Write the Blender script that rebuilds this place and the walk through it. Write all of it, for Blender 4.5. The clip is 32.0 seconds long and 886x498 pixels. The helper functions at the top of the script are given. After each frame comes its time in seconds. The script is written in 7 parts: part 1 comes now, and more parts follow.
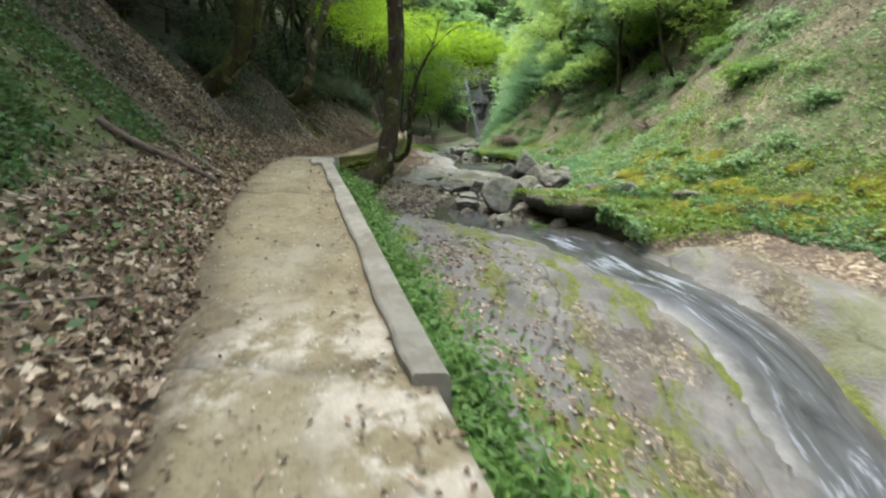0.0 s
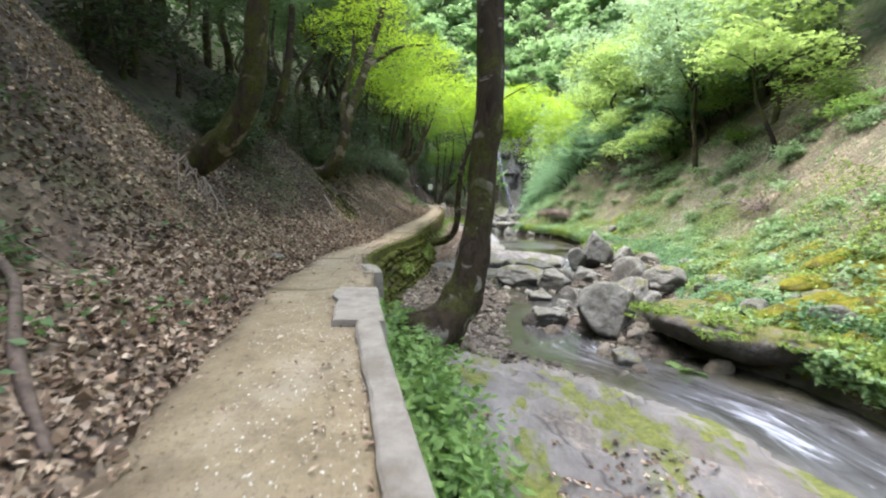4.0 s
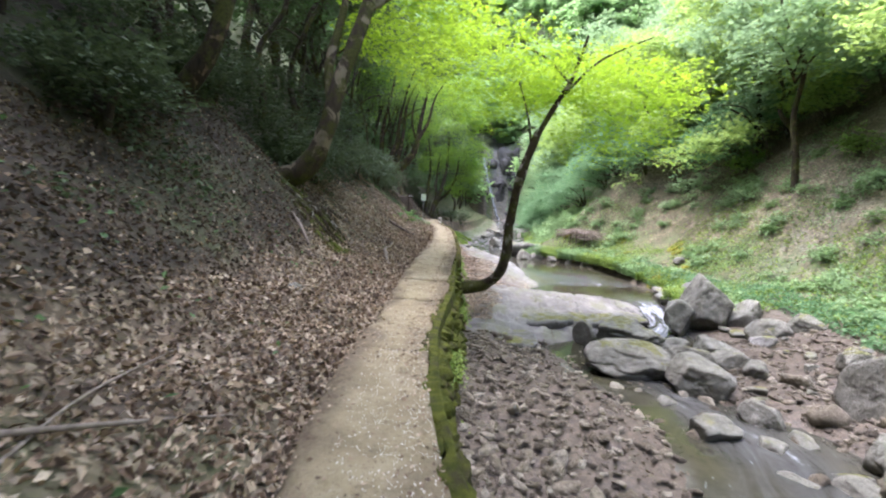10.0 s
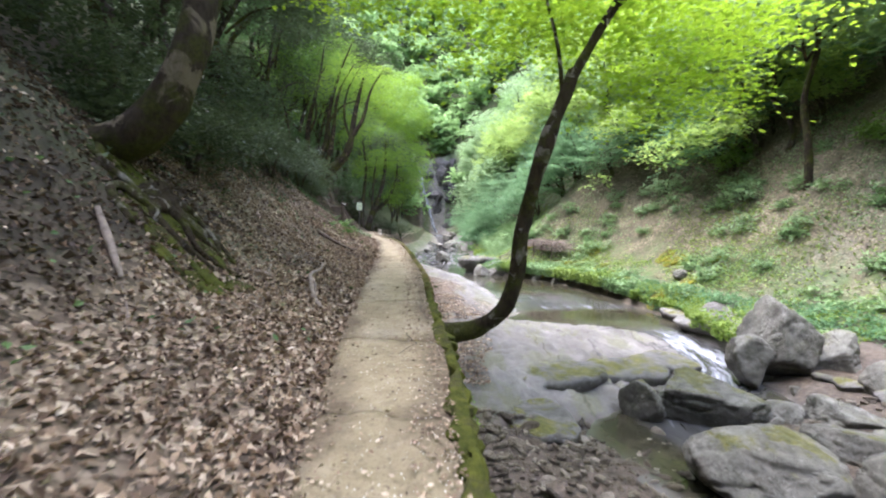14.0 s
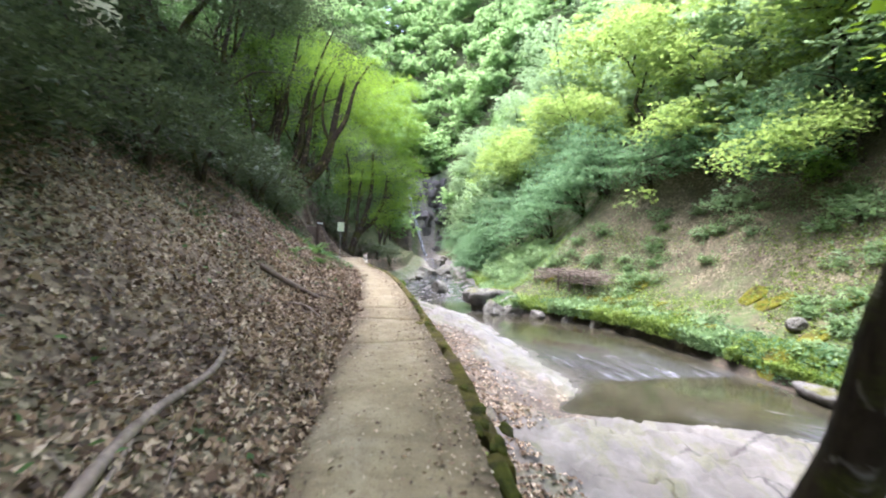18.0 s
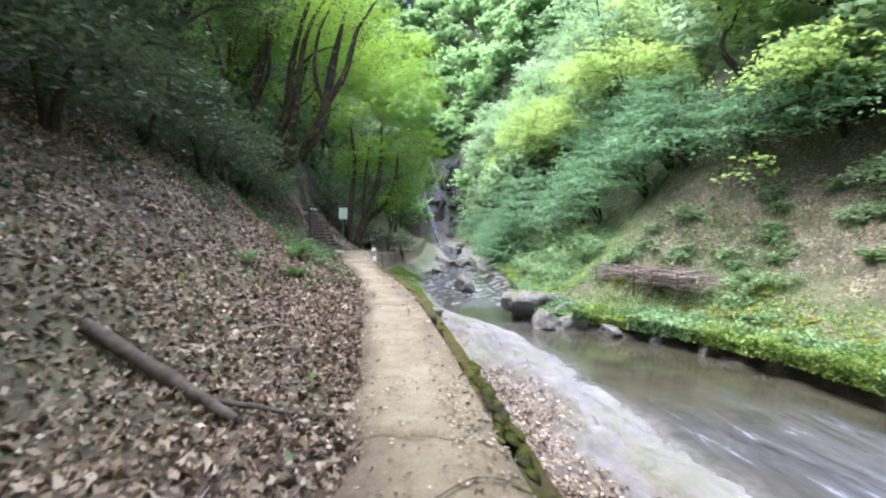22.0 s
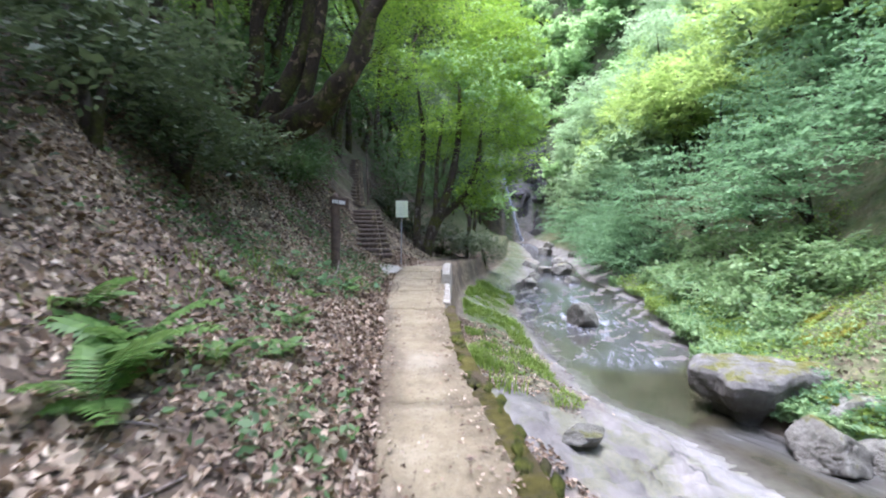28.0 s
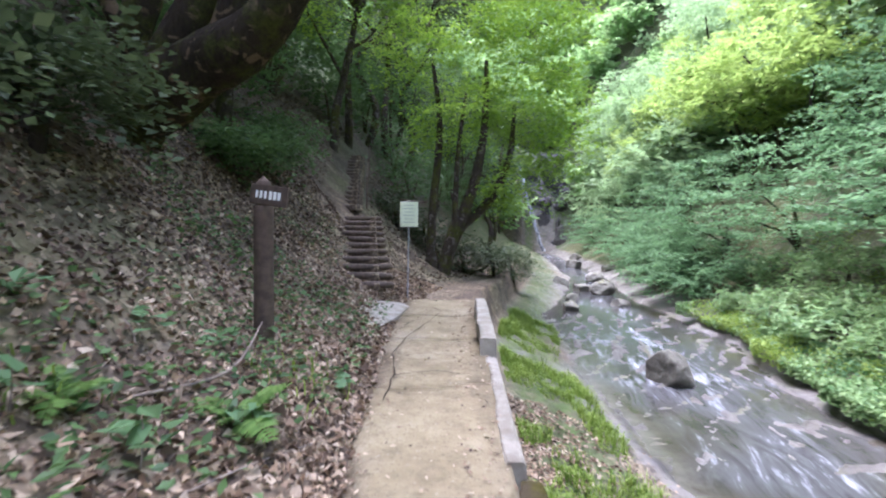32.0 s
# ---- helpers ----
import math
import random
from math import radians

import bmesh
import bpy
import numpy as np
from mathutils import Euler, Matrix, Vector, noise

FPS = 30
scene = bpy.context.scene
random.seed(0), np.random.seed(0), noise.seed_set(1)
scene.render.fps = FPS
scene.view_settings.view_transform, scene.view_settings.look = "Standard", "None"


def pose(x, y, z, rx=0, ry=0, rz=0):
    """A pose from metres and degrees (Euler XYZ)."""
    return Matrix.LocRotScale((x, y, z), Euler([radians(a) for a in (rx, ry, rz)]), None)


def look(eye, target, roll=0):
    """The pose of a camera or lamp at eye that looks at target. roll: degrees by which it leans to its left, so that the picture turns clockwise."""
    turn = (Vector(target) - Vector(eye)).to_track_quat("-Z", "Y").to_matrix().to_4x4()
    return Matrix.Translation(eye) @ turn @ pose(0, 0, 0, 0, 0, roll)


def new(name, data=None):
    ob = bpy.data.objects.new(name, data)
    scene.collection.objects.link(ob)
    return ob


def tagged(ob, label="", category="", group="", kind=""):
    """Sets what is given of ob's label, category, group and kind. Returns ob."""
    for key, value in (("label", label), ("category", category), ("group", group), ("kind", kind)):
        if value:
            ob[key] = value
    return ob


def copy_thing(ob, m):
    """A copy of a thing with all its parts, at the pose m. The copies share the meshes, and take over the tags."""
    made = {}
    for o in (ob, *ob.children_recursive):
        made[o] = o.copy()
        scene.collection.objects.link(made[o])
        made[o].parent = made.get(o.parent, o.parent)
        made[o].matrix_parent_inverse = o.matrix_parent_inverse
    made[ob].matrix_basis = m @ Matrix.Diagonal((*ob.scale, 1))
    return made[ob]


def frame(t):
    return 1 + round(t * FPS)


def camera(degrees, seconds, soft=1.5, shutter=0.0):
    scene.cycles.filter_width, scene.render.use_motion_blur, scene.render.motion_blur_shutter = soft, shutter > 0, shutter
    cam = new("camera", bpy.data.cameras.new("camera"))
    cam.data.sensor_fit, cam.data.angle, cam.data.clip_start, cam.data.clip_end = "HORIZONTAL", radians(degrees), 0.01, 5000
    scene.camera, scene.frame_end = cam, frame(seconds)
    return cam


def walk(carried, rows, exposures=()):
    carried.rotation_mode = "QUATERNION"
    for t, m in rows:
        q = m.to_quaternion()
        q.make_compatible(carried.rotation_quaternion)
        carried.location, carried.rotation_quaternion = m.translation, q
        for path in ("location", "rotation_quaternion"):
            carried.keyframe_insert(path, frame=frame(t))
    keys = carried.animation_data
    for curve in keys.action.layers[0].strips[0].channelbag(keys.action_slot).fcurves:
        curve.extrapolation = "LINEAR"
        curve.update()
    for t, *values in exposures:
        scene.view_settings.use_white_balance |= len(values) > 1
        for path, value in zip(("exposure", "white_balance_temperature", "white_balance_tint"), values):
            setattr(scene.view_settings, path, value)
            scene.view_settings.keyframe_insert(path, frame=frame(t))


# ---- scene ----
cam = camera(88.4, 32.0, 2.1, .5)
METRES, EYE, TILT, LEAN, TURN = 43.0, 1.5, -13.5, 0.0, 0.0
ROWS = [
    (0.0, 0.0, 0.0, 0.0, 0.0, 0.0, -0.0),
    (0.5, -0.0048, 0.0136, 0.0047, 1.32, 2.81, -0.31),
    (1.0, -0.0068, 0.0273, 0.0089, 2.73, 5.49, -0.93),
    (1.5, -0.0114, 0.0409, 0.0138, 3.15, 7.36, -1.46),
    (2.0, -0.0159, 0.0527, 0.018, 2.21, 7.65, -1.39),
    (2.5, -0.0211, 0.0658, 0.0238, 3.97, 8.58, -1.6),
    (3.0, -0.026, 0.0776, 0.0287, 2.98, 7.8, -1.3),
    (3.5, -0.0268, 0.0908, 0.0334, 3.47, 8.4, -1.24),
    (5.5, -0.0442, 0.1396, 0.0513, 1.1, 6.7, -0.42),
    (6.0, -0.0481, 0.1538, 0.0572, 1.49, 6.64, -0.44),
    (6.5, -0.0539, 0.1665, 0.062, -1.03, 5.82, -0.35),
    (7.0, -0.0578, 0.1809, 0.0659, -1.07, 6.27, -0.51),
    (7.5, -0.0644, 0.195, 0.071, -2.36, 7.31, -0.47),
    (8.0, -0.0688, 0.2089, 0.0746, -2.34, 7.72, -0.36),
    (8.5, -0.0738, 0.2234, 0.0789, -0.93, 8.18, -0.51),
    (9.0, -0.0777, 0.2374, 0.0827, -1.38, 8.08, -0.65),
    (9.5, -0.0806, 0.2537, 0.0867, -0.21, 9.71, -1.44),
    (10.0, -0.084, 0.2692, 0.089, -0.52, 9.32, -1.84),
    (10.5, -0.0861, 0.2862, 0.0922, -0.6, 11.49, -1.96),
    (11.0, -0.0918, 0.3017, 0.0954, -2.45, 12.1, -1.21),
    (11.5, -0.0954, 0.317, 0.0975, -2.78, 12.34, -0.51),
    (12.0, -0.0996, 0.3316, 0.0999, -6.01, 11.44, 0.7),
    (12.5, -0.0992, 0.3464, 0.1027, -6.82, 11.88, 1.16),
    (13.0, -0.0987, 0.3608, 0.1057, -8.41, 11.32, 1.49),
    (13.5, -0.0984, 0.3748, 0.1085, -9.02, 10.63, 1.5),
    (14.0, -0.0974, 0.3904, 0.1126, -8.54, 11.12, 1.14),
    (14.5, -0.0971, 0.4057, 0.1165, -9.64, 10.63, 1.12),
    (16.5, -0.0974, 0.4709, 0.1339, -8.37, 10.72, 0.08),
    (17.0, -0.096, 0.4872, 0.1378, -9.16, 11.5, 0.45),
    (17.5, -0.0955, 0.5037, 0.1435, -9.41, 12.79, 0.86),
    (18.0, -0.0946, 0.5189, 0.1486, -10.23, 13.87, 1.37),
    (18.5, -0.0942, 0.5352, 0.1538, -8.7, 13.54, 1.28),
    (19.0, -0.0953, 0.5511, 0.1581, -9.37, 11.84, 1.6),
    (19.5, -0.0927, 0.567, 0.1623, -9.39, 11.28, 1.5),
    (20.0, -0.0916, 0.5824, 0.1673, -10.65, 11.28, 1.64),
    (20.5, -0.0896, 0.5982, 0.1722, -10.03, 12.25, 1.46),
    (21.0, -0.0913, 0.6143, 0.1778, -9.77, 12.03, 1.49),
    (21.5, -0.0913, 0.6297, 0.1819, -8.57, 12.33, 1.43),
    (22.0, -0.0915, 0.6445, 0.1865, -8.85, 12.02, 1.8),
    (22.5, -0.0908, 0.6591, 0.1907, -9.55, 11.37, 2.26),
    (23.0, -0.0899, 0.6749, 0.1955, -8.55, 11.63, 2.07),
    (23.5, -0.0886, 0.6894, 0.2, -10.11, 10.99, 2.1),
    (24.0, -0.0862, 0.7041, 0.2039, -8.01, 11.12, 1.26),
    (24.5, -0.0853, 0.7191, 0.2085, -7.65, 11.65, 0.8),
    (25.0, -0.0817, 0.7344, 0.2133, -4.2, 12.2, 0.07),
    (25.5, -0.0825, 0.75, 0.2176, -1.99, 11.4, -0.17),
    (27.5, -0.0868, 0.8129, 0.2369, 0.85, 12.24, -0.61),
    (28.0, -0.0879, 0.8276, 0.2408, 0.5, 11.53, -0.36),
    (28.5, -0.0886, 0.8429, 0.2456, 2.0, 11.93, -0.34),
    (29.0, -0.0914, 0.8572, 0.2495, 1.89, 11.15, -0.23),
    (29.5, -0.0914, 0.8719, 0.254, 2.73, 12.09, -0.62),
    (30.0, -0.094, 0.8857, 0.2572, 2.31, 11.21, -0.91),
    (30.5, -0.0936, 0.9005, 0.2609, 2.37, 12.54, -1.31),
    (31.0, -0.095, 0.915, 0.2646, 1.92, 12.84, -1.31),
    (31.5, -0.0956, 0.9286, 0.2685, 1.09, 12.57, -1.02),
    (32.0, -0.0966, 0.9421, 0.2731, 2.1, 12.56, -0.87),
]
EXPOSURES = [(0.0, 1.92, 6100, 8), (4.0, 2.54, 5900, 20), (9.0, 2.66, 5750, 25), (12.0, 2.64, 5650, 24), (17.5, 2.8, 5750, 25), (24.0, 2.6, 5350, 24), (32.0, 2.78, 5450, 30)]
walk(cam, [(t, pose(0, 0, EYE, TILT, LEAN, TURN) @ pose(METRES * x, METRES * y, METRES * z, 90 + pitch, roll, yaw)) for t, x, y, z, yaw, pitch, roll in ROWS], exposures=EXPOSURES)

# ---------------------------------------------------------------- light
world = bpy.data.worlds.new("valley_sky")
scene.world = world
world.use_nodes = True
wn = world.node_tree
sky = wn.nodes.new("ShaderNodeTexSky")
sky.sky_type = "NISHITA"
sky.sun_disc = False
sky.sun_elevation, sky.sun_rotation = radians(76), radians(287)
sky.air_density, sky.dust_density = 1.0, 3.0
soft_sky = wn.nodes.new("ShaderNodeHueSaturation")
soft_sky.inputs["Saturation"].default_value = 0.7
wn.links.new(sky.outputs[0], soft_sky.inputs["Color"])
wn.links.new(soft_sky.outputs[0], wn.nodes["Background"].inputs[0])
wn.nodes["Background"].inputs[1].default_value = 0.15
sun = new("sun", bpy.data.lights.new("sun", "SUN"))
sun.data.energy, sun.data.angle, sun.data.color = 1.5, radians(60), (1.0, 0.97, 0.9)
sun.matrix_world = look((-13, 4, 58), (0, 0, 0))

# ---------------------------------------------------------------- numbers helpers
RNG = np.random.default_rng(7)


def lattice(ix, iy, seed):
    h = np.sin(ix * 127.1 + iy * 311.7 + seed * 74.7) * 43758.5453
    return h - np.floor(h)


def vnoise(x, y, seed=0):
    x, y = np.asarray(x, float), np.asarray(y, float)
    ix, iy = np.floor(x), np.floor(y)
    fx, fy = x - ix, y - iy
    fx, fy = fx * fx * (3 - 2 * fx), fy * fy * (3 - 2 * fy)
    a, b = lattice(ix, iy, seed), lattice(ix + 1, iy, seed)
    c, d = lattice(ix, iy + 1, seed), lattice(ix + 1, iy + 1, seed)
    return (a + (b - a) * fx) * (1 - fy) + (c + (d - c) * fx) * fy - 0.5


def fbm(x, y, seed=0, octaves=3):
    s, amp, f = 0, 1.0, 1.0
    for o in range(octaves):
        s = s + amp * vnoise(np.asarray(x) * f, np.asarray(y) * f, seed + o * 13)
        amp, f = amp * 0.5, f * 2.03
    return s


def ss(a, b, v):
    u = np.clip((v - a) / (b - a), 0, 1)
    return u * u * (3 - 2 * u)


def table(text):
    rows = [[float(v) for v in line.split()] for line in text.strip().splitlines()]
    return np.array(rows).T


# ---------------------------------------------------------------- the plan
# footpath: y, left edge, right edge, height
PATH = table("""
-12 2.2 3.4 -1.2
-4 .5 1.75 -.35
0 -.65 .66 .1
2 -1.4 -.04 .34
3.5 -1.95 -.52 .52
5.4 -2.55 -1.14 .80
6.5 -2.82 -1.5 .90
8.2 -3.3 -2.02 1.05
9.7 -3.6 -2.42 1.10
11 -3.8 -2.55 1.10
12.5 -4.1 -3.05 1.06
14.5 -4.5 -3.52 .94
16.3 -4.66 -3.7 .89
18.6 -4.72 -3.75 .85
20.5 -4.66 -3.6 .84
22 -4.62 -3.42 .90
25 -4.52 -3.3 1.10
28.4 -4.33 -3.06 1.27
31 -4.15 -3.04 1.40
34 -4.04 -3.06 1.60
37 -4.05 -3.16 1.80
39.5 -4.2 -3.35 1.88
42 -4.5 -3.7 1.94
45 -4.9 -3.82 2.00
48 -5.15 -3.82 2.10
52 -5.35 -3.75 2.18
56 -4.9 -3.5 2.1
62 -3.6 -2.4 1.9
80 .2 1.4 2.1
112 5 6 3.0
""")
# stream: y, height at the wall's foot, left waterline, water level, right waterline, bank top x, bank top z
STREAM = table("""
-12 -3.0 4.6 -5.0 6.6 9.5 -3.2
-4 -1.9 3.7 -3.6 5.7 9.0 -1.6
2 -.75 3.9 -3.0 5.6 9.0 -1.0
4.6 -.45 4.3 -2.4 5.7 8.6 -.7
6.2 -.25 4.3 -1.8 5.7 8.5 -.6
7.5 -.1 3.4 -1.15 4.9 8.3 -.45
9.5 -.1 2.6 -1.02 4.4 7.2 -.3
11.3 -.2 2.2 -.98 4.6 5.7 -.2
13 -.5 .3 -.98 4.4 5.0 -.15
14 -.7 -.6 -1 3.4 4.6 -.15
16 -.75 -.5 -1 3.2 4.5 -.2
20 -.75 .0 -1 4.9 5.8 -.1
23 -.75 -.5 -1 4.2 6.6 0
24.8 -.6 -.9 -1 3.9 7.0 .1
26 -.45 2.6 -.95 4.4 7.2 .1
28 -.25 3.4 -.8 5.0 7.3 .05
30 -.15 3.9 -.68 5.2 7.1 .05
31.4 -.05 -.6 -.62 6.0 6.6 .05
33 .05 1.0 -.62 6.0 6.6 .15
34 .1 1.2 -.61 6.0 6.6 .15
35.2 .2 .9 -.47 5.9 6.5 .15
36.6 .25 .7 -.37 5.8 6.3 .15
38 .3 .5 -.35 5.6 6.2 .15
40.5 .6 .7 -.35 5.0 5.6 .2
42.5 .75 .8 -.35 4.1 4.9 .25
44.5 .75 .6 -.35 2.5 3.2 .25
46 .75 -.3 -.35 1.9 2.6 .3
47.5 .8 -.6 -.35 2.3 3.0 .3
50 .9 -.7 -.32 3.6 4.4 .35
54 .9 -.7 -.22 4.3 5.0 .45
58 .9 -.8 -.06 5.4 6.2 .5
62 .9 -.6 .04 5.4 6.4 .55
70 .8 2.0 .15 6 7.4 .8
80 1.0 4.8 .4 8 9.6 1.1
112 2.2 8 1.6 10 11.6 2.4
""")
# the steepness of the two slopes along the valley
STEEP_L = table("""
-12 1.1
8 1.1
13 1.25
17 .85
20 .95
23.5 1.2
27 .85
33 .9
40 1.0
46 1.15
52 1.2
60 1.2
112 1.2
""")
STEEP_R = table("""
-12 .75
8 .75
16 .85
20 1.05
40 .95
60 1.15
112 1.4
""")


def at(tab, y, col):
    y = np.asarray(y, float)
    return sum(np.interp(y + o, tab[0], tab[col]) for o in (-.6, -.3, 0, .3, .6)) / 5


def shore(y, k):
    """How far a waterline wanders from its straight run."""
    return .5 * fbm(np.asarray(y) * .45, np.asarray(y) * 0 + k * 9.3, 17 + k, 2)


def ground_z(x, y):
    """The ground's height, without the fine relief."""
    x, y = np.broadcast_arrays(np.asarray(x, float), np.asarray(y, float))
    xl, xr, zp = at(PATH, y, 1), at(PATH, y, 2), at(PATH, y, 3)
    foot, wl, w, wr, bx, bz = (at(STREAM, y, c) for c in range(1, 7))
    wl, wr, bx = wl + shore(y, 1), wr + .5 * shore(y, 2), bx + .2 * shore(y, 3)
    d = np.maximum(xl - x, 0)
    left = np.interp(d, [0, .2, 1.5, 2.6, 4, 8, 14, 40, 90], [-.02, .03, .5, 1.4, 2.7, 6.2, 11.5, 33, 60]) * at(STEEP_L, y, 1)
    z = zp + left - .05 * (d <= 0)
    # the stony reach: a winding channel between gravel banks
    stony_reach = ss(13.4, 14.6, y) * (1 - ss(23.6, 24.8, y))
    mid = np.interp(y, [12.5, 13.6, 15, 16.3, 17.6, 18.6, 20, 21.5, 23, 24.6], [.6, .5, .9, .25, .35, 1.5, .9, .7, .3, .4])
    half = np.interp(y, [12.5, 13.6, 15, 16.3, 17.6, 18.6, 20, 21.5, 23, 24.6], [1.0, 1.0, .6, .6, .8, 1.2, .6, .6, .7, 1.1])
    gravel_bar = .34 * ss(0, 1.3, np.abs(x - mid) - half + .7 * fbm(x * .9, y * .7, 29, 3)) + .16 * fbm(x * 1.4, y * 1.2, 30, 3)
    # the upper reach: tilted plates of rock with broken edges that part the water
    plates = ss(48.5, 50, y) * (1 - ss(63, 65, y))
    run = 2.4 * (x * .36 - y * .26) + 2.0 * fbm(x * .45, y * .33, 93, 4)
    plate = .2 * (1 - (run - np.floor(run))) ** 1.4
    deep = w - .14 + stony_reach * (.04 + gravel_bar) + plates * plate
    knots = [(xr - .02, zp - .06), (xr + .05, zp - .25), (xr + .3, foot), (np.maximum(wl, xr + .6), w + .03), (np.maximum(wl, xr + .6) + .35, deep),
             (wr - .3, deep), (wr, w + .06), (np.maximum(bx, wr + .15), bz)]
    for (xa, za), (xb, zb) in zip(knots, knots[1:]):
        z = np.where(x > xa, za + (zb - za) * np.clip((x - xa) / np.maximum(xb - xa, .02), 0, 1), z)
    e = np.maximum(x - np.maximum(bx, wr + .15), 0)
    right = np.interp(e, [0, 1, 2, 3, 5.2, 10, 20, 40, 90], [0, .3, .85, 1.65, 4.0, 9.0, 18.5, 36, 66]) * at(STEEP_R, y, 1)
    z = z + right + .34 * np.exp(-((x - wr - .75) / .5) ** 2) * (ss(1, 3, y) * (1 - ss(8.6, 9.8, y)) + .7 * ss(26.5, 28, y) * (1 - ss(30.5, 31.6, y)))
    z = z + 17 * ss(117, 120.5, y + 3 * fbm(x * .12, y * 0, 5)) + 64 * ss(121, 190, y) - 2 * ss(-12, -40, y) + 30 * ss(-45, -110, y)
    return z


def relief(x, y):
    """Bumps of the ground, none on the footpath."""
    xl, xr = at(PATH, y, 1), at(PATH, y, 2)
    wr = at(STREAM, y, 4)
    d = np.maximum(xl - x, 0)
    off = np.maximum(d, np.maximum(x - xr - .25, 0))
    slab = (x > xr) & (x < wr)
    amp = np.where(slab, .06, .26) * ss(0, 1.6, off)
    away = np.maximum(d, x - at(STREAM, y, 5))
    big = 1.3 * ss(5, 15, away) * fbm(x * .14, y * .14, 31, 2)
    terrace = 5 * fbm(x * .45, y * .8, 83, 3)
    ledge = np.where(slab, (.04 + .05 * ss(0, .6, at(STREAM, y, 2) - x)) * ss(.35, .65, terrace - np.floor(terrace)) * ss(.2, .8, off), 0)
    strata = 3.2 * (.5 * x + .34 * y) + 2.2 * fbm(x * .35, y * .35, 84, 3)
    saw = strata - np.floor(strata)
    broken = ss(-.02, .12, fbm(x * .3, y * .3, 86, 2)) * ss(.3, .9, off) * (1 - ss(13, 14, y) * (1 - ss(24, 25, y)))
    ledge = ledge + np.where(slab, .055 * (saw ** 2 * ss(1.0, .93, saw)) * broken + .02 * fbm(x * 2.2, y * 2.2, 87, 3) * ss(.2, .8, off), 0)
    return ledge + amp * fbm(x * .7, y * .7, 3, 4) + .05 * ss(0, .8, off) * fbm(x * 3.1, y * 3.1, 9, 2) + big


def surface(x, y):
    return ground_z(x, y) + relief(x, y)


# ---------------------------------------------------------------- mesh helpers
def mesh_of(name, verts, faces, mats, smooth=False, face_mat=None):
    me = bpy.data.meshes.new(name)
    verts = np.ascontiguousarray(verts, dtype=np.float32)
    faces = np.ascontiguousarray(faces, dtype=np.int32)
    n, k = faces.shape
    me.vertices.add(len(verts))
    me.vertices.foreach_set("co", verts.ravel())
    me.loops.add(n * k)
    me.loops.foreach_set("vertex_index", faces.ravel())
    me.polygons.add(n)
    me.polygons.foreach_set("loop_start", np.arange(0, n * k, k, dtype=np.int32))
    me.polygons.foreach_set("loop_total", np.full(n, k, dtype=np.int32))
    me.polygons.foreach_set("use_smooth", np.full(n, smooth))
    if face_mat is not None:
        me.polygons.foreach_set("material_index", np.asarray(face_mat, dtype=np.int32))
    for m in mats if isinstance(mats, (list, tuple)) else [mats]:
        me.materials.append(m)
    me.update(calc_edges=True)
    me.validate()
    return me


def add_attr(me, name, values):
    a = me.attributes.new(name, "FLOAT", "POINT")
    a.data.foreach_set("value", np.ascontiguousarray(values, dtype=np.float32))


def part(name, data, parent=None, label=""):
    """A mesh as one object under a thing or a part."""
    ob = new(name, data)
    if parent is not None:
        ob.parent = parent
    if label:
        ob["label"] = label
    return ob


def thing(name, place, label, category, group="", kind=""):
    ob = new(name)
    ob.empty_display_size = .2
    ob.location = place
    return tagged(ob, label, category, group, kind)


def bm_mesh(name, bm, mat, smooth=False):
    me = bpy.data.meshes.new(name)
    bm.to_mesh(me)
    bm.free()
    me.materials.append(mat)
    if smooth:
        me.polygons.foreach_set("use_smooth", np.full(len(me.polygons), True))
    return me


def box_mesh(name, size, mat, bevel=.006, jitter=0.0, rng=None):
    bm = bmesh.new()
    bmesh.ops.create_cube(bm, size=1)
    for v in bm.verts:
        v.co = Vector((v.co.x * size[0], v.co.y * size[1], v.co.z * size[2]))
        if jitter:
            v.co += Vector(rng.uniform(-jitter, jitter, 3))
    bmesh.ops.bevel(bm, geom=list(bm.edges), offset=bevel, segments=1, affect="EDGES")
    return bm_mesh(name, bm, mat)


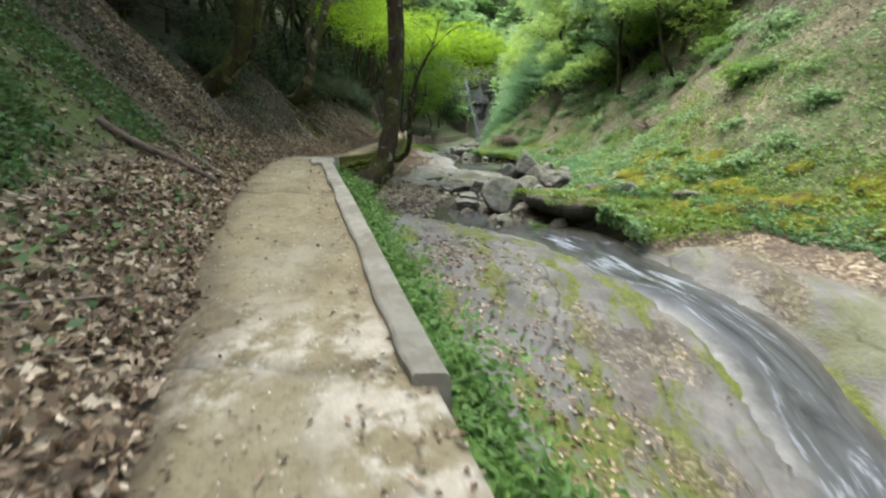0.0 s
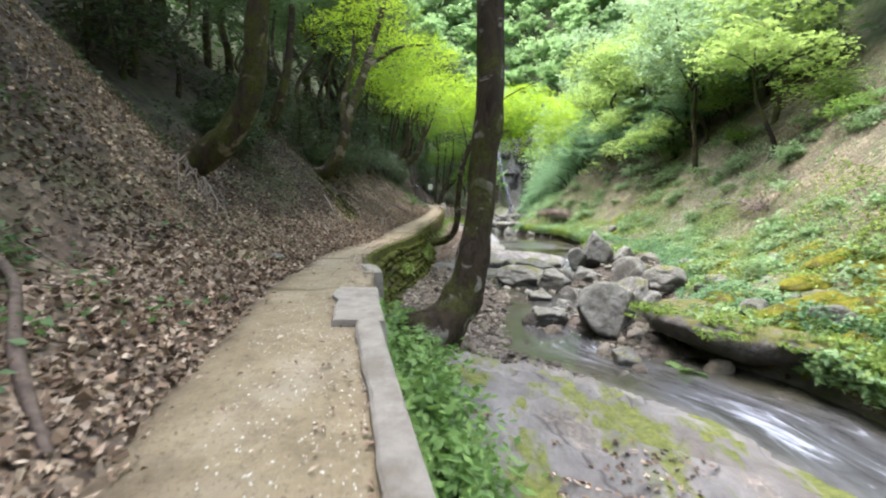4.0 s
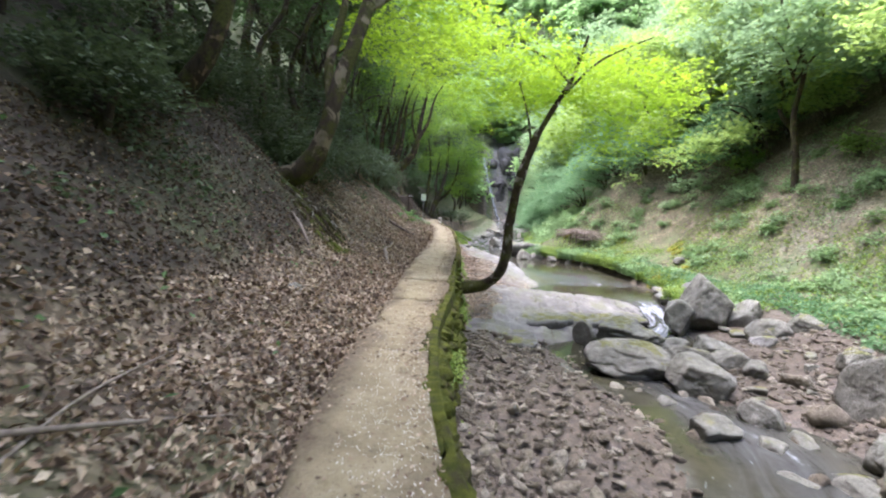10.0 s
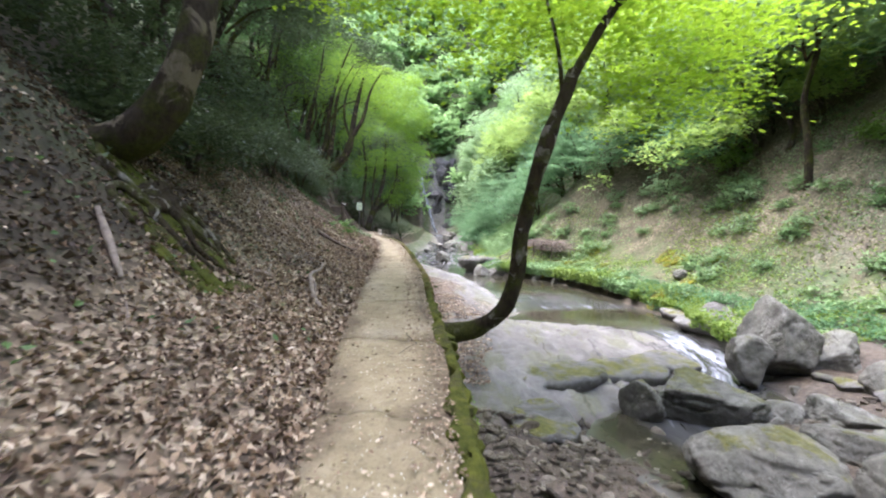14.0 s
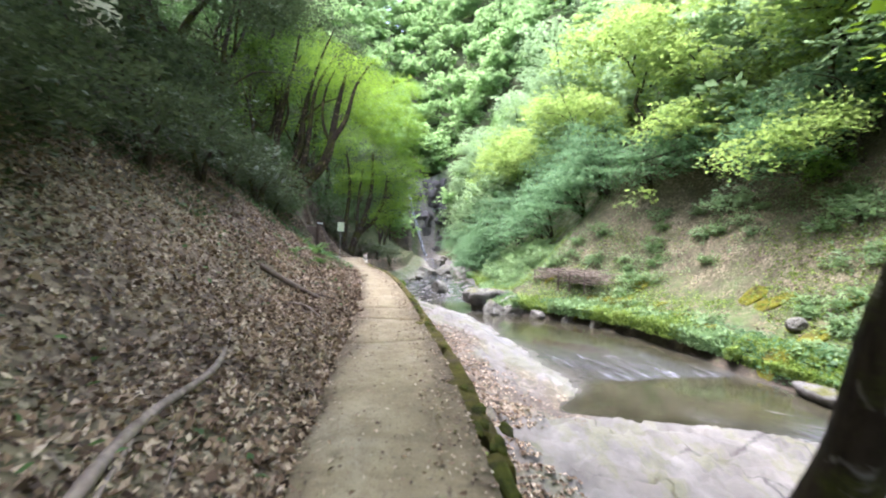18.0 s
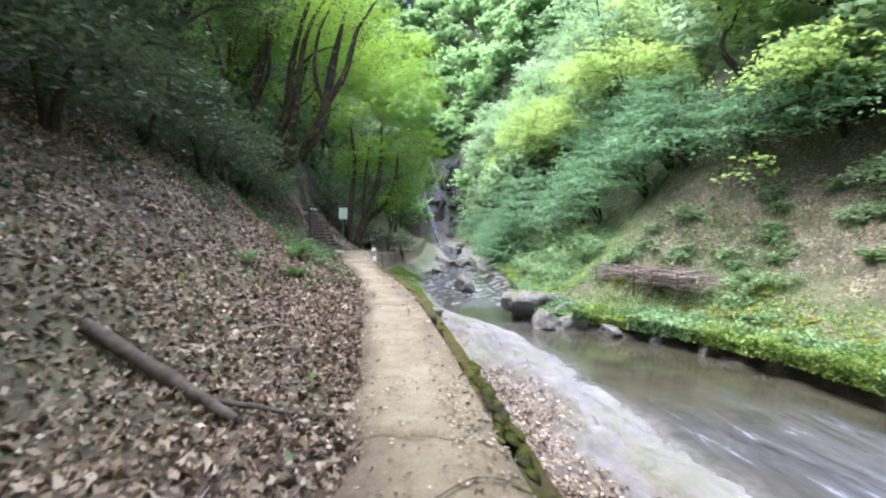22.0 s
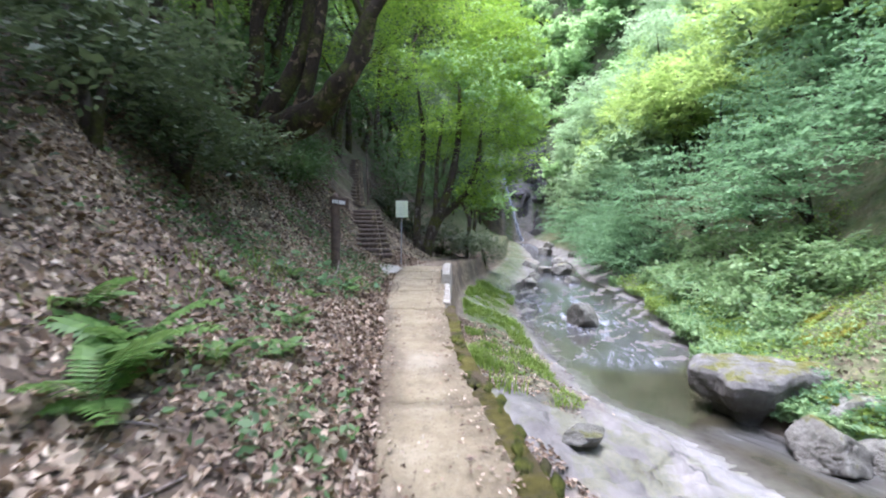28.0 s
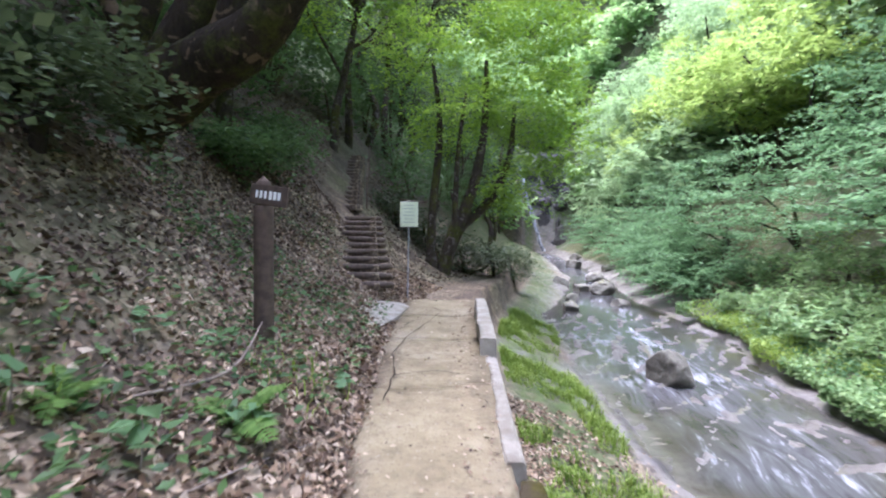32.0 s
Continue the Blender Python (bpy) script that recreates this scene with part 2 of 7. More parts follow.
def tube(points, radii, sides=8, rough=.06, seed=0, close=True):
    """Vertices and quads of a tapering, knobbly tube along a line, smoothed between its points."""
    P, R = np.array(points, float), np.array(radii, float)
    u = np.linspace(0, len(P) - 1, max(4, (len(P) - 1) * 5 + 1))
    i = np.clip(np.floor(u).astype(int), 0, len(P) - 2)
    f = (u - i)[:, None]
    p0, p1, p2, p3 = P[np.maximum(i - 1, 0)], P[i], P[i + 1], P[np.minimum(i + 2, len(P) - 1)]
    line = .5 * ((2 * p1) + (p2 - p0) * f + (2 * p0 - 5 * p1 + 4 * p2 - p3) * f ** 2 + (3 * p1 - p0 - 3 * p2 + p3) * f ** 3)
    rad = np.interp(u, np.arange(len(R)), R)
    tang = np.gradient(line, axis=0)
    tang /= np.linalg.norm(tang, axis=1)[:, None] + 1e-9
    a = np.zeros_like(line)
    side = np.cross(tang[0], (0.0, 0, 1) if abs(tang[0][2]) < .9 else (1.0, 0, 0))
    for k in range(len(line)):
        side = side - tang[k] * np.dot(side, tang[k])
        side = side / (np.linalg.norm(side) + 1e-9)
        a[k] = side
    b = np.cross(tang, a)
    ang = np.linspace(0, 2 * math.pi, sides, endpoint=False)
    bump = 1 + rough * 2.4 * vnoise(np.arange(len(u))[:, None] * .55 + seed * 3.3, ang[None, :] * 1.1 + seed, seed)
    ring = line[:, None, :] + (a[:, None, :] * np.cos(ang)[None, :, None] + b[:, None, :] * np.sin(ang)[None, :, None]) * (rad[:, None] * bump)[:, :, None]
    v = ring.reshape(-1, 3)
    n = len(u)
    r, s = np.meshgrid(np.arange(n - 1), np.arange(sides), indexing="ij")
    s2 = (s + 1) % sides
    q = np.stack([r * sides + s, r * sides + s2, (r + 1) * sides + s2, (r + 1) * sides + s], -1).reshape(-1, 4)
    if close:
        v = np.vstack([v, line[-1:] + tang[-1:] * rad[-1]])
        top = len(v) - 1
        s = np.arange(sides)
        cap = np.stack([(n - 1) * sides + s, (n - 1) * sides + (s + 1) % sides, np.full(sides, top), np.full(sides, top)], -1)
        q = np.vstack([q, cap])
    return v, q


def join(parts):
    vs, fs, base = [], [], 0
    for v, f in parts:
        vs.append(v)
        fs.append(np.asarray(f) + base)
        base += len(v)
    return np.vstack(vs), np.vstack(fs)


def quads_ok(v, q):
    """Quads whose last two corners coincide become triangles, all as triangles."""
    t1, t2 = q[:, [0, 1, 2]], q[:, [0, 2, 3]]
    return v, np.vstack([t1, t2[q[:, 2] != q[:, 3]]])


def tube_mesh(name, points, radii, mat, sides=8, rough=.06, seed=0):
    v, q = quads_ok(*tube(points, radii, sides, rough, seed))
    return mesh_of(name, v, q, mat, smooth=True)


def leaf_cards(centres, size, normals=None, flat=.6, rng=RNG, slim=.55, fold=.18, loose=.5):
    """Small folded leaves, four corners and two faces each, round the given places."""
    n = len(centres)
    size = np.broadcast_to(size, n) * rng.uniform(.7, 1.3, n)
    nrm = rng.normal(size=(n, 3))
    nrm[:, 2] = np.abs(nrm[:, 2]) + flat * 3
    if normals is not None:
        nrm = nrm * loose + normals * 2
    nrm /= np.linalg.norm(nrm, axis=1)[:, None]
    side = np.cross(nrm, rng.normal(size=(n, 3)))
    side /= np.linalg.norm(side, axis=1)[:, None] + 1e-9
    fwd = np.cross(side, nrm)
    L, W = size[:, None] * .5, size[:, None] * .5 * slim
    dip = nrm * size[:, None] * fold
    v = np.stack([centres - fwd * L, centres + side * W - dip * rng.uniform(-1, 1, (n, 1)) + fwd * L * .1, centres + fwd * L - dip * rng.uniform(0, 1, (n, 1)),
                  centres - side * W - dip * rng.uniform(-1, 1, (n, 1)) + fwd * L * .1], 1).reshape(-1, 3)
    i = np.arange(n)[:, None] * 4
    f = np.concatenate([i + np.array([[0, 1, 2]]), i + np.array([[0, 2, 3]])], 0)
    return v, f


def sprays(blobs, leaf, rng=RNG, tilt=.35, per=26, spread=.55, tier=0.0):
    """Leaves in flat, drooping sprays that fill lumpy blobs (x, y, z, rx, ry, rz, sprays)."""
    out = []
    for x, y, z, rx, ry, rz, n in blobs:
        d = rng.normal(size=(n, 3))
        d /= np.linalg.norm(d, axis=1)[:, None]
        r = rng.uniform(.25, 1.0, n) ** .55
        c = np.array([x, y, z]) + d * r[:, None] * np.array([rx, ry, rz])
        if tier:
            c[:, 2] = np.round((c[:, 2] + .3 * d[:, 0]) / tier) * tier + rng.normal(0, .07 * tier, n) - .35 * np.hypot(d[:, 0], d[:, 1]) * r
        ax = rng.uniform(0, 2 * math.pi, n)
        tx, ty = rng.normal(0, tilt, n), rng.normal(0, tilt, n)
        m = per
        a = rng.uniform(0, 2 * math.pi, (n, m))
        rr = np.sqrt(rng.uniform(0, 1, (n, m))) * spread * rng.uniform(.6, 1.3, (n, 1))
        px, py = rr * np.cos(a) * 1.5, rr * np.sin(a) * .8
        qx, qy = px * np.cos(ax)[:, None] - py * np.sin(ax)[:, None], px * np.sin(ax)[:, None] + py * np.cos(ax)[:, None]
        qz = qx * tx[:, None] + qy * ty[:, None] - (.25 if not tier else .4) * rr ** 2 / max(spread, .1) + rng.normal(0, .05 * spread, (n, m))
        pts = c[:, None, :] + np.stack([qx, qy, qz], -1)
        nr = np.stack([-tx, -ty, np.ones(n)], -1)[:, None, :].repeat(m, 1)
        out.append((pts.reshape(-1, 3), nr.reshape(-1, 3)))
    pts = np.vstack([o[0] for o in out])
    nr = np.vstack([o[1] for o in out])
    return leaf_cards(pts, leaf, nr, rng=rng)


def boulder_geo(seed, sub=3, cuts=11, rough=.05, crisp=20.0):
    """A broken stone of about unit radius: flat faces with worn edges, pitted."""
    rng = np.random.default_rng(seed)
    bm = bmesh.new()
    bmesh.ops.create_icosphere(bm, subdivisions=sub, radius=1)
    co = np.array([v.co[:] for v in bm.verts])
    fa = np.array([[v.index for v in f.verts] for f in bm.faces])
    bm.free()
    nrm = rng.normal(size=(cuts, 3))
    nrm /= np.linalg.norm(nrm, axis=1)[:, None]
    dist = rng.uniform(.50, .92, cuts)
    dots = np.maximum(co @ nrm.T, 1e-3)
    reach = np.minimum(dist[None, :] / dots, 3.0)
    reach = np.hstack([reach, np.full((len(co), 1), 1.12)])
    r = -np.log(np.exp(-crisp * reach).sum(1)) / crisp
    lumps = fbm(co[:, 0] * 2.1 + seed, co[:, 1] * 2.1 + co[:, 2] * 1.7, seed, 4) + fbm(co[:, 2] * 2.3 - seed, co[:, 0] * 1.9 - co[:, 1] * 1.3, seed + 5, 4)
    cleft = np.abs(fbm(co[:, 2] * 1.6 + seed * .7, co[:, 0] * 1.2 + co[:, 1] * 1.5, seed + 9, 3))
    r = r * (1 + rough * lumps - rough * .9 * np.exp(-(cleft / .035) ** 2))
    return co * r[:, None], fa


# ---------------------------------------------------------------- materials
class Nodes:
    """A short way to write node materials."""

    def __init__(self, name):
        self.mat = bpy.data.materials.new(name)
        self.mat.use_nodes = True
        self.nt = self.mat.node_tree
        self.bsdf = self.nt.nodes["Principled BSDF"]
        self.out = self.nt.nodes["Material Output"]
        self.pos = self.nt.nodes.new("ShaderNodeNewGeometry").outputs["Position"]

    def link(self, a, b):
        self.nt.links.new(a, b)

    def put(self, socket, v):
        if isinstance(v, bpy.types.NodeSocket):
            self.link(v, socket)
        elif isinstance(v, (tuple, list)) and len(v) == 3 and socket.type == "RGBA":
            socket.default_value = (*v, 1)
        elif socket.type == "RGBA":
            socket.default_value = (v, v, v, 1)
        else:
            socket.default_value = v

    def stretch(self, sx, sy, sz, src=None):
        n = self.nt.nodes.new("ShaderNodeVectorMath")
        n.operation = "MULTIPLY"
        self.put(n.inputs[0], src or self.pos)
        n.inputs[1].default_value = (sx, sy, sz)
        return n.outputs[0]

    def noise(self, scale, detail=4, rough=.55, src=None, warp=0):
        n = self.nt.nodes.new("ShaderNodeTexNoise")
        self.put(n.inputs["Vector"], src or self.pos)
        n.inputs["Scale"].default_value, n.inputs["Detail"].default_value = scale, detail
        n.inputs["Roughness"].default_value, n.inputs["Distortion"].default_value = rough, warp
        return n.outputs["Fac"]

    def cells(self, scale, src=None, feature="F1"):
        n = self.nt.nodes.new("ShaderNodeTexVoronoi")
        n.feature = feature
        self.put(n.inputs["Vector"], src or self.pos)
        n.inputs["Scale"].default_value = scale
        return n.outputs

    def ramp(self, fac, *stops):
        n = self.nt.nodes.new("ShaderNodeValToRGB")
        self.put(n.inputs[0], fac)
        el = n.color_ramp.elements
        while len(el) < len(stops):
            el.new(.5)
        for e, (p, c) in zip(el, stops):
            e.position = p
            e.color = (*c, 1) if isinstance(c, tuple) else (c, c, c, 1)
        return n.outputs[0]

    def mix(self, fac, a, b, blend="MIX"):
        n = self.nt.nodes.new("ShaderNodeMix")
        n.data_type, n.blend_type = "RGBA", blend
        self.put(n.inputs["Factor"], fac)
        self.put(n.inputs["A"], a)
        self.put(n.inputs["B"], b)
        return n.outputs["Result"]

    def math(self, op, a, b=0.0, clamp=False):
        n = self.nt.nodes.new("ShaderNodeMath")
        n.operation, n.use_clamp = op, clamp
        self.put(n.inputs[0], a)
        self.put(n.inputs[1], b)
        return n.outputs[0]

    def attr(self, name):
        n = self.nt.nodes.new("ShaderNodeAttribute")
        n.attribute_name = name
        return n.outputs["Fac"]

    def island(self):
        return self.nt.nodes.new("ShaderNodeNewGeometry").outputs["Random Per Island"]

    def luck(self):
        return self.nt.nodes.new("ShaderNodeObjectInfo").outputs["Random"]

    def up(self):
        n = self.nt.nodes.new("ShaderNodeSeparateXYZ")
        self.link(self.nt.nodes.new("ShaderNodeNewGeometry").outputs["Normal"], n.inputs[0])
        return n.outputs["Z"]

    def bump(self, height, strength=.5, distance=.02):
        n = self.nt.nodes.new("ShaderNodeBump")
        n.inputs["Strength"].default_value, n.inputs["Distance"].default_value = strength, distance
        self.put(n.inputs["Height"], height)
        self.link(n.outputs[0], self.bsdf.inputs["Normal"])
        return n.outputs[0]

    def done(self, colour, rough=.85, spec=.3):
        self.put(self.bsdf.inputs["Base Color"], colour)
        self.put(self.bsdf.inputs["Roughness"], rough)
        self.bsdf.inputs["Specular IOR Level"].default_value = spec
        return self.mat


def leaf_material(name, dark, light, glow=.45, rough=.5, spec=.35):
    """Thin leaves that let part of the light through."""
    n = Nodes(name)
    tone = n.ramp(n.math("ADD", n.math("MULTIPLY", n.island(), .6), n.math("MULTIPLY", n.noise(.9, 2), .5)), (.2, dark), (.85, light))
    n.done(tone, rough, spec)
    tr = n.nt.nodes.new("ShaderNodeBsdfTranslucent")
    n.link(n.mix(.5, tone, light), tr.inputs["Color"])
    m = n.nt.nodes.new("ShaderNodeMixShader")
    m.inputs[0].default_value = glow
    n.link(n.bsdf.outputs[0], m.inputs[1])
    n.link(tr.outputs[0], m.inputs[2])
    n.link(m.outputs[0], n.out.inputs[0])
    return n.mat


def dead_leaf_material(name="dead_leaf", tones=((0, (.055, .037, .022)), (.38, (.21, .142, .082)), (.7, (.46, .34, .215)), (1, (.74, .62, .44)))):
    n = Nodes(name)
    c = n.ramp(n.island(), *tones)
    c = n.mix(n.ramp(n.noise(1.0, 5, .65), (.45, 0.0), (.68, .6)), c, (.06, .044, .028))
    return n.done(n.mix(n.math("MULTIPLY", n.noise(60, 2), .5), c, (.09, .055, .035)), .7, .3)


def ground_material():
    n = Nodes("ground_cover")
    warp = n.nt.nodes.new("ShaderNodeVectorMath")
    warp.operation = "ADD"
    n.link(n.pos, warp.inputs[0])
    w = n.nt.nodes.new("ShaderNodeTexNoise")
    w.inputs["Scale"].default_value = 9
    n.link(n.pos, w.inputs["Vector"])
    sc = n.nt.nodes.new("ShaderNodeVectorMath")
    sc.operation = "SCALE"
    sc.inputs["Scale"].default_value = .12
    n.link(w.outputs["Color"], sc.inputs[0])
    n.link(sc.outputs[0], warp.inputs[1])
    cells = n.cells(17, warp.outputs[0])
    hue = n.nt.nodes.new("ShaderNodeSeparateColor")
    n.link(cells["Color"], hue.inputs[0])
    litter = n.ramp(hue.outputs[0], (0, (.05, .037, .022)), (.45, (.14, .105, .064)), (.8, (.27, .21, .135)), (1, (.44, .36, .25)))
    soil = n.ramp(n.noise(5, 6, .7), (.3, (.035, .026, .018)), (.7, (.10, .072, .05)))
    litter = n.mix(n.ramp(n.noise(1.1, 5, .6), (.42, 0.0), (.62, .75)), litter, soil)
    # dark earth tone that also paints the slope's shade
    shade_humus = n.ramp(n.noise(3.4, 6, .7), (.3, (.016, .013, .009)), (.55, (.045, .036, .022)), (.75, (.045, .06, .018)))
    litter = n.mix(n.math("MULTIPLY", n.attr("shade_humus"), n.ramp(n.noise(1.6, 5, .7), (.3, .55), (.55, 1.0))), litter, shade_humus)
    # bare sandstone, wet and stained in streaks
    grain = n.noise(38, 6, .7)
    rock = n.ramp(n.noise(1.6, 7, .62, n.stretch(1, .55, 1.6)), (.28, (.082, .076, .066)), (.5, (.18, .17, .147)), (.75, (.32, .302, .265)))
    rock = n.mix(n.math("MULTIPLY", grain, .4), rock, (.13, .118, .10))
    rock = n.mix(n.ramp(n.noise(3.3, 6, .7), (.55, 0.0), (.72, .5)), rock, (.175, .158, .115))
    crack = n.cells(.75, n.stretch(1, .55, 1, warp.outputs[0]), "DISTANCE_TO_EDGE")["Distance"]
    rock = n.mix(n.math("MULTIPLY", n.ramp(crack, (0, .8), (.026, 0.0)), n.ramp(n.noise(.8, 3), (.44, 0.0), (.54, 1.0))), rock, (.03, .027, .022))
    rock = n.mix(n.ramp(n.noise(.55, 5, .65), (.48, 0.0), (.68, .55)), rock, (.145, .125, .098))
    rock = n.mix(n.math("MULTIPLY", n.attr("wet"), n.ramp(n.noise(2.2, 5, .65), (.35, .85), (.62, .3))), rock, n.mix(1.0, rock, (.42, .42, .45), "MULTIPLY"))
    # pale mix: the sky's gleam beside the water, put into the rock colour
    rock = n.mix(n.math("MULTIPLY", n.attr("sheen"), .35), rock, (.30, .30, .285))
    moss = n.ramp(n.noise(14, 5, .7), (.3, (.055, .075, .012)), (.7, (.19, .20, .03)))
    rock = n.mix(n.math("MULTIPLY", n.ramp(n.noise(1.25, 6, .65, n.stretch(1.3, .5, 1)), (.50, 0.0), (.57, .95)), n.attr("mossy")), rock, moss)
    green = n.ramp(n.noise(3.2, 6, .65), (.3, (.035, .055, .016)), (.55, (.085, .12, .035)), (.8, (.125, .115, .062)))
    gravel = n.ramp(n.noise(11, 6, .7), (.3, (.03, .023, .015)), (.7, (.13, .102, .07)))
    carpet = n.ramp(n.noise(7, 6, .72), (.3, (.022, .036, .007)), (.55, (.06, .092, .016)), (.78, (.13, .16, .032)))
    litter = n.mix(n.math("MULTIPLY", n.attr("carpet"), n.ramp(n.noise(1.4, 5, .65), (.36, .25), (.54, .95))), litter, carpet)
    c = n.mix(n.attr("rocky"), litter, rock)
    c = n.mix(n.attr("stony"), c, gravel)
    c = n.mix(n.math("MULTIPLY", n.attr("green"), n.ramp(n.noise(2.1, 5, .7), (.35, .25), (.6, 1.0))), c, green)
    h = n.math("ADD", n.math("MULTIPLY", cells["Distance"], .5), n.math("MULTIPLY", n.noise(24, 6, .7), .8))
    n.bump(h, .55, .035)
    damp = n.ramp(n.noise(2.4, 4), (.4, .55), (.65, .9))
    rg = n.mix(n.math("MULTIPLY", n.attr("rocky"), .7), .92, damp)
    rg = n.mix(n.math("MULTIPLY", n.attr("wet"), n.ramp(n.noise(1.9, 5, .6), (.38, 1.0), (.6, .25))), rg, .34)
    rg = n.mix(n.attr("sheen"), rg, .36)
    return n.done(c, rg, .35)


def path_material():
    n = Nodes("worn_concrete")
    c = n.ramp(n.noise(2.2, 6, .65), (.3, (.21, .172, .098)), (.55, (.31, .26, .155)), (.8, (.42, .36, .235)))
    c = n.mix(n.ramp(n.noise(.75, 4, .6), (.55, 0.0), (.78, .6)), c, (.43, .385, .295))
    c = n.mix(n.math("MULTIPLY", n.ramp(n.noise(7, 6, .75), (.52, 0.0), (.7, 1.0)), .5), c, (.12, .092, .056))
    c = n.mix(n.ramp(n.noise(3.6, 7, .78), (.52, 0.0), (.66, .45)), c, (.15, .12, .07))
    c = n.mix(n.ramp(n.noise(40, 3, .6), (.58, 0.0), (.68, .6)), c, (.09, .07, .045))
    c = n.mix(n.ramp(n.noise(23, 4, .7), (.60, 0.0), (.70, .45)), c, (.48, .44, .345))
    c = n.mix(n.math("MULTIPLY", n.luck(), .2), c, (.20, .16, .09))
    pale = n.ramp(n.noise(5, 6, .75), (.35, (.42, .36, .26)), (.65, (.66, .60, .49)))
    c = n.mix(n.math("MULTIPLY", n.attr("worn"), n.ramp(n.noise(3.4, 6, .7), (.45, 0.0), (.56, .9))), c, pale)
    earth = n.ramp(n.noise(16, 6, .75), (.3, (.055, .04, .026)), (.55, (.125, .095, .06)), (.8, (.24, .19, .125)))
    c = n.mix(n.math("MULTIPLY", n.attr("soil"), n.ramp(n.noise(9, 5, .7), (.3, 1.0), (.7, .55))), c, earth)
    n.bump(n.math("ADD", n.noise(30, 7, .75), n.math("MULTIPLY", n.noise(4, 4), 1.5)), .8, .025)
    return n.done(c, .92, .2)


def rock_material(name="grey_rock", moss=.5, loose=False, base=((.085, .08, .062), (.25, .245, .195), (.50, .49, .41)), vary=None):
    """Stone in blotches, pitted; upward faces paler as dry and skylit, steep ones darker as damp and unlit, in the
    colour. vary: the tones that single stones take.
    """
    n = Nodes(name)
    c = n.ramp(n.noise(3.2, 7, .68), (.28, base[0]), (.5, base[1]), (.78, base[2]))
    # top and side tones: skylight painted in along with the damp
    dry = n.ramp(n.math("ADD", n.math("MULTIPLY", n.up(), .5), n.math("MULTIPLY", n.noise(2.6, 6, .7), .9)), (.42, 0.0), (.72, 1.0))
    if vary:
        c = n.mix(n.ramp(n.noise(14, 6, .7), (.3, .35), (.7, .95)), base[0], n.ramp(n.island() if loose else n.luck(), *vary))
    else:
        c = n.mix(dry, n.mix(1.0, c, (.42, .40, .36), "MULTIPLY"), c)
        c = n.mix(n.math("MULTIPLY", n.luck(), .25), c, (.15, .135, .095))
    c = n.mix(n.math("MULTIPLY", n.noise(50, 4, .7), .4), c, (.09, .08, .065))
    c = n.mix(n.ramp(n.noise(17, 5, .7), (.62, 0.0), (.7, .5)), c, tuple(min(.6, 1.2 * v) for v in base[2]))
    if moss > 0:
        m = n.ramp(n.noise(9, 5, .7), (.3, (.07, .085, .012)), (.7, (.26, .24, .03)))
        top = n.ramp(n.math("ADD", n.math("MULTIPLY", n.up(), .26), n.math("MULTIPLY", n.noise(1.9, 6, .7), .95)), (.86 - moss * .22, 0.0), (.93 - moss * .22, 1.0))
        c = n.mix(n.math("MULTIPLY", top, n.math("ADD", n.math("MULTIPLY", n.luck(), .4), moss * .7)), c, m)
    n.bump(n.math("ADD", n.noise(14, 9, .78), n.math("MULTIPLY", n.noise(3.5, 6, .65), 1.6)), 1.0, .07)
    return n.done(c, n.ramp(n.noise(4, 3), (.4, .42), (.7, .9)), .35)


def bark_material(name, dark, mid, pale, moss=.35, scale=4.2, bare=.58):
    n = Nodes(name)
    s = n.stretch(1, 1, .35)
    c = n.ramp(n.noise(9, 7, .7, s, .6), (.3, dark), (.55, mid), (.8, mid))
    patch = n.ramp(n.noise(scale, 4, .55, None, .8), (bare, 0.0), (bare + .05, .8))
    c = n.mix(patch, c, pale)
    m = n.ramp(n.noise(20, 4, .7), (.3, (.03, .035, .006)), (.7, (.10, .105, .018)))
    c = n.mix(n.ramp(n.noise(1.7, 5, .7), (.62 - moss * .4, 0.0), (.74 - moss * .4, .85)), c, m)
    n.bump(n.math("ADD", n.noise(24, 8, .78, s), n.math("MULTIPLY", n.noise(7, 5, .7, s), 1.3)), 1.0, .06)
    return n.done(c, .92, .2)


def moss_material(name, a, b, patch=(.06, .05, .03), amount=.8):
    n = Nodes(name)
    c = n.ramp(n.noise(6, 6, .7), (.3, a), (.7, b))
    c = n.mix(n.ramp(n.noise(2.2, 5, .7), (.5, 0.0), (.62, amount)), c, patch)
    n.bump(n.noise(55, 5, .8), 1.0, .03)
    return n.done(c, 1.0, .1)


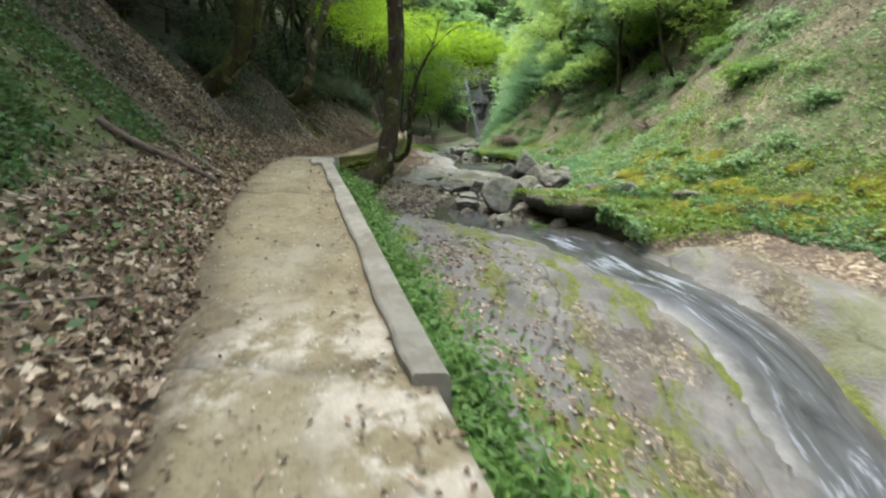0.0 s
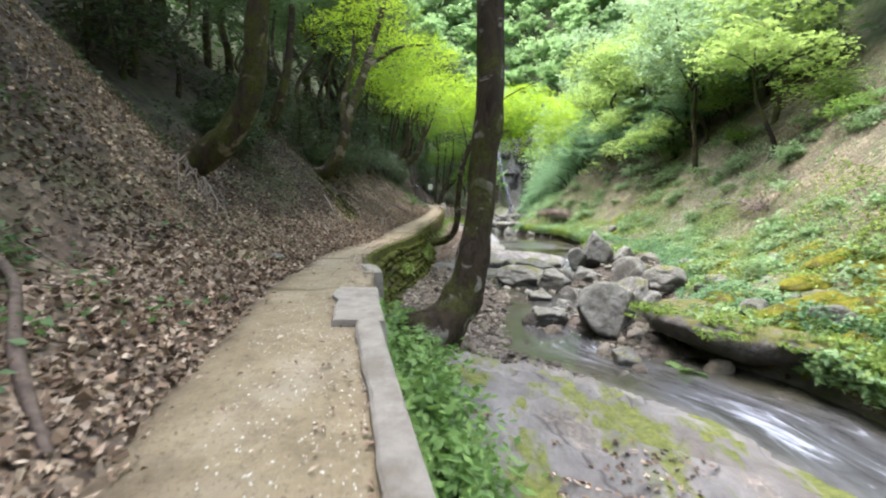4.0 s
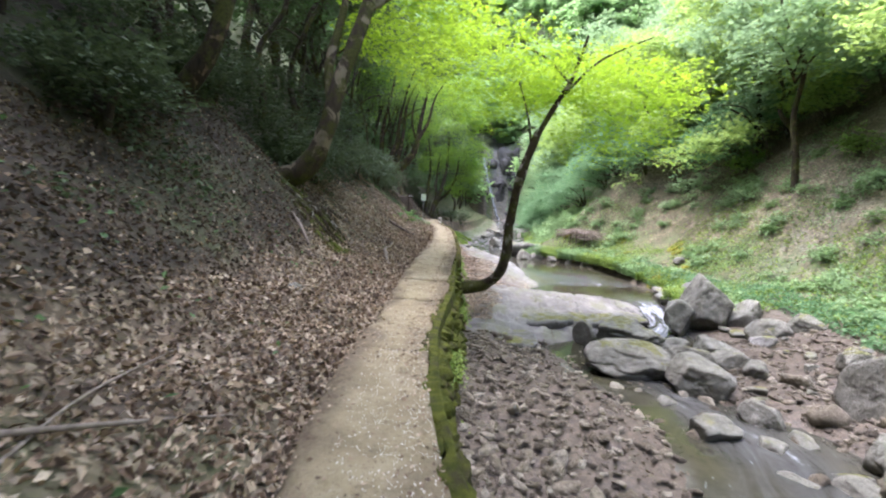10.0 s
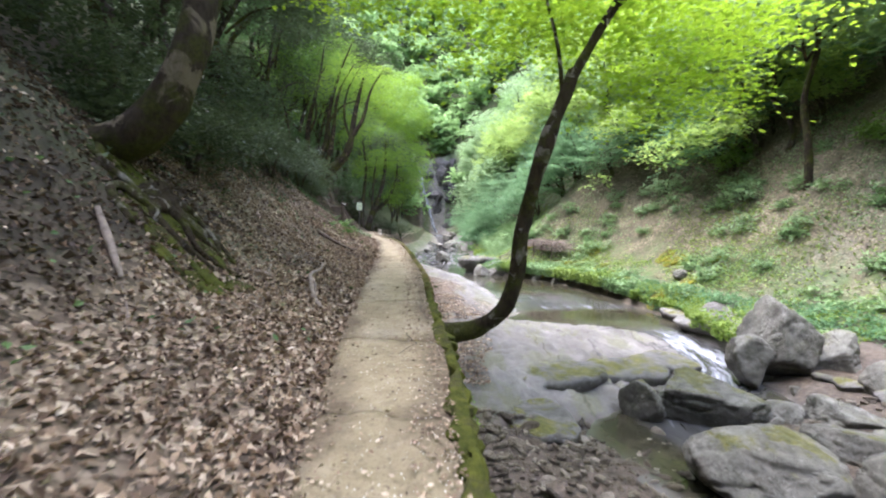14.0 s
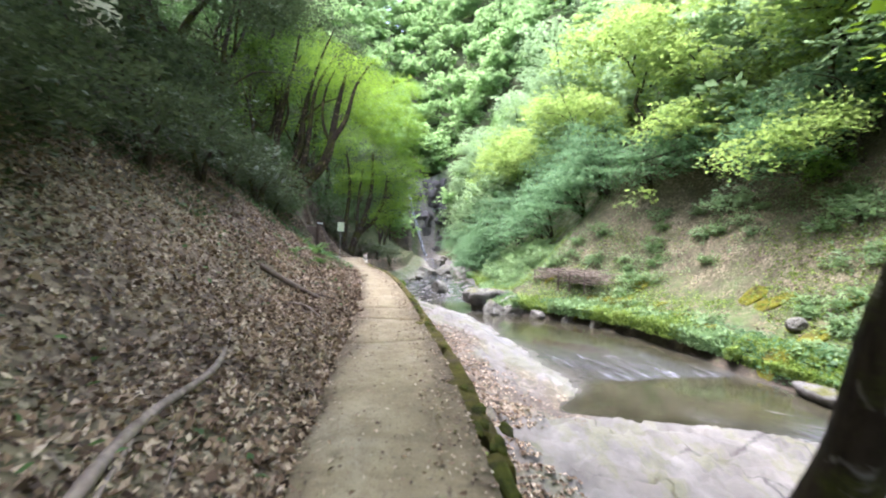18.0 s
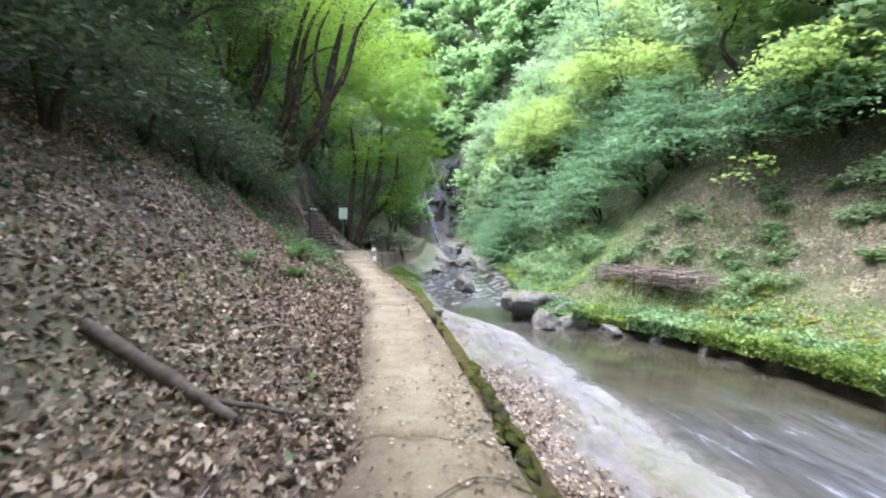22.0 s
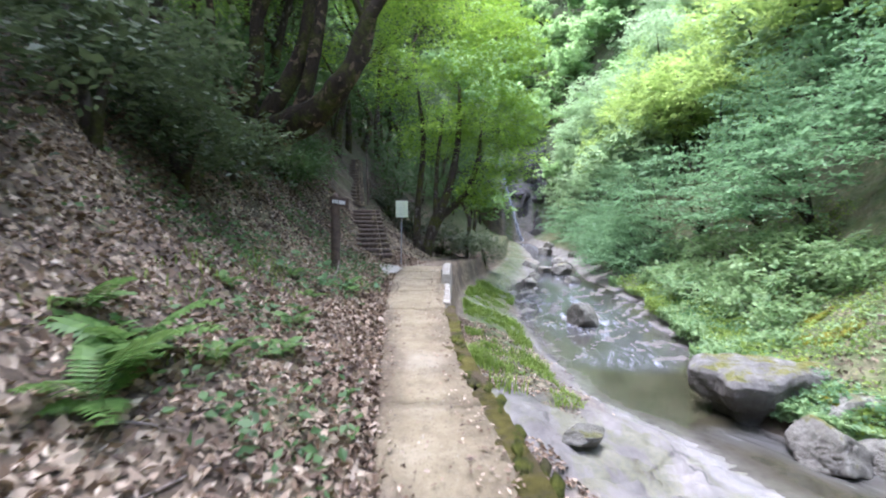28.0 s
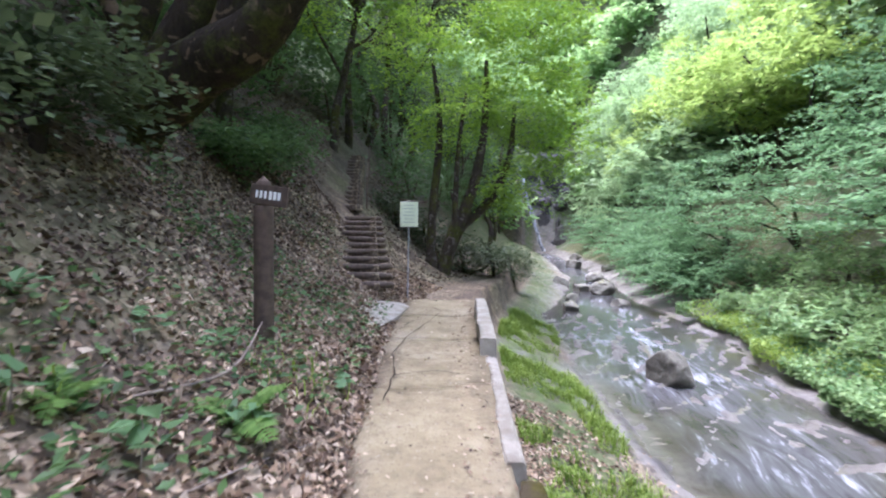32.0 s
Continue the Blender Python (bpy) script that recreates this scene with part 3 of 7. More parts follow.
def water_material():
    n = Nodes("stream_water")
    run = n.nt.nodes.new("ShaderNodeCombineXYZ")
    n.link(n.attr("across"), run.inputs[0])
    n.link(n.math("MULTIPLY", n.attr("along"), .22), run.inputs[1])
    streak = n.noise(2.6, 6, .62, run.outputs[0], .9)
    fine = n.noise(9.0, 4, .65, run.outputs[0], .6)
    grain = n.math("ADD", n.math("MULTIPLY", streak, .75), n.math("MULTIPLY", fine, .3))
    # white streaks: foam, plus sky glints painted on riffles and rapids
    foam_glint = n.math("MULTIPLY", n.math("SUBTRACT", grain, n.math("SUBTRACT", .72, n.math("MULTIPLY", n.attr("rush"), .38))), 3.2, True)
    bed = n.ramp(n.noise(1.3, 6, .65), (.3, (.022, .021, .011)), (.7, (.062, .057, .034)))
    bed = n.mix(n.ramp(n.attr("rush"), (.16, 0.0), (.36, .85)), bed, n.ramp(streak, (.35, (.04, .041, .04)), (.65, (.125, .128, .13))))
    n.bump(n.math("ADD", n.math("MULTIPLY", streak, n.attr("rush")), n.math("MULTIPLY", n.noise(5, 4), n.math("MULTIPLY", n.math("ADD", n.attr("rush"), .06), .4))), .5, .08)
    bed = n.mix(n.attr("shallow"), bed, n.ramp(n.noise(3.2, 6, .65), (.3, (.075, .07, .06)), (.7, (.20, .19, .165))))
    n.done(n.mix(foam_glint, bed, (.66, .70, .76)), n.mix(foam_glint, .06, .5), .5)
    n.bsdf.inputs["IOR"].default_value = 1.33
    return n.mat


def plain(name, a, b, scale=8.0, rough=.8, spec=.3, bump=.3):
    n = Nodes(name)
    n.bump(n.noise(scale * 4, 5, .7), bump, .01)
    return n.done(n.ramp(n.noise(scale, 5, .65), (.3, a), (.7, b)), rough, spec)


M_GROUND = ground_material()
M_PATH = path_material()
M_CURB = moss_material("pale_concrete", (.34, .31, .245), (.50, .465, .38), (.25, .22, .155), .5)
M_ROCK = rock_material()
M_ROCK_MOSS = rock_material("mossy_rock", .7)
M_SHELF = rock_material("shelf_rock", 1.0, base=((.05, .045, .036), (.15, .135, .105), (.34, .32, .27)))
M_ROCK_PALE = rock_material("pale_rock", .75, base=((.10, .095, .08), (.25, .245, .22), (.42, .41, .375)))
PEBBLES = ((0, (.06, .046, .027)), (.4, (.17, .135, .083)), (.72, (.33, .28, .19)), (1, (.58, .525, .40)))
M_GRAVEL = rock_material("loose_gravel", 0, True, ((.045, .034, .022), (.11, .083, .054), (.36, .315, .245)), PEBBLES)
M_STONE = rock_material("wet_stone", 0, base=((.05, .04, .028), (.115, .092, .063), (.36, .32, .255)), vary=PEBBLES)
M_BARK = bark_material("dark_bark", (.018, .014, .010), (.055, .043, .030), (.16, .14, .115), .35)
M_BARK_BROWN = bark_material("brown_flaky_bark", (.013, .010, .006), (.042, .031, .018), (.19, .132, .072), .36)
M_BARK_MOSS = bark_material("mossy_bark", (.012, .009, .006), (.058, .043, .024), (.31, .285, .235), .40, 3.4, .555)
M_BARK_PATCH = bark_material("patched_bark", (.022, .017, .011), (.062, .047, .029), (.26, .215, .14), .38, 1.9, .535)
M_TWIG = plain("grey_twig", (.11, .085, .065), (.32, .265, .21), 10, .85, .2)
M_MOSS = moss_material("yellow_moss", (.075, .08, .010), (.24, .225, .025))
M_MOSSWALL = moss_material("wall_moss", (.03, .04, .010), (.13, .14, .022))
M_LEAF_LIME = leaf_material("maple_leaf", (.13, .25, .012), (.36, .52, .03), .6)
M_LEAF_GREEN = leaf_material("fresh_leaf", (.07, .16, .025), (.22, .35, .06), .5)
M_LEAF_COOL = leaf_material("broad_leaf", (.046, .125, .045), (.215, .355, .165), .48, .55, .3)
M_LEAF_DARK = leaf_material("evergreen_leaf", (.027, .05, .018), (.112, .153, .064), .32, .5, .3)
# lightened for haze up the valley; nearer bushes and weeds share it
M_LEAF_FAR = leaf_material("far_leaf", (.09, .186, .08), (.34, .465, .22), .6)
# paler still: the valley head's haze is put into this leaf colour
M_LEAF_HAZED = leaf_material("hazed_leaf", (.13, .25, .08), (.37, .53, .22), .6, .85, .1)
# yellower green, raised so the opposite woods look sunlit
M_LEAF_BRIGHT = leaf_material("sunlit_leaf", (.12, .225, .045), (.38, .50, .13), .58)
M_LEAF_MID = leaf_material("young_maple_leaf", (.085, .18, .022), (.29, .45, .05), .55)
# leaf green lowered: the wooded side's shade is put into its colour
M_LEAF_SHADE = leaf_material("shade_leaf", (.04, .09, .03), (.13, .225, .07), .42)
M_LEAF_BANK = leaf_material("bank_leaf", (.09, .19, .066), (.305, .43, .18), .42)
M_GRASS = leaf_material("grass_leaf", (.08, .16, .02), (.285, .38, .07), .4)
M_FERN = leaf_material("fern_leaf", (.07, .15, .03), (.20, .33, .085), .4)
M_DEAD = dead_leaf_material()
# dead leaf tones lowered, mainly to paint the wooded slope's shade
M_DEAD_DARK = dead_leaf_material("dark_dead_leaf", ((0, (.024, .018, .01)), (.4, (.062, .045, .026)), (.78, (.12, .09, .053)), (1, (.30, .235, .15))))
M_PETAL = plain("fallen_petal", (.55, .52, .42), (.75, .72, .62), 30, .8, .2)
M_WATER = water_material()
M_WOOD = plain("weathered_timber", (.05, .038, .028), (.15, .115, .085), 12, .85, .25, .5)
M_POST = plain("stained_post", (.045, .033, .023), (.105, .075, .052), 12, .8, .25, .5)
M_WHITE = plain("white_paint", (.72, .74, .66), (.82, .83, .76), 5, .6, .3, .05)
M_PALE_SIGN = plain("pale_sign_sheet", (.60, .66, .42), (.70, .75, .52), 4, .5, .35, .03)
M_STEEL = plain("dull_steel", (.20, .20, .19), (.32, .32, .30), 20, .5, .5, .1)
M_CLIFF = rock_material("dark_cliff", .3, base=((.02, .02, .022), (.07, .068, .072), (.15, .145, .15)))
M_LEDGE = moss_material("stained_ledge", (.05, .044, .016), (.15, .135, .032), (.105, .082, .052), .95)
M_INKDARK = plain("soil_in_cracks", (.03, .024, .016), (.07, .055, .035), 30, .95, .1, .3)
M_INK = plain("grey_ink", (.34, .38, .28), (.42, .46, .36), 9, .7, .2, .0)

# ---------------------------------------------------------------- ground
xs = np.unique(np.concatenate([np.linspace(-120, -30, 26), np.linspace(-30, -11, 40), np.arange(-11, -4.4, .15), np.arange(-4.4, 7.6, .085), np.arange(7.6, 10, .15), np.linspace(10, 32, 48), np.linspace(32, 130, 26)]).round(4))
ys = np.unique(np.concatenate([np.linspace(-130, -12, 30), np.arange(-12, -2, .5), np.arange(-2, 62, .115), np.arange(62, 92, .3), np.arange(92, 130, .8), np.linspace(130, 260, 24)]).round(4))
gx, gy = np.meshgrid(xs, ys)
gz = surface(gx, gy)
nx, ny = len(xs), len(ys)
gi, gj = np.meshgrid(np.arange(ny - 1), np.arange(nx - 1), indexing="ij")
gf = np.stack([gi * nx + gj, gi * nx + gj + 1, (gi + 1) * nx + gj + 1, (gi + 1) * nx + gj], -1).reshape(-1, 4)
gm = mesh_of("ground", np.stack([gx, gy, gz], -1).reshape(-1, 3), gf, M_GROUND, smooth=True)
_xr, _wl = at(PATH, gy, 2), at(STREAM, gy, 2) + shore(gy, 1)
_wr, _bx = at(STREAM, gy, 4) + .5 * shore(gy, 2), at(STREAM, gy, 5) + .2 * shore(gy, 3)
edge = .35 * fbm(gx * .9, gy * .9, 61, 3)
shelf = np.where(gy < 9.5, _wr + 1.5, np.where(gy < 25, _wr, np.where(gy < 31.5, _bx - .5, np.where(gy > 51, _wr + .3 + .9 * ss(55, 58, gy), _wr - .55))))
rocky = ss(.25, .6, gx - _xr + edge) * (1 - ss(-.1, .35, gx - shelf + edge))
rocky = np.maximum(rocky, ss(112, 117, gy) * (1 - ss(122, 126, gy)) * (1 - ss(5, 9, np.abs(gx - 8))))
stony = ss(12.6, 13.8, gy + edge) * (1 - ss(23.5 + 2.5 * ss(-.3, .3, gx - _wr), 25 + 2.5 * ss(-.3, .3, gx - _wr), gy + edge)) * ss(.1, .5, gx - _xr + edge) * (1 - ss(0, .6, gx - _wr - .5 - 1.8 * ss(20, 22, gy)))
litter_on_slab = np.maximum(ss(.0, .35, fbm(gx * .55, gy * .3, 77, 3) + .12 + .33 * ss(30.5, 31.5, gy) + .3 * ss(30.5, 31.5, gy) * (1 - ss(40, 44, gy)) - .2 * (gx - _xr)) * ss(24, 25, gy), .8 * ss(.2, .36, fbm(gx * .7, gy * .5, 78, 3)) * (1 - ss(9, 11, gy)))
leafy = ss(.1, .5, fbm(gx * .6, gy * .5, 71, 3) - .05)
upper = ss(.3, 1.2, gx - _bx)
green_r = ss(-.1, .3, gx - np.maximum(_bx, _wr) + edge) * (1 - .6 * ss(1.9, 3.8, gx - _bx + 2.5 * edge) * ss(10, 16, gy) * (1 - ss(44, 48, gy)))
lush = ss(40, 50, gy)
green_l = ss(.3, .8, gx - _xr) * (1 - ss(1.6, 2.6, gx - _xr + edge)) * ss(43, 48, gy) + .9 * ss(.3, .6, gx - _xr) * (1 - ss(.8, 1.3, gx - _xr + edge)) * (1 - ss(9, 11, gy))
dleft = at(PATH, gy, 1) - gx
green_bank = ss(.0, .3, dleft) * (.35 * ss(.08, .3, fbm(gx * .5, gy * .5, 91, 3) + .1 * (gy > 38)))
add_attr(gm, "rocky", np.clip(rocky * (1 - .75 * litter_on_slab), 0, 1).ravel())
# the undercut bank's shaded gap, put into the ground colour
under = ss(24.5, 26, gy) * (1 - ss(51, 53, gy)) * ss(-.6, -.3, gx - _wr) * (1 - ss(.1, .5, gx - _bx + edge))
add_attr(gm, "shade_humus", np.clip(ss(1.3, 2.3, dleft + edge) * (1 - ss(9, 14, gy)) + 1.2 * ss(1.6, 2.6, dleft + edge) * ss(13, 16, gy) * (1 - ss(25, 28, gy)) + .75 * ss(2.8, 4.2, dleft + edge) + 1.6 * under, 0, 1).ravel())
add_attr(gm, "carpet", np.clip((1 - ss(6.5, 9, gy + edge)) * ss(1.2, 2.1, dleft + edge) + .5 * ss(.12, .3, fbm(gx * .6, gy * .6, 92, 3)) * ss(.8, 1.6, dleft) * (gy < 9), 0, 1).ravel())
add_attr(gm, "stony", np.clip(stony, 0, 1).ravel())
far_green = np.maximum(ss(66, 84, gy), np.maximum(ss(9, 13, dleft), ss(9, 13, gx - _bx))) * (1 - rocky)
add_attr(gm, "green", np.clip(green_r + green_l + green_bank + far_green, 0, 1).ravel())
# waterline strip that takes the painted gleam
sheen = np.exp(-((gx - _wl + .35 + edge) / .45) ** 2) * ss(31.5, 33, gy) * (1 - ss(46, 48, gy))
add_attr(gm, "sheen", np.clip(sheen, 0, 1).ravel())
wet = ss(48, 50, gy) * (1 - ss(62, 66, gy)) * (gx > _wl - .3) + ss(24.5, 25.5, gy) * (1 - ss(30, 31, gy)) * ss(-.5, .2, gx - _wl)
add_attr(gm, "wet", np.clip(wet + .5 * stony, 0, 1).ravel())
add_attr(gm, "mossy", np.clip((ss(14, 10, gy) + .3) * np.where(gx > _wr, .35, 1.0), 0, 1).ravel())
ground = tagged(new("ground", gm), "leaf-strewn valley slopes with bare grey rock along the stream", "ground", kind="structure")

# ---------------------------------------------------------------- stream
wy = np.concatenate([np.arange(-12, 62, .14), np.arange(62, 116, .5)])
cols = 44
u = np.linspace(0, 1, cols)
wleft = np.maximum(at(STREAM, wy, 2) + shore(wy, 1), at(PATH, wy, 2) + .6) - .15
wright = at(STREAM, wy, 4) + .5 * shore(wy, 2) + .12
wx = wleft[:, None] + (wright - wleft)[:, None] * u[None, :]
wyy = np.repeat(wy[:, None], cols, 1)
fall = np.abs(np.gradient(at(STREAM, wy, 3), wy))
rush = np.interp(wy, [-12, 5, 8, 11.5, 12.6, 13.4, 25.2, 26, 29, 30.6, 33.3, 33.7, 34.2, 36.5, 39, 43, 45, 46, 48.3, 49.5, 53.5, 54.3, 55, 62, 75, 116],
                 [.3, .3, .48, .46, .27, .27, .27, .5, .6, .2, .03, .42, .34, .22, .08, .14, .35, .06, .1, .40, .40, .62, .40, .40, .44, .6])
tide = .03 * rush[:, None] * fbm(wx * 1.6, wyy * .5, 41, 3) + .012 * fbm(wx * 4, wyy * 4, 43, 2) * (rush[:, None] + .15)
wz = at(STREAM, wy, 3)[:, None] + .035 + tide + .11 * np.sin(math.pi * u)[None, :] * np.clip(fall * 3, 0, 1)[:, None]
wi, wj = np.meshgrid(np.arange(len(wy) - 1), np.arange(cols - 1), indexing="ij")
wf = np.stack([wi * cols + wj, wi * cols + wj + 1, (wi + 1) * cols + wj + 1, (wi + 1) * cols + wj], -1).reshape(-1, 4)
wm = mesh_of("water", np.stack([wx, wyy, wz], -1).reshape(-1, 3), wf, M_WATER, smooth=True)
mid = np.exp(-((u[None, :] - .5) / .55) ** 2)
add_attr(wm, "rush", np.clip(rush[:, None] * mid * (1 + .9 * fbm(wx * .8, wyy * .25, 47, 3)), 0, 1).ravel())
from_left, from_right = wx - wleft[:, None], wright[:, None] - wx
add_attr(wm, "shallow", np.clip(.95 * np.exp(-(from_left / (.28 + .2 * ss(32, 34, wyy))) ** 2 + .6 * fbm(wx * 1.2, wyy * .8, 49, 3)) + .5 * np.exp(-(from_right / .3) ** 2), 0, 1).ravel())
add_attr(wm, "across", (wx - .5 * (wleft + wright)[:, None]).ravel())
runlen = np.concatenate([[0], np.cumsum(np.hypot(np.diff(wy), np.diff(.5 * (wleft + wright))))])
add_attr(wm, "along", np.repeat(runlen[:, None], cols, 1).ravel())
water = tagged(new("water", wm), "shallow brown stream sliding white over flat rock", "water", kind="structure")

# ---------------------------------------------------------------- footpath
pathway = thing("footpath", (0, 0, 0), "worn tan concrete footpath in cracked slabs beside a stream", "footpath", kind="structure")
prng = np.random.default_rng(11)
cuts_y = [-8, -3, 2.15, 5.9, 9.75, 13.7, 17.6, 20.95, 23, 25.1, 29.3, 30.85, 31.9, 36.2, 40.6, 44.6, 46.6, 48.4, 50.2, 52.2]
for k, (ya, yb) in enumerate(zip(cuts_y, cuts_y[1:])):
    rows_n = max(8, int((yb - ya) / .16))
    sy = np.linspace(0, 1, rows_n)
    cx = np.linspace(0, 1, 17)
    SY, CX = np.meshgrid(sy, cx, indexing="ij")
    skew = .22 * fbm(CX * 3 + k * 7, SY * 0, 5, 4)
    yy = ya + .0015 + (yb - ya - .003) * SY + skew * np.where(SY < .5, 1 - SY * 2, 0) + .22 * fbm(CX * 3 + (k + 1) * 7, SY * 0, 5, 4) * np.where(SY > .5, SY * 2 - 1, 0)
    lx, rx = at(PATH, yy, 1), at(PATH, yy, 2)
    ragged = .16 * fbm(yy * 1.7, yy * 0 + 3, 21, 3)
    xx = lx + ragged - .05 + (rx - lx - ragged + .05) * CX
    zz = at(PATH, yy, 3) + .012 * fbm(xx * 1.5, yy * 1.5, 23, 3) + prng.uniform(-.008, .012)
    edge_dip = np.maximum(np.clip(1 - CX * 10, 0, 1) * .05, np.clip(1 - np.minimum(SY * rows_n, (1 - SY) * rows_n), 0, 1) * .006)
    zz = zz - edge_dip
    top = np.stack([xx, yy, zz], -1).reshape(-1, 3)
    i, j = np.meshgrid(np.arange(rows_n - 1), np.arange(16), indexing="ij")
    f = np.stack([i * 17 + j, i * 17 + j + 1, (i + 1) * 17 + j + 1, (i + 1) * 17 + j], -1).reshape(-1, 4)
    ring = [r * 17 for r in range(rows_n)][::-1] + list(range(1, 17)) + [r * 17 + 16 for r in range(1, rows_n)] + [(rows_n - 1) * 17 + c for c in range(15, 0, -1)]
    ring = np.array(ring)
    low = top[ring] - np.array([0, 0, .14])
    base = len(top)
    a = np.arange(len(ring))
    b = (a + 1) % len(ring)
    f2 = np.stack([ring[a], base + a, base + b, ring[b]], -1)
    slab_mesh = mesh_of("slab", np.vstack([top, low]), np.vstack([f, f2]), M_PATH, smooth=True)
    soil_l = ss(.30, .0, xx - lx + .35 * fbm(xx * 1.6, yy * 1.1, 121, 3))
    soil_r = ss(.34, .0, rx - xx + .45 * fbm(xx * 1.6, yy * .9, 122, 3)) * ss(10, 12, yy) * (.55 + .45 * ss(17, 19, yy) * (1 - ss(30, 33, yy)))
    soil = np.clip(np.maximum(soil_l, soil_r), 0, 1).ravel()
    worn = (ss(3.3, 2.2, yy) * ss(-.12, .08, fbm(xx * 1.3, yy * 1.0, 123, 3))).ravel()
    add_attr(slab_mesh, "soil", np.concatenate([soil, np.ones(len(low))]))
    add_attr(slab_mesh, "worn", np.concatenate([worn, np.zeros(len(low))]))
    part("slab", slab_mesh, pathway)


def ribbon_block(name, y0, y1, width, height, inset, mat, label, category, step=.3, drop=.2, chips=.012, seed=1, parent=None, slope=None):
    """A kerb that follows the path's right edge, worn along its inner side."""
    yy = np.arange(y0, y1 + 1e-6, step)
    n = len(yy)
    xr = at(PATH, yy, 2) + inset
    zt = at(PATH, yy, 3) + (height if slope is None else np.interp(yy, *slope))
    wob = chips * 3 * fbm(yy * 3.1, yy * 0 + seed, seed, 3)
    prof = [(-width + wob, -drop - (zt * 0)), (-width + wob, -.015 + zt * 0), (-width + wob + .02, zt * 0), (-.02 + zt * 0, zt * 0), (zt * 0, -.02 + zt * 0), (zt * 0 + .03, -drop * 3 + zt * 0)]
    v = np.stack([np.stack([xr + px, yy, zt + pz + chips * .5 * fbm(yy * 5, yy * 0 + i, seed + 3, 2)], -1) for i, (px, pz) in enumerate(prof)], 1).reshape(-1, 3)
    m = len(prof)
    i, j = np.meshgrid(np.arange(n - 1), np.arange(m - 1), indexing="ij")
    f = np.stack([i * m + j, (i + 1) * m + j, (i + 1) * m + j + 1, i * m + j + 1], -1).reshape(-1, 4)
    caps = np.array([[0, 1, 4, 5], [1, 2, 3, 4]])
    f = np.vstack([f, caps, caps[:, ::-1] + (n - 1) * m])
    ob = part(name, mesh_of(name, v, f, mat), parent)
    if parent is None:
        tagged(ob, label, category, kind="structure")
    return ob


ribbon_block("kerb", 2.0, 8.3, .20, .065, .07, M_CURB, "pale worn concrete kerb along the footpath", "kerb", .1, .2, .01, 4)
ribbon_block("kerb", 8.34, 9.7, .46, .05, .12, M_CURB, "broad pale concrete slab at the kerb's broken end", "kerb", .1, .2, .03, 14)
ribbon_block("kerb", 11.0, 12.1, .26, .02, .12, M_CURB, "short broken concrete kerb end beside the footpath", "kerb", .1, .2, .03, 5)
ribbon_block("kerb", 45.1, 47.6, .13, .02, .1, M_CURB, "low thin concrete kerb at the footpath's edge", "kerb", .15, .3, .01, 6)
ribbon_block("kerb", 47.6, 51.6, .2, .24, .1, M_CURB, "raised pale concrete kerb at the footpath's end", "kerb", .15, .2, .015, 7, None, ([47.6, 48.2, 50.6, 51.6], [.22, .26, .22, .12]))
ribbon_block("mossy_ledge", 26.0, 45.0, .2, -.004, .17, M_LEDGE, "mossy earth-stained concrete ledge along the footpath", "ledge", .11, .12, .075, 8)

ribbon_block("mossy_ledge", 12.0, 26.1, .13, .012, .12, M_MOSSWALL, "dark green moss strip along the footpath's outer edge", "ledge", .12, .12, .05, 9)
# the retaining wall of rough stones, green with moss
wall = thing("retaining_wall", (0, 0, 0), "low rough stone wall under the path, thick with moss", "wall", kind="structure")
wrng = np.random.default_rng(5)
stone_meshes = []
for s in range(6):
    v, f = boulder_geo(200 + s, 2, 9, .12)
    stone_meshes.append(mesh_of("wall_stone", v * np.array([.16, .24, .13]), f, M_MOSSWALL, smooth=False))
for yy in np.arange(11.9, 26.2, .36):
    zt = float(at(PATH, yy, 3))
    zb = float(at(STREAM, yy, 1))
    z = zb + .05
    row = 0
    while z < zt - .16:
        f = (z - zb) / max(zt - zb, .1)
        x = float(at(PATH, yy, 2)) + .30 - .22 * f + wrng.uniform(-.04, .04)
        ob = part("stone", stone_meshes[wrng.integers(6)], wall)
        ob.matrix_basis = pose(x, yy + (row % 2) * .18 + wrng.uniform(-.05, .05), z, wrng.uniform(-20, 20), wrng.uniform(-20, 20), wrng.uniform(-25, 25)) @ Matrix.Scale(wrng.uniform(.8, 1.2), 4)
        z += .21
        row += 1


# ---------------------------------------------------------------- trees
def tree(name, base, trunk, radii, limbs, blobs, bark, leafmat, label, leaf=.11, sides=10, per=26, spread=.55, seed=1, tilt=.35, group="", rough=.12, tier=.5):
    """A tree: trunk, limbs (points, radii) and a crown of leaf sprays; places relative to the base."""
    ob = thing(name, base, label, "tree", group)
    part("trunk", tube_mesh("trunk", trunk, radii, bark, sides, rough, seed), ob)
    for i, (pts, rad) in enumerate(limbs):
        part("limb", tube_mesh("limb", pts, rad, bark, max(6, sides - 3), .09, seed + i + 3), ob)
    if blobs:
        v, f = sprays(blobs, leaf, np.random.default_rng(seed + 50), tilt, per, spread, tier)
        part("crown", mesh_of("crown", v, f, leafmat), ob)
    return ob


def rel(base, pts):
    return [tuple(np.array(p) - np.array(base)) for p in pts]


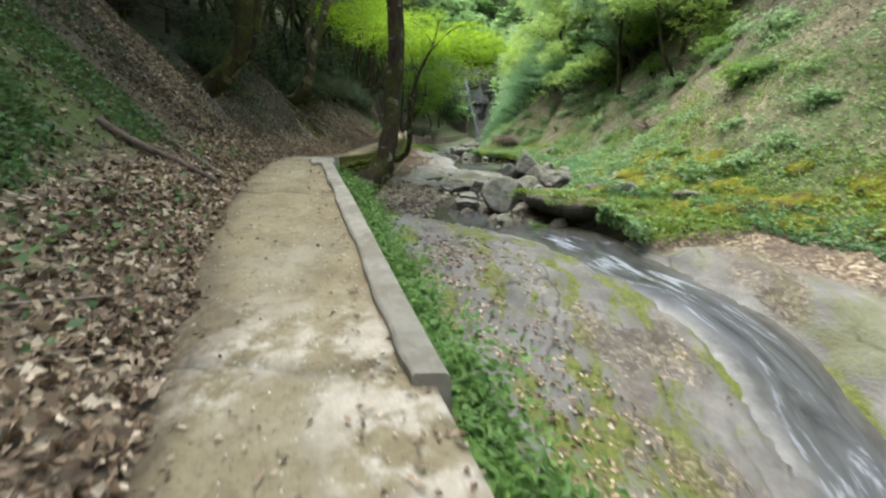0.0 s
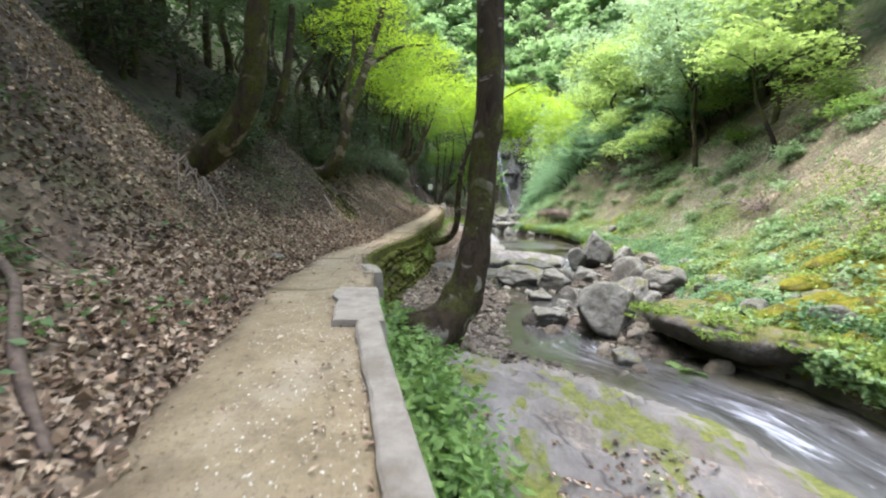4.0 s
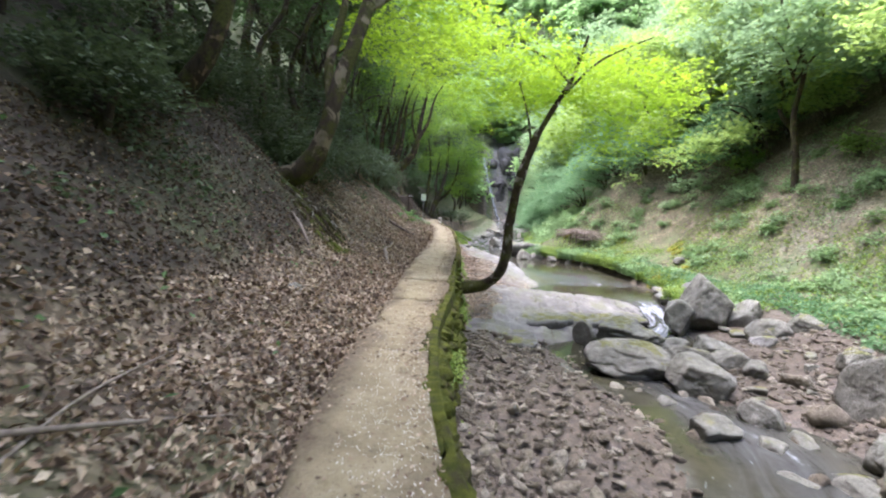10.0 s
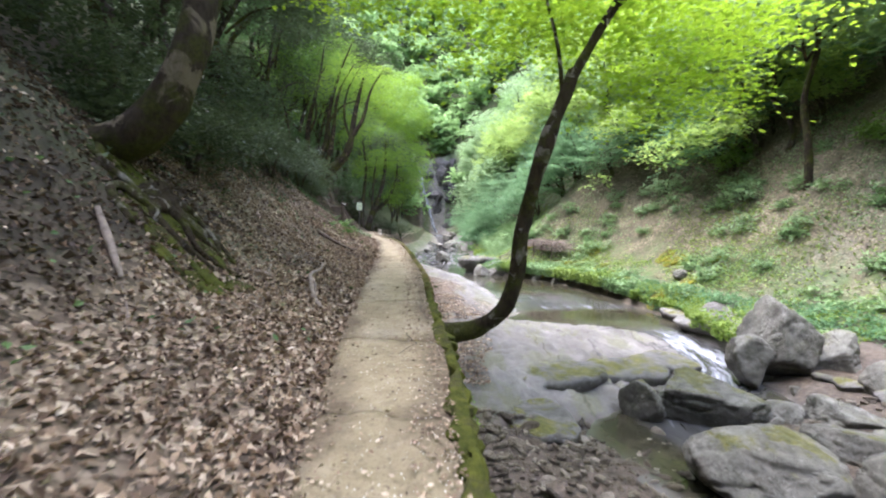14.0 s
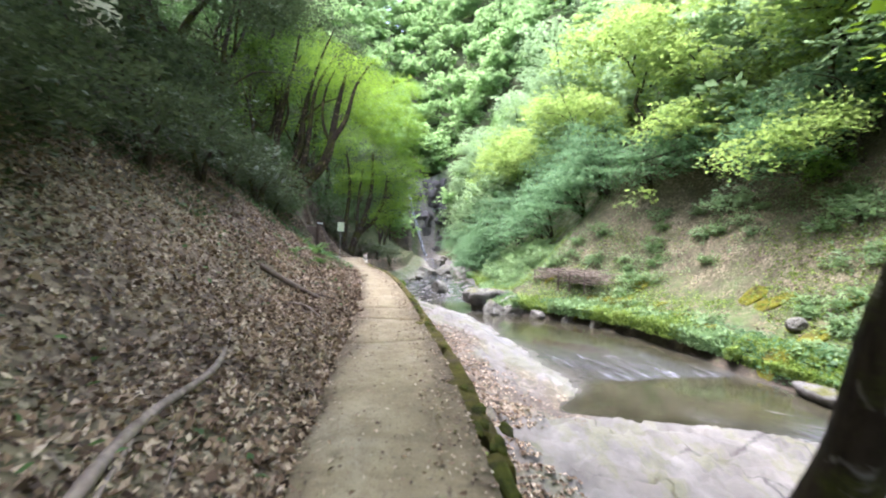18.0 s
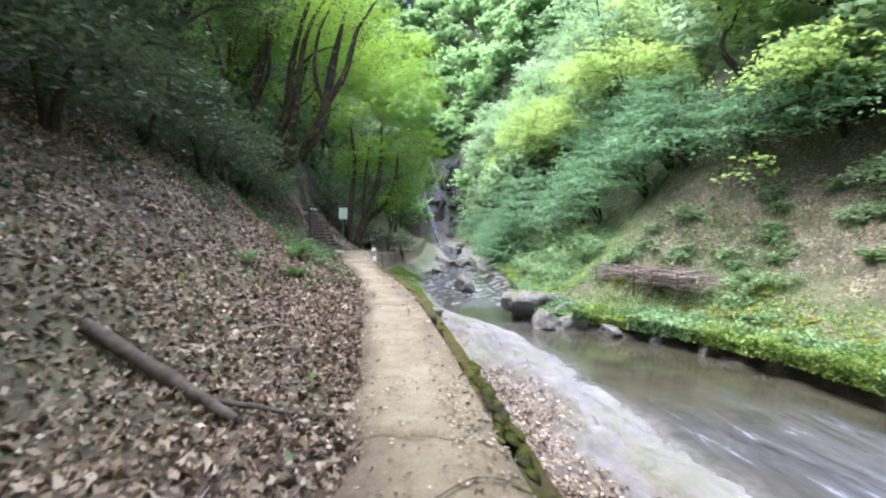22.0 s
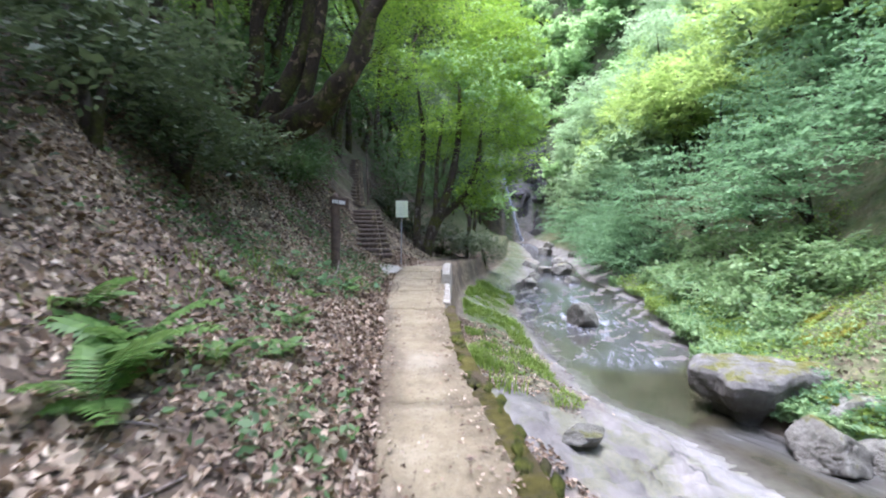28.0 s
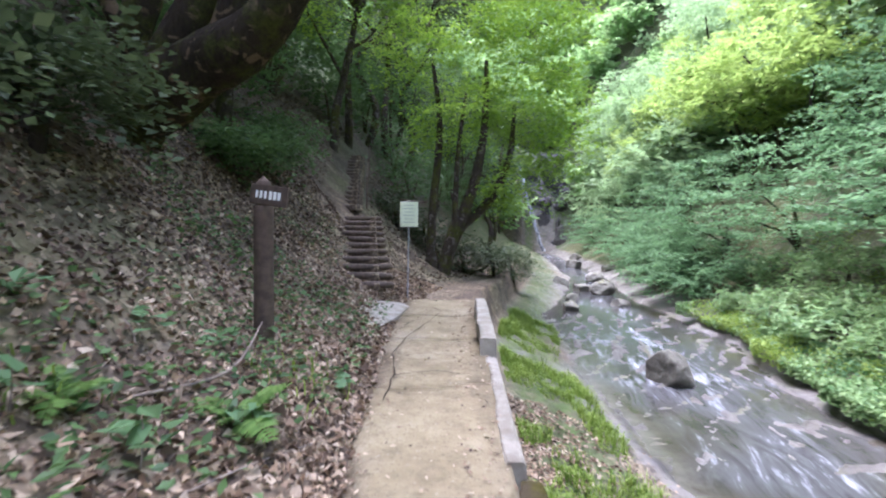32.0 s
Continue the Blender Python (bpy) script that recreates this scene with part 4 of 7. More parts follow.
# the mossy leaning tree at the stream's side near the start
b = (-1.62, 10.0, .35)
tree("leaning_tree", b, rel(b, [(-2.1, 9.9, .36), (-1.66, 9.95, .55), (-1.3, 10.15, .98), (-1.16, 10.35, 1.7), (-1.09, 10.5, 2.6), (-1.02, 10.55, 3.6), (-1.0, 10.7, 5.2), (-.7, 10.9, 7.4), (-.5, 11.2, 9)]),
     [.36, .31, .23, .185, .175, .175, .165, .14, .09],
     [(rel(b, [(-.8, 10.8, 6.6), (.2, 11.4, 8), (1.2, 12, 9)]), [.09, .06, .03]), (rel(b, [(-.75, 10.85, 7), (-1.8, 11.2, 8.3), (-3, 11.6, 9.2)]), [.09, .06, .03])],
     [(1.0, 1.5, 9.5, 3.2, 3.0, 1.4, 170), (-1.5, 1.6, 9.3, 2.4, 2.4, 1.2, 110)], M_BARK_MOSS, M_LEAF_LIME,
     "leaning maple with mossy blotched trunk, bent at its foot", .14, 18, 22, .7, seed=2, tilt=.2, rough=.2)

# the slender curved maple beside the wall
b = (-2.75, 25.5, .45)
tree("curved_maple", b, rel(b, [(-3.05, 25.7, .36), (-2.4, 25.62, .50), (-1.94, 25.2, .90), (-1.76, 24.93, 1.60), (-1.75, 24.7, 2.45), (-1.66, 24.45, 3.1), (-1.53, 24.2, 3.85), (-1.21, 24.1, 4.75)]),
     [.19, .175, .155, .135, .117, .113, .115, .095],
     [(rel(b, [(-1.23, 24.12, 4.65), (-.88, 24.05, 5.3), (-.45, 23.9, 6.1), (-.2, 23.6, 7.0)]), [.075, .07, .055, .03]),
      (rel(b, [(-1.36, 24.15, 4.3), (-1.48, 24.1, 5.1), (-1.75, 24.1, 6.0)]), [.035, .028, .018]),
      (rel(b, [(-.6, 24.05, 5.7), (.3, 24.1, 6.6), (1.7, 24.3, 7.3)]), [.04, .03, .012]),
      (rel(b, [(-.5, 24.0, 6.0), (-1.1, 24.9, 7.0), (-2.0, 26.0, 7.6)]), [.035, .025, .012])],
     [(2.4, -1.2, 5.9, 1.9, 1.6, .7, 120), (4.4, -.6, 5.7, 1.7, 1.6, .75, 110), (1.2, .6, 6.1, 1.6, 1.7, .6, 80), (.2, -.9, 6.6, 2.2, 1.9, .8, 90), (3.3, .8, 6.6, 2.2, 1.6, .7, 90), (-.6, 1.6, 7.4, 2.0, 1.8, .7, 60), (3.0, -.8, 4.6, 1.1, .9, .35, 34), (4.6, .3, 4.7, 1.2, 1.0, .35, 34)],
     M_BARK_MOSS, M_LEAF_LIME, "slender curved maple with bright lime leaves growing from the stream wall", .13, 14, 22, .7, seed=3, tilt=.14, rough=.22, tier=.42)

# trees on the wooded slope beside the path
b = (-6.35, 13.4, 2.75)
tree("slope_tree", b, rel(b, [(-7.0, 13.6, 2.75), (-6.45, 13.45, 2.95), (-5.95, 13.4, 3.35), (-5.55, 13.4, 3.95), (-5.35, 13.4, 4.7), (-5.3, 13.5, 5.8), (-5.1, 13.8, 7.6), (-4.8, 14.2, 9.6)]),
     [.34, .30, .26, .235, .22, .20, .16, .09], [(rel(b, [(-5.2, 13.7, 7), (-4, 14.5, 8.6), (-2.6, 15.4, 9.8)]), [.1, .07, .03])],
     [(1.5, 1.0, 7.2, 2.6, 2.6, 1.1, 110), (3.2, 2.2, 7.4, 2.4, 2.4, 1.0, 90)], M_BARK_PATCH, M_LEAF_LIME, "tall maple with pale patched trunk curving out of the leafy slope", .15, 14, 22, .75, seed=4, tilt=.2)
b = (-7.25, 24.3, 3.35)
tree("slope_tree", b, rel(b, [(-8.0, 24.4, 3.35), (-7.45, 24.3, 3.5), (-6.95, 24.2, 4.0), (-6.65, 24.2, 4.8), (-6.4, 24.3, 5.9), (-6.0, 24.6, 7.2), (-5.5, 25.2, 9.4), (-5.1, 25.8, 11.2)]),
     [.33, .30, .26, .235, .21, .19, .14, .08],
     [(rel(b, [(-6.55, 24.2, 5.3), (-6.75, 24.6, 6.4), (-6.5, 25.2, 8.2), (-6.6, 26, 10)]), [.15, .13, .1, .05]), (rel(b, [(-5.8, 24.9, 8), (-4.6, 26, 9.2), (-3.2, 27.4, 9.8)]), [.1, .07, .03])],
     [(2.2, 3.0, 5.6, 2.2, 2.6, 1.2, 120), (3.4, 5.0, 6.4, 2.2, 2.4, 1.2, 110), (1.0, 2.2, 7.6, 2.6, 2.6, 1.0, 100)], M_BARK_PATCH, M_LEAF_LIME,
     "dark forked maple leaning out from a mossy stump on the slope", .15, 14, 22, .75, seed=5, tilt=.2)
b = (-8.7, 21.5, 4.9)
tree("slope_tree", b, rel(b, [(-9.2, 21.6, 4.6), (-8.7, 21.5, 5.1), (-8.25, 21.5, 5.9), (-8.0, 21.7, 7.2), (-7.9, 22, 9.4)]), [.24, .21, .18, .16, .1],
     [(rel(b, [(-8.1, 21.6, 6.5), (-8.7, 22, 7.8), (-8.8, 22.6, 9.5)]), [.09, .07, .04])], [(1.0, .8, 6.2, 2.4, 2.2, 1.3, 90)], M_BARK_BROWN, M_LEAF_SHADE,
     "brown-barked tree rising from the shaded slope", .12, 10, seed=6)
# the great many-stemmed tree above the post
b = (-8.9, 48.8, 5.2)
tree("many_stemmed_tree", b, rel(b, [(-10.0, 49.2, 4.9), (-9.3, 48.9, 5.15), (-8.6, 48.6, 5.5), (-7.7, 48.4, 5.9), (-6.9, 48.2, 6.3), (-6.2, 48.0, 7.0), (-5.75, 48.2, 8.2), (-5.5, 48.6, 10.2), (-5.0, 49, 12.5)]),
     [.5, .52, .50, .40, .33, .27, .21, .15, .06],
     [(rel(b, [(-9.4, 48.9, 5.2), (-9.1, 48.6, 6.0), (-8.6, 48.5, 7.2), (-8.5, 48.6, 9.2), (-7.9, 49, 12.2), (-7.6, 49.2, 14.5)]), [.34, .27, .21, .15, .09, .03]),
      (rel(b, [(-8.7, 48.6, 5.5), (-8.1, 48.5, 6.5), (-7.4, 48.6, 7.9), (-7.2, 48.9, 10.2), (-6.6, 49, 12.6), (-5.8, 49.2, 14.8)]), [.32, .26, .2, .14, .08, .03]),
      (rel(b, [(-6.1, 48.0, 7.2), (-5.7, 48.0, 8.3), (-5.0, 48.2, 9.6), (-4.5, 48.6, 11.6), (-3.6, 48.9, 13.2)]), [.2, .17, .13, .08, .03]),
      (rel(b, [(-7.6, 48.4, 5.9), (-7.2, 48.3, 7.0), (-6.9, 48.4, 8.8), (-6.6, 48.8, 11.4), (-5.6, 49, 13.4)]), [.23, .18, .14, .09, .03]),
      (rel(b, [(-9.0, 48.8, 6.2), (-9.6, 48.6, 7.6), (-9.9, 48.7, 9.6), (-10.6, 49, 11.8)]), [.14, .11, .08, .03]),
      (rel(b, [(-8.45, 48.5, 8.6), (-8.0, 48.4, 9.8), (-8.1, 48.4, 11.4), (-7.4, 48.5, 13)]), [.09, .07, .05, .02]),
      (rel(b, [(-7.2, 48.8, 9.6), (-6.3, 48.6, 10.5), (-5.2, 48.5, 10.9)]), [.07, .05, .02]),
      (rel(b, [(-5.75, 48.2, 8.2), (-6.2, 48.2, 9.6), (-6.0, 48.3, 11.4), (-5.2, 48.4, 13)]), [.1, .08, .06, .02]),
      (rel(b, [(-9.0, 48.6, 5.2), (-8.8, 48.2, 4.6), (-8.5, 47.9, 4.0)]), [.12, .08, .05]),
      (rel(b, [(-9.5, 48.6, 5.1), (-9.4, 48.2, 4.6), (-9.2, 47.7, 4.2)]), [.12, .08, .05])],
     [(4.4, 1.9, 5.2, 1.2, 1.8, .8, 60), (2.2, -.6, 6.9, 2.2, 1.4, .6, 44), (4.4, -.4, 7.4, 1.9, 1.5, .6, 50), (4.6, 2.2, 7.0, 1.7, 2.4, 1.4, 110), (2.8, 1.6, 8.2, 2.4, 2.2, 1.2, 110)], M_BARK_BROWN, M_LEAF_MID,
     "huge old tree with several twisting brown stems on the slope", .12, 16, seed=7)
# the dark clump of trunks behind the sign
b = (-4.7, 59.8, 2.2)
tree("clump_tree", b, rel(b, [(-4.9, 59.8, 2.0), (-4.5, 59.6, 3.6), (-3.8, 59.6, 5.2), (-3.3, 59.8, 7.6), (-3.2, 60, 10.5)]), [.3, .26, .22, .16, .08],
     [(rel(b, [(-4.8, 59.8, 2.2), (-4.2, 59.9, 3.9), (-3.0, 59.9, 5.1), (-2.3, 59.9, 6.8), (-2.1, 60, 8.8)]), [.2, .19, .17, .13, .06]),
      (rel(b, [(-5.2, 59.7, 2.1), (-5.3, 59.7, 3.4), (-5.2, 59.8, 5.2), (-5.0, 60, 8.0), (-5.3, 60.2, 10.5)]), [.2, .19, .17, .12, .06]),
      (rel(b, [(-4.4, 59.4, 3.9), (-4.3, 59.3, 6.6), (-4.0, 59.3, 9)]), [.13, .1, .05])],
     [(2.6, .4, 3.8, 1.4, 1.8, 1.0, 90), (3.4, 1.0, 7.2, 2.3, 2.6, 2.0, 230), (.6, .6, 6.6, 2.2, 2.0, 1.4, 150), (-1.2, 1.2, 9.4, 2.4, 2.2, 1.6, 120), (3.2, .4, 10.6, 2.4, 2.6, 2.0, 220), (2.4, 1.5, 13.6, 3, 3, 1.6, 160), (4.4, 0, 5.0, 1.2, 1.6, 1.1, 80)],
     M_BARK, M_LEAF_MID, "dark clump of trunks under bright green leaves", .16, 10, seed=8, spread=.75)


# bright maples that roof the trail behind the many-stemmed tree
for k, (x, y, lean, tall) in enumerate([(-10.2, 53.5, .9, 8.5), (-12.0, 57.5, 1.6, 9.0), (-9.9, 62.5, 1.0, 9.0)]):
    rng = np.random.default_rng(640 + k)
    z = float(surface(np.array(x), np.array(y)))
    bow = [(0, 0, -.4), (.1 * lean, rng.normal(0, .1), 1.6), (.4 * lean, rng.normal(0, .25), 3.2), (.9 * lean, rng.normal(0, .3), 5.0), (1.5 * lean, rng.normal(0, .3), tall * .8), (2.0 * lean, rng.normal(0, .3), tall)]
    arms, crown = [], []
    for j in range(5):
        h = rng.uniform(.3, .75)
        p = np.array([1.5 * lean * h ** 1.5, 0, tall * h])
        a = radians(rng.uniform(-170, 60))
        q = p + np.array([math.cos(a) * 1.9, math.sin(a) * 1.9, rng.uniform(1.2, 2.6)])
        arms.append(([tuple(p), tuple((p + q) / 2 + np.array([.15, 0, -.25])), tuple(q)], [.09, .07, .03]))
        crown.append((*q, 1.7, 1.7, .7, 52))
    crown += [(2.2 * lean, 0, tall * 1.0, 2.6, 2.4, 1.0, 110), (1.4 * lean + 1.0, -.8, tall * .8, 2.0, 2.0, .8, 70)]
    tree("canopy_maple", (x, y, z), bow, [.2, .18, .16, .13, .1, .05], arms, crown, M_BARK, M_LEAF_GREEN if k < 2 else M_LEAF_MID, "dark-stemmed maple with a bright green layered crown over the trail", .17, 9, 18, .75, seed=650 + k, tilt=.22, group="trail maples")


# ---------------------------------------------------------------- woods
def woodland_tree(seed, height, lean, bark, leafmat, leaf, n=150, wide=2.4):
    rng = np.random.default_rng(seed)
    ob = thing("woodland_tree", (0, 0, 0), "slim woodland tree with a loose leafy crown", "tree", "woodland trees")
    line = [(lean * t * t * height + rng.normal(0, .3) * min(1, t * 4), rng.normal(0, .35) * min(1, t * 4), height * t - .4) for t in np.linspace(0, 1, 6)]
    part("trunk", tube_mesh("trunk", line, np.linspace(.17, .04, 6), bark, 8, .1, seed), ob)
    blobs = []
    for k in range(4):
        t = rng.uniform(.4, .85)
        p = np.array([lean * t * t * height, 0, height * t])
        a = rng.uniform(0, 6.28)
        q = p + np.array([math.cos(a) * wide * .8, math.sin(a) * wide * .8, rng.uniform(.5, 1.6)])
        part("limb", tube_mesh("limb", [p, (p + q) / 2 + np.array([0, 0, .3]), q], [.06, .045, .02], bark, 6, .1, seed + k), ob)
        blobs.append((*q, wide * .65, wide * .65, wide * .35, n // 4))
    blobs.append((lean * height, 0, height * .95, wide * .8, wide * .8, wide * .45, n // 3))
    v, f = sprays(blobs, leaf, rng, .35, 16, .62)
    part("crown", mesh_of("crown", v, f, leafmat), ob)
    return ob


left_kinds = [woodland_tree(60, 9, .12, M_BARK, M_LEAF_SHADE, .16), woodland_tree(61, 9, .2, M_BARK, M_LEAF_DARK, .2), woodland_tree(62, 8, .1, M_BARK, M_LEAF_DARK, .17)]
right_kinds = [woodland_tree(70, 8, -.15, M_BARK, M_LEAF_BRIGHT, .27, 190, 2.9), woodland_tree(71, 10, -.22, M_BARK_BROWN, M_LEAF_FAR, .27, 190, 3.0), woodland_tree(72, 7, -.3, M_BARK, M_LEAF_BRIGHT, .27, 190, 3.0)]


def plant(kind, x, y, turn=0.0, scale=1.0, sink=.1):
    z = float(surface(np.array(x), np.array(y))) - sink
    return copy_thing(kind, pose(x, y, z, 0, 0, turn) @ Matrix.Scale(scale, 4))


trng = np.random.default_rng(21)
spots = []
# shaded woods on the footpath's side; unseen ones behind the start added for shade
for y in np.arange(-24, 112, 2.9):
    for k in range(2):
        if (k == 1 and trng.uniform() < .6) or (k == 0 and 53 < y < 74):
            continue
        d = trng.uniform(5.2, 8.5) if k == 0 else trng.uniform(8.5, 18)
        spots.append((left_kinds[trng.integers(3)], float(at(PATH, y, 1)) - d, y + trng.uniform(-1, 1), trng.uniform(-40, 40), trng.uniform(.8, 1.25)))
# the bank opposite, lush beyond the brush pile; unseen trees behind shade the start
for y in np.arange(-24, 112, 2.1):
    for k in range(2):
        e = (trng.uniform(5.5, 9) if y > 62 else trng.uniform(8.5, 12)) if k == 0 else trng.uniform(10, 22)
        if (k == 0 and y < 62 and trng.uniform() < .5) or (k == 1 and trng.uniform() < .6):
            continue
        spots.append((right_kinds[trng.integers(3)], float(at(STREAM, y, 5)) + e, y + trng.uniform(-1, 1), trng.uniform(-50, 50), trng.uniform(.8, 1.3)))
# close behind the clump, along the far stream
for y in np.arange(72, 112, 4.0):
    spots.append((left_kinds[trng.integers(3)], float(at(PATH, y, 1)) - trng.uniform(1.5, 4.5), y, trng.uniform(-40, 40), trng.uniform(.8, 1.2)))
# dark evergreens added to block sky light from the slope
for y in list(np.arange(-12, 27, 2.4)) + list(np.arange(30, 80, 3.2)):
    spots.append((left_kinds[1], float(at(PATH, y, 1)) - trng.uniform(7, 9.5), y + trng.uniform(-.8, .8), trng.uniform(-60, 60), trng.uniform(1.3, 1.6)))
# low understorey added to darken the first bend, mostly out of view
for y in list(np.arange(-9, 6, 2.0)) + list(np.arange(18, 26, 2.4)):
    spots.append((left_kinds[int(trng.integers(3))], float(at(PATH, y, 1)) - trng.uniform(5.6, 8.0), y + trng.uniform(-.5, .5), trng.uniform(-60, 60), trng.uniform(.55, .75)))
for kind, x, y, turn, scale in spots:
    plant(kind, x, y, turn, scale)
for kind in left_kinds + right_kinds:
    y = {0: 30.0, 1: 37.5, 2: 55.0}[(left_kinds + right_kinds).index(kind) % 3]
    x = float(at(PATH, y, 1)) - 6.5 if kind in left_kinds else float(at(STREAM, y, 5)) + 7.5
    kind.location = (x, y, float(surface(np.array(x), np.array(y))) - .1)


# two slim trees standing clear on the opposite slope, and bushes scattered over it
plant(right_kinds[1], 11.9, 32.4, 15, .95)
plant(right_kinds[2], 13.7, 35.2, -20, .9)
plant(right_kinds[2], 12.4, 27.0, 30, .8)

# the big overhanging shrubs of the opposite bank
def shrub(x, y, z, blobs, leaf, mat, label, seed, spread=.5, tilt=.3, per=26, tier=0.0):
    ob = thing("overhanging_shrub", (x, y, z), label, "shrub")
    rng = np.random.default_rng(seed)
    for bx_, by_, bz_, *_ in blobs:
        part("stem", tube_mesh("stem", [(0, 0, -.3), (bx_ * .4, by_ * .4, bz_ * .55), (bx_, by_, bz_)], [.09, .06, .02], M_BARK, 6, .1, seed), ob)
    v, f = sprays(blobs, leaf, rng, tilt, per, spread, tier)
    part("crown", mesh_of("crown", v, f, mat), ob)
    return ob


def on_ground(x, y):
    return float(surface(np.array(x), np.array(y)))


for i, (e, y, r, h, mat) in enumerate([(5.6, 50, 2.2, 2.8, M_LEAF_COOL), (4.4, 53.5, 2.2, 3.0, M_LEAF_COOL), (4.2, 57.5, 2.4, 3.2, M_LEAF_COOL), (3.8, 62, 2.6, 3.8, M_LEAF_COOL), (6.8, 46.5, 2.1, 2.8, M_LEAF_COOL),
                                       (7.8, 42.5, 2.1, 2.8, M_LEAF_COOL), (3.4, 67.5, 2.8, 4, M_LEAF_COOL), (3.6, 74, 3, 4.5, M_LEAF_COOL), (3.8, 82, 3.4, 5, M_LEAF_COOL), (7, 38, 2, 2.8, M_LEAF_COOL), (4, 91, 3.6, 5.5, M_LEAF_FAR), (4, 101, 3.8, 6, M_LEAF_FAR),
                                       (1.6, 66, 1.8, 2.2, M_LEAF_COOL), (1.8, 70, 1.8, 2.4, M_LEAF_COOL), (1.8, 74.5, 2.0, 2.6, M_LEAF_COOL), (2.0, 79, 2.2, 2.8, M_LEAF_COOL), (2.0, 84, 2.4, 3, M_LEAF_COOL), (2.2, 89.5, 2.6, 3.2, M_LEAF_COOL), (2.4, 95.5, 2.8, 3.4, M_LEAF_COOL), (2.4, 103, 2.8, 3.6, M_LEAF_COOL), (6.6, 55.5, 2.4, 4.2, M_LEAF_COOL), (6.4, 60, 2.4, 4.4, M_LEAF_COOL), (7, 50.5, 2.4, 4.0, M_LEAF_COOL)]):
    x = float(at(STREAM, y, 5)) + e
    shrub(x, y, on_ground(x, y), [(-1.6, 0, h * .55, r * .95, r, r * .55, 62), (-.6, .6, h, r, r, r * .6, 62), (-2.4, -.8, h * .25, r * .7, r * .8, r * .3, 28)], .19, mat,
          "dense broad-leaved shrub hanging over the stream bank", 300 + i, .62, .16, 27, .62)
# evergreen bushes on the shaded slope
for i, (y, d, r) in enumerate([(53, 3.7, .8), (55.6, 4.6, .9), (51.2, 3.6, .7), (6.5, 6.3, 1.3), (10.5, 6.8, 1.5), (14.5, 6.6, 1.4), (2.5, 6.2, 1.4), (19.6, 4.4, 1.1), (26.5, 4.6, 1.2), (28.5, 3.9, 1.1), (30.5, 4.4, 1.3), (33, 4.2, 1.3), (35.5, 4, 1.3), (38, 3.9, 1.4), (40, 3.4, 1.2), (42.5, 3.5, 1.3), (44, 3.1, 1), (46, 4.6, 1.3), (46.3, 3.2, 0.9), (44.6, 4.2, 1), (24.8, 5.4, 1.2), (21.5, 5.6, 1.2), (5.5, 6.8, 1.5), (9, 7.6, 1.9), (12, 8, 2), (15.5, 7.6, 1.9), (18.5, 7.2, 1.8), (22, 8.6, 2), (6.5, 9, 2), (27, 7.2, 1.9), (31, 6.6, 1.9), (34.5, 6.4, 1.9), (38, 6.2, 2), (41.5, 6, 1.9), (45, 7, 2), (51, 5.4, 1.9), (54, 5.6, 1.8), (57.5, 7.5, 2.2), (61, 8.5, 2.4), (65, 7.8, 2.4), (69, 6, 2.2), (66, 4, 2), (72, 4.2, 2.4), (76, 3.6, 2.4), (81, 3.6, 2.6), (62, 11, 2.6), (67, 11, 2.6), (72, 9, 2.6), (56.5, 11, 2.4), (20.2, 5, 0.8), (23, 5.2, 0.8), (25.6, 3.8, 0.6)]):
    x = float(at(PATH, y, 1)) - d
    # beyond y 48 a lighter leaf colour makes up for the canopy's shade
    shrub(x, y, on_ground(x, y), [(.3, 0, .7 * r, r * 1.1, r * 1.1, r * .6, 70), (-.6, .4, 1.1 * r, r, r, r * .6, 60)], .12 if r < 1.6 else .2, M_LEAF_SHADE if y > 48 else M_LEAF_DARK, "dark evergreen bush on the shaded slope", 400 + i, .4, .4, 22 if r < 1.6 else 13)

# far woods on both valley sides, uncountable
frng = np.random.default_rng(31)


def far_woods(name, xs_, ys_, leaf, mat, label, tall=(1.5, 7)):
    z = surface(xs_, ys_)
    blobs = [(x, y, zz + frng.uniform(*tall), frng.uniform(1.4, 2.8) * (1 + .7 * (y > 62)), frng.uniform(1.4, 2.8) * (1 + .7 * (y > 62)), frng.uniform(.9, 1.7) * (1 + .4 * (y > 62)), 20 + 14 * (y > 62)) for x, y, zz in zip(xs_, ys_, z)]
    v, f = sprays(blobs, leaf, frng, .45, 11, .9)
    return tagged(new(name, mesh_of(name, v, f, mat)), label, "woods", kind="stuff")


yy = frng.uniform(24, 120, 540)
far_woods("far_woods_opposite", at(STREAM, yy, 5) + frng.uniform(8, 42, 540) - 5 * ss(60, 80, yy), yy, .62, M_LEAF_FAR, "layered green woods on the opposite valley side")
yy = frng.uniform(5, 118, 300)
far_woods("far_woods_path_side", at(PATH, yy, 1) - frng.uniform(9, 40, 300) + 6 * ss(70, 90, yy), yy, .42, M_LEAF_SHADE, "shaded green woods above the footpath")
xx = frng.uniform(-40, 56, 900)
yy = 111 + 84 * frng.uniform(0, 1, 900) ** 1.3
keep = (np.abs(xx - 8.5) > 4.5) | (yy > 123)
far_woods("far_woods_valley_head", xx[keep], yy[keep], .95, M_LEAF_HAZED, "hazy green woods at the valley's head", (2, 11))
